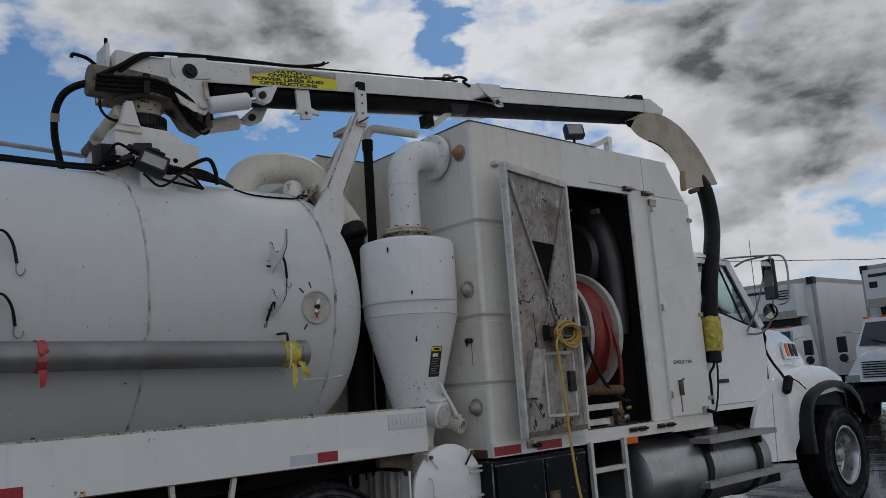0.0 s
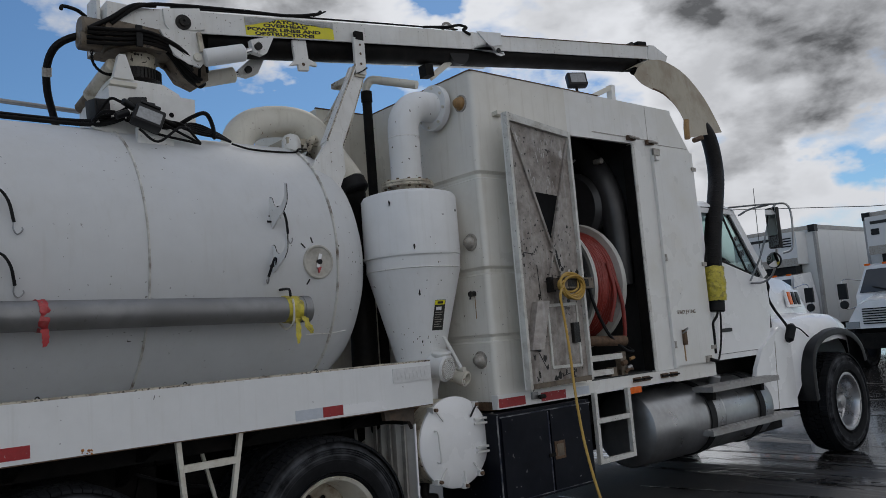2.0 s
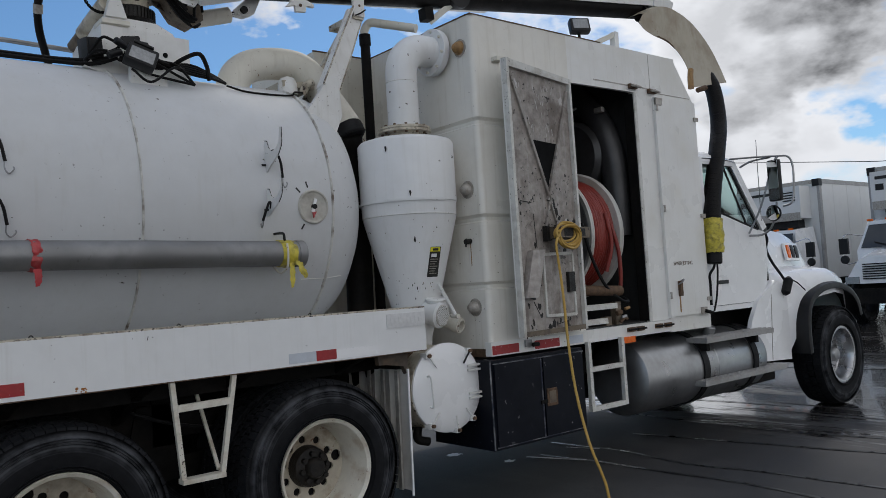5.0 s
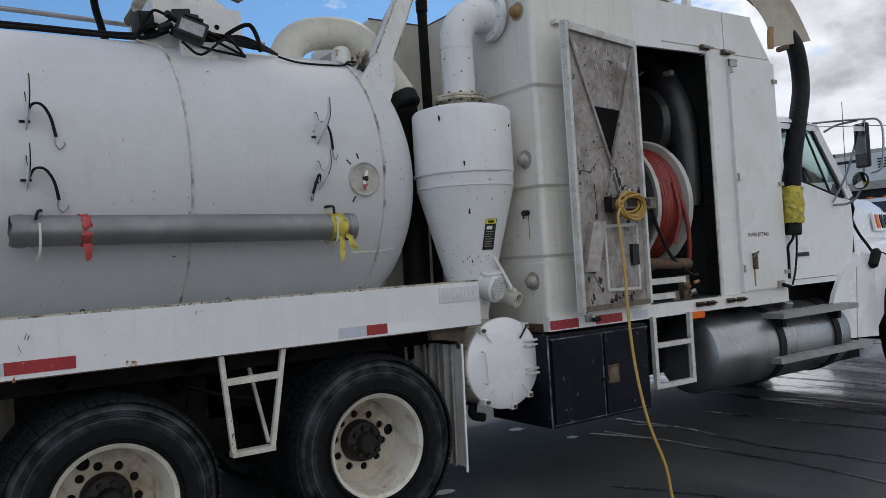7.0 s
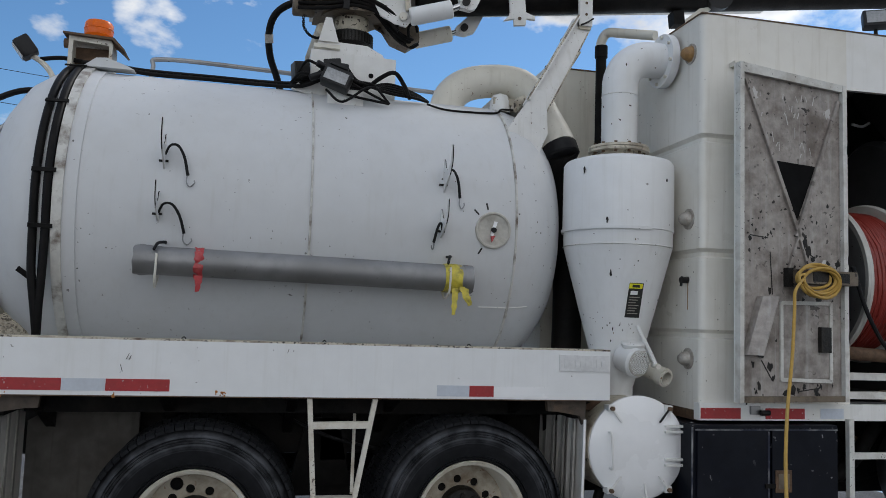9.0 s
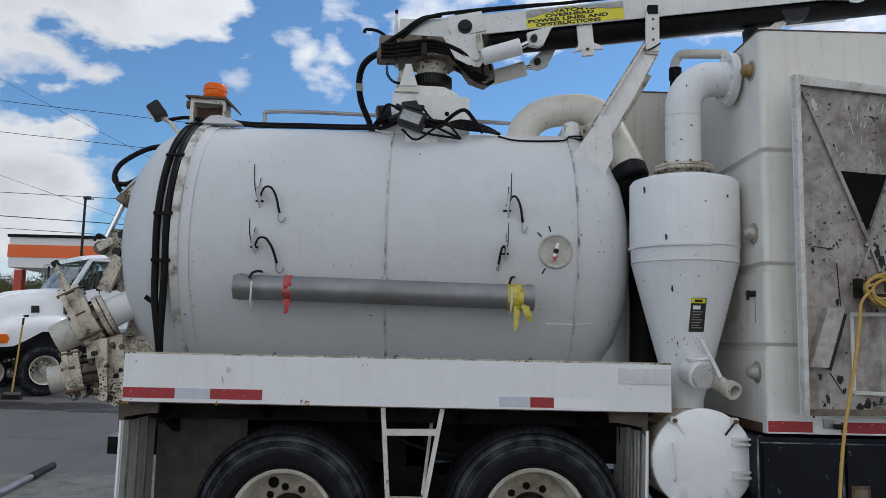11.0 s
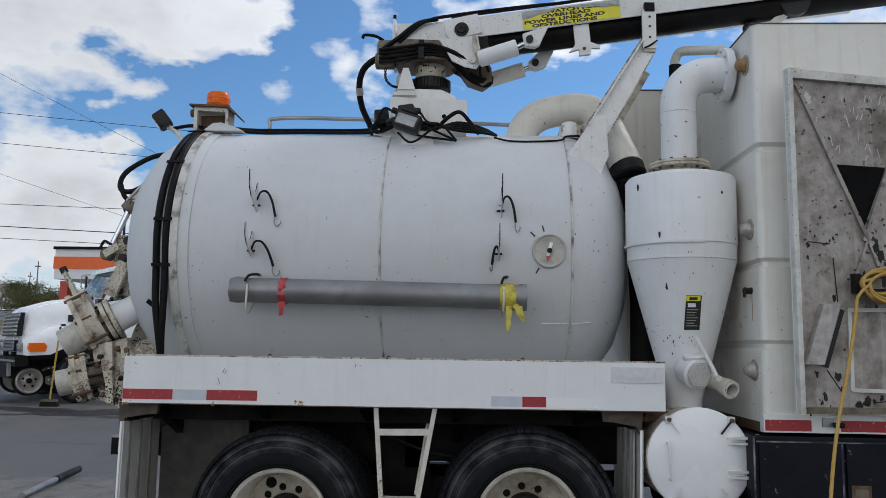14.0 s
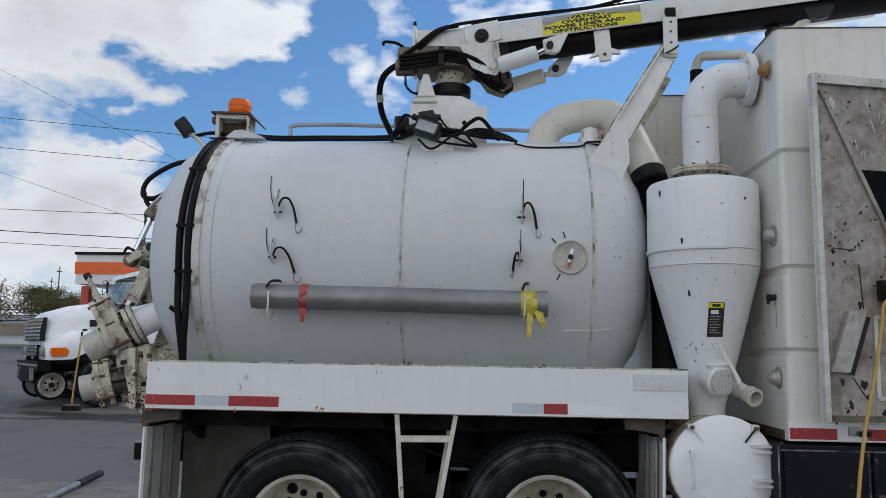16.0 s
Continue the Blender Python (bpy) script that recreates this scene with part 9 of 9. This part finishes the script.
part("bristles", prism([(bx - 0.15, bz + 0.09), (bx + 0.15, bz + 0.09), (bx + 0.18, bz + 0.0), (bx - 0.18, bz + 0.0)], "y", by - 0.05, by + 0.05), dark_steel, broom)
part("handle", cyl((bx, by, bz + 0.14), (bx + 0.085, by + 0.03, bz + 1.40), 0.017, n=10), yellow_cord_m, broom)
part("handle_end", cyl((bx + 0.085, by + 0.03, bz + 1.40), (bx + 0.094, by + 0.033, bz + 1.53), 0.020, n=10), black_plastic, broom)


# ---- refrigerated box trucks beyond the hood ----
def reefer_truck(x, y, label):
    """Front at x, right-hand side at y; it faces backwards along x."""
    t = thing("reefer_truck", (x + 4, y + 1.2, 0), label, "truck", "parked reefer trucks")
    bodyw = part("van_body", box(x + 2.35, x + 9.5, y, y + 2.5, 1.1, 3.92), canopy_white, t, "white insulated van body", bevel=0.03)
    for yy in (y - 0.012, y + 2.44):
        part("corner_post", box(x + 2.33, x + 2.47, yy, yy + 0.075, 1.1, 3.95), alu_step, bodyw, bevel=0.01)
    part("top_rail", box(x + 2.33, x + 9.5, y - 0.014, y + 0.05, 3.83, 3.955), alu_step, bodyw, bevel=0.01)
    part("top_rail", box(x + 2.325, x + 2.40, y + 0.05, y + 2.44, 3.83, 3.955), cap_grey, bodyw, bevel=0.01)
    for yy in (y - 0.02, y + 2.32):
        part("corner_cap", box(x + 2.30, x + 2.50, yy, yy + 0.20, 3.76, 3.965), black_plastic, bodyw, bevel=0.03)
    for k in range(7):
        part("side_rivet_strip", box(x + 3.2 + k * 0.9, x + 3.23 + k * 0.9, y - 0.004, y + 0.002, 1.15, 3.83), canopy_white, bodyw)
    unit = part("reefer_unit", box(x + 1.72, x + 2.34, y + 0.28, y + 2.22, 2.85, 3.78), canopy_white, t, "white refrigeration unit over the cab", bevel=0.07)
    part("unit_visor", box(x + 1.70, x + 1.80, y + 0.30, y + 2.20, 2.80, 3.02), cap_grey, unit, bevel=0.03)
    for k in range(4):
        part("unit_louvre", box(x + 1.705, x + 1.73, y + 0.42, y + 0.78, 3.36 + k * 0.075, 3.395 + k * 0.075), black_plastic, unit)
    part("unit_badge", box(x + 1.712, x + 1.725, y + 1.9, y + 2.1, 3.30, 3.46), black_plastic, unit)
    part("unit_badge_strip", box(x + 1.712, x + 1.725, y + 0.95, y + 2.1, 3.58, 3.66), ink, unit)
    part("unit_frame", box(x + 1.95, x + 2.34, y + 0.5, y + 2.0, 2.60, 2.86), black_plastic, t)
    part("air_pipe", tube([(x + 2.2, y + 0.9, 2.5), (x + 2.05, y + 0.8, 2.75), (x + 2.1, y + 1.2, 2.85)], 0.07, 12), black_rubber, t)
    cb = part("cab", loft([[(x + 1.05, y + 0.10, 1.0), (x + 1.05, y + 2.40, 1.0), (x + 0.95, y + 2.36, 1.78), (x + 1.35, y + 2.20, 2.52), (x + 1.35, y + 0.30, 2.52), (x + 0.95, y + 0.14, 1.78)],
                           [(x + 2.25, y + 0.10, 1.0), (x + 2.25, y + 2.40, 1.0), (x + 2.25, y + 2.40, 1.78), (x + 2.25, y + 2.28, 2.60), (x + 2.25, y + 0.22, 2.60), (x + 2.25, y + 0.10, 1.78)]]), white_clean, t, "white truck cab", bevel=0.04)
    wsb = bmesh.new()
    q = [wsb.verts.new(v) for v in ((x + 0.945, y + 0.24, 1.84), (x + 0.945, y + 2.26, 1.84), (x + 1.275, y + 2.16, 2.42), (x + 1.275, y + 0.34, 2.42))]
    wsb.faces.new(q)
    part("windshield", wsb, tinted_pane, cb, "dark tinted windshield")
    part("windshield_bar", bar((x + 0.94, y + 1.25, 1.84), (x + 1.272, y + 1.25, 2.42), 0.04, 0.02), black_rubber, cb)
    for yy in (y + 0.35, y + 1.45):
        part("wiper", bar((x + 0.92, yy, 1.83), (x + 0.99, yy + 0.5, 1.98), 0.02, 0.02), black_rubber, cb)
    for k in range(5):
        part("roof_marker", box(x + 1.33, x + 1.40, y + 0.38 + k * 0.43, y + 0.50 + k * 0.43, 2.52, 2.57), amber, cb, bevel=0.01)
    hd = part("hood", loft([[(x + 1.05, y + 0.12, 1.0), (x + 1.05, y + 2.38, 1.0), (x + 1.05, y + 2.2, 1.68), (x + 1.05, y + 1.9, 1.80), (x + 1.05, y + 0.6, 1.80), (x + 1.05, y + 0.3, 1.68)],
                            [(x + 0.05, y + 0.14, 0.98), (x + 0.05, y + 2.36, 0.98), (x + 0.05, y + 2.0, 1.52), (x + 0.12, y + 1.8, 1.64), (x + 0.12, y + 0.7, 1.64), (x + 0.05, y + 0.5, 1.52)]]), white_clean, t, "white sloping hood", bevel=0.05)
    for k in range(7):
        part("grille_slot", box(x + 0.015, x + 0.05, y + 0.62, y + 1.88, 1.08 + k * 0.058, 1.108 + k * 0.058), black_plastic, hd)
    for yy in (y + 0.20, y + 1.98):
        part("headlamp", box(x + 0.02, x + 0.09, yy, yy + 0.32, 0.99, 1.15), lamp_lens, hd, bevel=0.02)
    part("bumper", box(x - 0.10, x + 0.12, y + 0.05, y + 2.45, 0.50, 0.86), dark_steel, t, bevel=0.03)
    part("under_dark", box(x + 0.4, x + 9.2, y + 0.4, y + 2.1, 0.55, 1.05), dark_steel, t)
    for yy, m in ((y + 0.08, 0), (y + 2.42, 180)):
        piece("tyre", TYRE, t, pose(x + 0.95, yy, 0.53, 0, 0, m))
        piece("tyre", TYRE, t, pose(x + 7.4, yy, 0.53, 0, 0, m))
    for yy, s in ((y - 0.22, -1), (y + 2.72, 1)):
        mm = part("mirror", box(x + 1.02, x + 1.10, yy - 0.11, yy + 0.11, 1.72, 2.12), black_plastic, t, bevel=0.03)
        part("spot_mirror", cyl((x + 1.02, yy, 1.58), (x + 1.10, yy, 1.58), 0.11, n=16, edge=0.02), black_plastic, mm)
        part("mirror_arm", tube([(x + 1.15, yy - s * 0.45, 2.16), (x + 1.06, yy, 2.18), (x + 1.06, yy, 1.5), (x + 1.15, yy - s * 0.45, 1.55)], 0.014, 6), chrome, mm)
    return t


reefer_truck(18.9, 2.35, "white refrigerated box truck with black-slotted grille")
reefer_truck(19.6, 6.50, "white refrigerated box truck beside another parked truck")

# ---- street side behind the yard ----
def slab_on_ground(name, x0, x1, y0, y1, lift, mat, label, category):
    bm = bmesh.new()
    n = 12
    rows = [[bm.verts.new((x, y, ground_z(x, y) + lift)) for x in (x0, x1)] for y in [y0 + (y1 - y0) * i / n for i in range(n + 1)]]
    for a, b in zip(rows, rows[1:]):
        bm.faces.new((a[0], a[1], b[1], b[0]))
    skirt = [bm.verts.new((x, y0, ground_z(x, y0) - 0.05)) for x in (x0, x1)]
    bm.faces.new((skirt[0], skirt[1], rows[0][1], rows[0][0]))
    return tagged(part(name, bm, mat), label, category, kind="structure")


slab_on_ground("kerb", -90, 30, 37.6, 38.0, 0.15, concrete, "pale concrete kerb along the yard", "kerb")
slab_on_ground("verge", -90, 30, 38.0, 41.0, 0.12, dry_grass, "thin dry grass verge", "verge")
slab_on_ground("road", -120, 40, 41.0, 62.0, 0.03, far_grey, "grey asphalt street beyond the yard", "road")
wz = ground_z(0, 66)
for k in range(10):
    x = -80 + k * 7.0
    p = part("fence_post", box(x, x + 0.3, 64.8, 65.1, wz - 0.5, wz + 2.6), beige_wall)
    tagged(p, "beige masonry fence post across the street", "fence post", "fence posts")
tagged(part("boundary_wall", box(-85, -8, 65.0, 65.3, wz - 0.6, wz + 0.9), beige_wall), "low beige block wall across the street", "wall", kind="structure")
for k in range(3):
    tagged(part("fence_rail", box(-85, -8, 64.95, 65.0, wz + 1.2 + k * 0.5, wz + 1.26 + k * 0.5), dark_steel), "dark steel fence rail", "fence rail", "fence rails", "structure")

# fuel-station canopy
canopy = thing("station_canopy", (-13, 40, ground_z(0, 40)), "white station canopy with an orange stripe and red columns", "canopy")
cz = 4.76
part("canopy_slab", box(-20.72, -5.0, 36.0, 44.0, cz, cz + 1.55), canopy_white, canopy, bevel=0.05)
part("orange_stripe", box(-20.77, -4.95, 35.96, 36.0, cz + 0.52, cz + 1.16), canopy_orange, canopy)
part("orange_stripe", box(-20.76, -20.72, 36.0, 44.0, cz + 0.52, cz + 1.16), canopy_orange, canopy)
part("roof_trim", box(-20.8, -4.9, 35.9, 44.1, cz + 1.55, cz + 1.69), dark_steel, canopy)
for x in (-21.15, -13.5, -6.5):
    for y in (37.5, 42.5):
        part("column", box(x, x + 0.42, y, y + 0.42, ground_z(x, y), cz), column_red, canopy, bevel=0.02)
shop = part("shop_front", box(-17.0, -3.0, 46, 52, ground_z(0, 49) - 0.5, ground_z(0, 49) + 3.4), beige_wall)
tagged(shop, "low beige shop behind the canopy", "shop")
for k in range(4):
    part("shop_window", box(-16.4 + k * 2.4, -14.6 + k * 2.4, 45.96, 46.0, ground_z(0, 46) + 0.7, ground_z(0, 46) + 2.6), black_plastic, shop)


# trees: trunk, limbs, and a loose crown of small leaf sprays
def tree(x, y, h, spread, seed, label):
    rnd = random.Random(seed)
    z = ground_z(x, y)
    t = thing("tree", (x, y, z), label, "tree", "street trees")
    limbs = bmesh.new()
    tube([(x, y, z - 0.2), (x + rnd.uniform(-0.2, 0.2), y, z + h * 0.22), (x + rnd.uniform(-0.4, 0.4), y, z + h * 0.45)], 0.2, 8, limbs, radii=(0.05 * h, 0.025 * h))
    tips = []
    for k in range(9):
        a = 2 * math.pi * k / 9 + rnd.uniform(-0.3, 0.3)
        q = spread * rnd.uniform(0.45, 0.95)
        tip = Vector((x + q * math.cos(a), y + q * math.sin(a), z + h * rnd.uniform(0.5, 0.95)))
        tube([(x, y, z + h * rnd.uniform(0.2, 0.4)), (x + 0.4 * q * math.cos(a), y + 0.4 * q * math.sin(a), z + h * 0.55), tip], 0.06, 6, limbs, radii=(0.018 * h, 0.004 * h))
        tips.append(tip)
    part("trunk", limbs, bark, t)
    verts, faces = [], []
    clumps = [tp + Vector((rnd.gauss(0, 0.25), rnd.gauss(0, 0.25), rnd.gauss(0, 0.12))) * spread * 0.6 for tp in tips for _ in range(4)]
    for c in clumps:
        cr_ = rnd.uniform(0.16, 0.34) * spread
        for _ in range(260):
            d = Vector((rnd.gauss(0, 1), rnd.gauss(0, 1), rnd.gauss(0, 0.6))) * cr_ * 0.6
            p = c + d
            s = rnd.uniform(0.07, 0.16) * h / 5
            u = Vector((rnd.uniform(-1, 1), rnd.uniform(-1, 1), rnd.uniform(-1, 1))).normalized() * s
            v = u.cross(Vector((rnd.uniform(-1, 1), rnd.uniform(-1, 1), rnd.uniform(-1, 1)))).normalized() * s * 0.45
            b = len(verts)
            verts += [p - u, p + v, p + u, p - v]
            faces.append((b, b + 1, b + 2, b + 3))
    me = bpy.data.meshes.new("crown")
    me.from_pydata([tuple(v) for v in verts], [], faces)
    me.materials.append(leaf_green)
    cr = new("crown", me)
    cr.parent = t
    cr.matrix_parent_inverse = t.matrix_basis.inverted()
    return t


for i, (x, y, h, s) in enumerate(((-38.5, 52, 4.0, 3.0), (-32.5, 60, 3.0, 3.0), (-42, 58, 4.2, 3.4), (-28.5, 67, 3.0, 3.2), (-47, 55, 4.0, 3.4), (-35.5, 63, 3.0, 3.4), (-25, 70, 2.8, 3.2), (-38.5, 66, 3.2, 3.6), (-31.5, 66, 2.9, 3.4))):
    tree(x, y, h, s, 40 + i, "bushy green mesquite tree across the street")
for i, (x, y) in enumerate(((-55, 120), (-66, 150), (-42, 130), (-80, 140), (-95, 130), (-30, 140))):
    tree(x, y, 6.5, 6.0, 70 + i, "hazy far tree line beyond the street")


# utility poles and wires
def pole(x, y, h):
    z = ground_z(x, y)
    p = part("utility_pole", cyl((x, y, z - 0.3), (x, y, z + h), 0.13, 0.08, 10), wood_pole)
    tagged(p, "thin wooden utility pole far across the street", "utility pole", "utility poles")
    part("cross_arm", box(x - 0.45, x + 0.45, y - 0.04, y + 0.04, z + h - 0.9, z + h - 0.75), wood_pole, p)
    part("insulator", cyl((x - 0.35, y, z + h - 0.75), (x - 0.35, y, z + h - 0.55), 0.05, n=8), cap_grey, p)


pole(-67.3, 118, 9.5)
pole(-86.6, 150, 9.3)
lamp = part("street_lamp", cyl((-12.22, 25, ground_z(0, 25) - 0.2), (-12.22, 25, 6.60), 0.06, 0.045, 12), black_plastic)
tagged(lamp, "dark square-headed yard lamp post", "street lamp")
part("lamp_head", box(-12.26, -11.98, 24.9, 25.1, 6.50, 6.60), black_plastic, lamp, bevel=0.02)
part("lamp_glass", box(-11.98, -11.93, 24.92, 25.08, 6.50, 6.58), lamp_lens, lamp, bevel=0.01)


def wire(x0, z0, x1, z1, y, sag, r=0.022):
    n = 14
    pts = []
    for i in range(n + 1):
        u = i / n
        pts.append((x0 + (x1 - x0) * u, y, z0 + (z1 - z0) * u - 4 * sag * u * (1 - u)))
    w = part("overhead_wire", tube(pts, r, 5, per=1), wire_black)
    tagged(w, "thin black overhead cable against the sky", "cable", "overhead cables")


def wire_through(xa, za, xb, zb, y, r=0.013):
    """A nearly straight span through two places, carried on to both sides."""
    k = (zb - za) / (xb - xa)
    wire(xa - 25, za - 25 * k + 0.25, xb + 60, zb + 60 * k + 0.6, y, 0.3, r)


wire_through(-20.16, 11.72, -12.34, 10.99, 30)
wire_through(-20.03, 10.30, -14.31, 9.80, 30)
wire_through(-19.76, 7.51, -14.12, 7.33, 30)
wire_through(-19.66, 6.49, -14.93, 6.27, 30, 0.02)
wire_through(-20.3, 13.4, -14.9, 10.73, 30, 0.008)
wire_through(-19.7, 8.7, -14.5, 7.0, 30, 0.008)
wire_through(-19.66, 5.95, -14.93, 5.75, 30)
far_wire = part("overhead_wire", tube([(40, -20, 3.2), (40, 11.95, 6.27), (40, 19.1, 7.34), (40, 60, 14.0)], 0.02, 5, per=1), wire_black)
tagged(far_wire, "thin black overhead cable against the sky", "cable", "overhead cables")
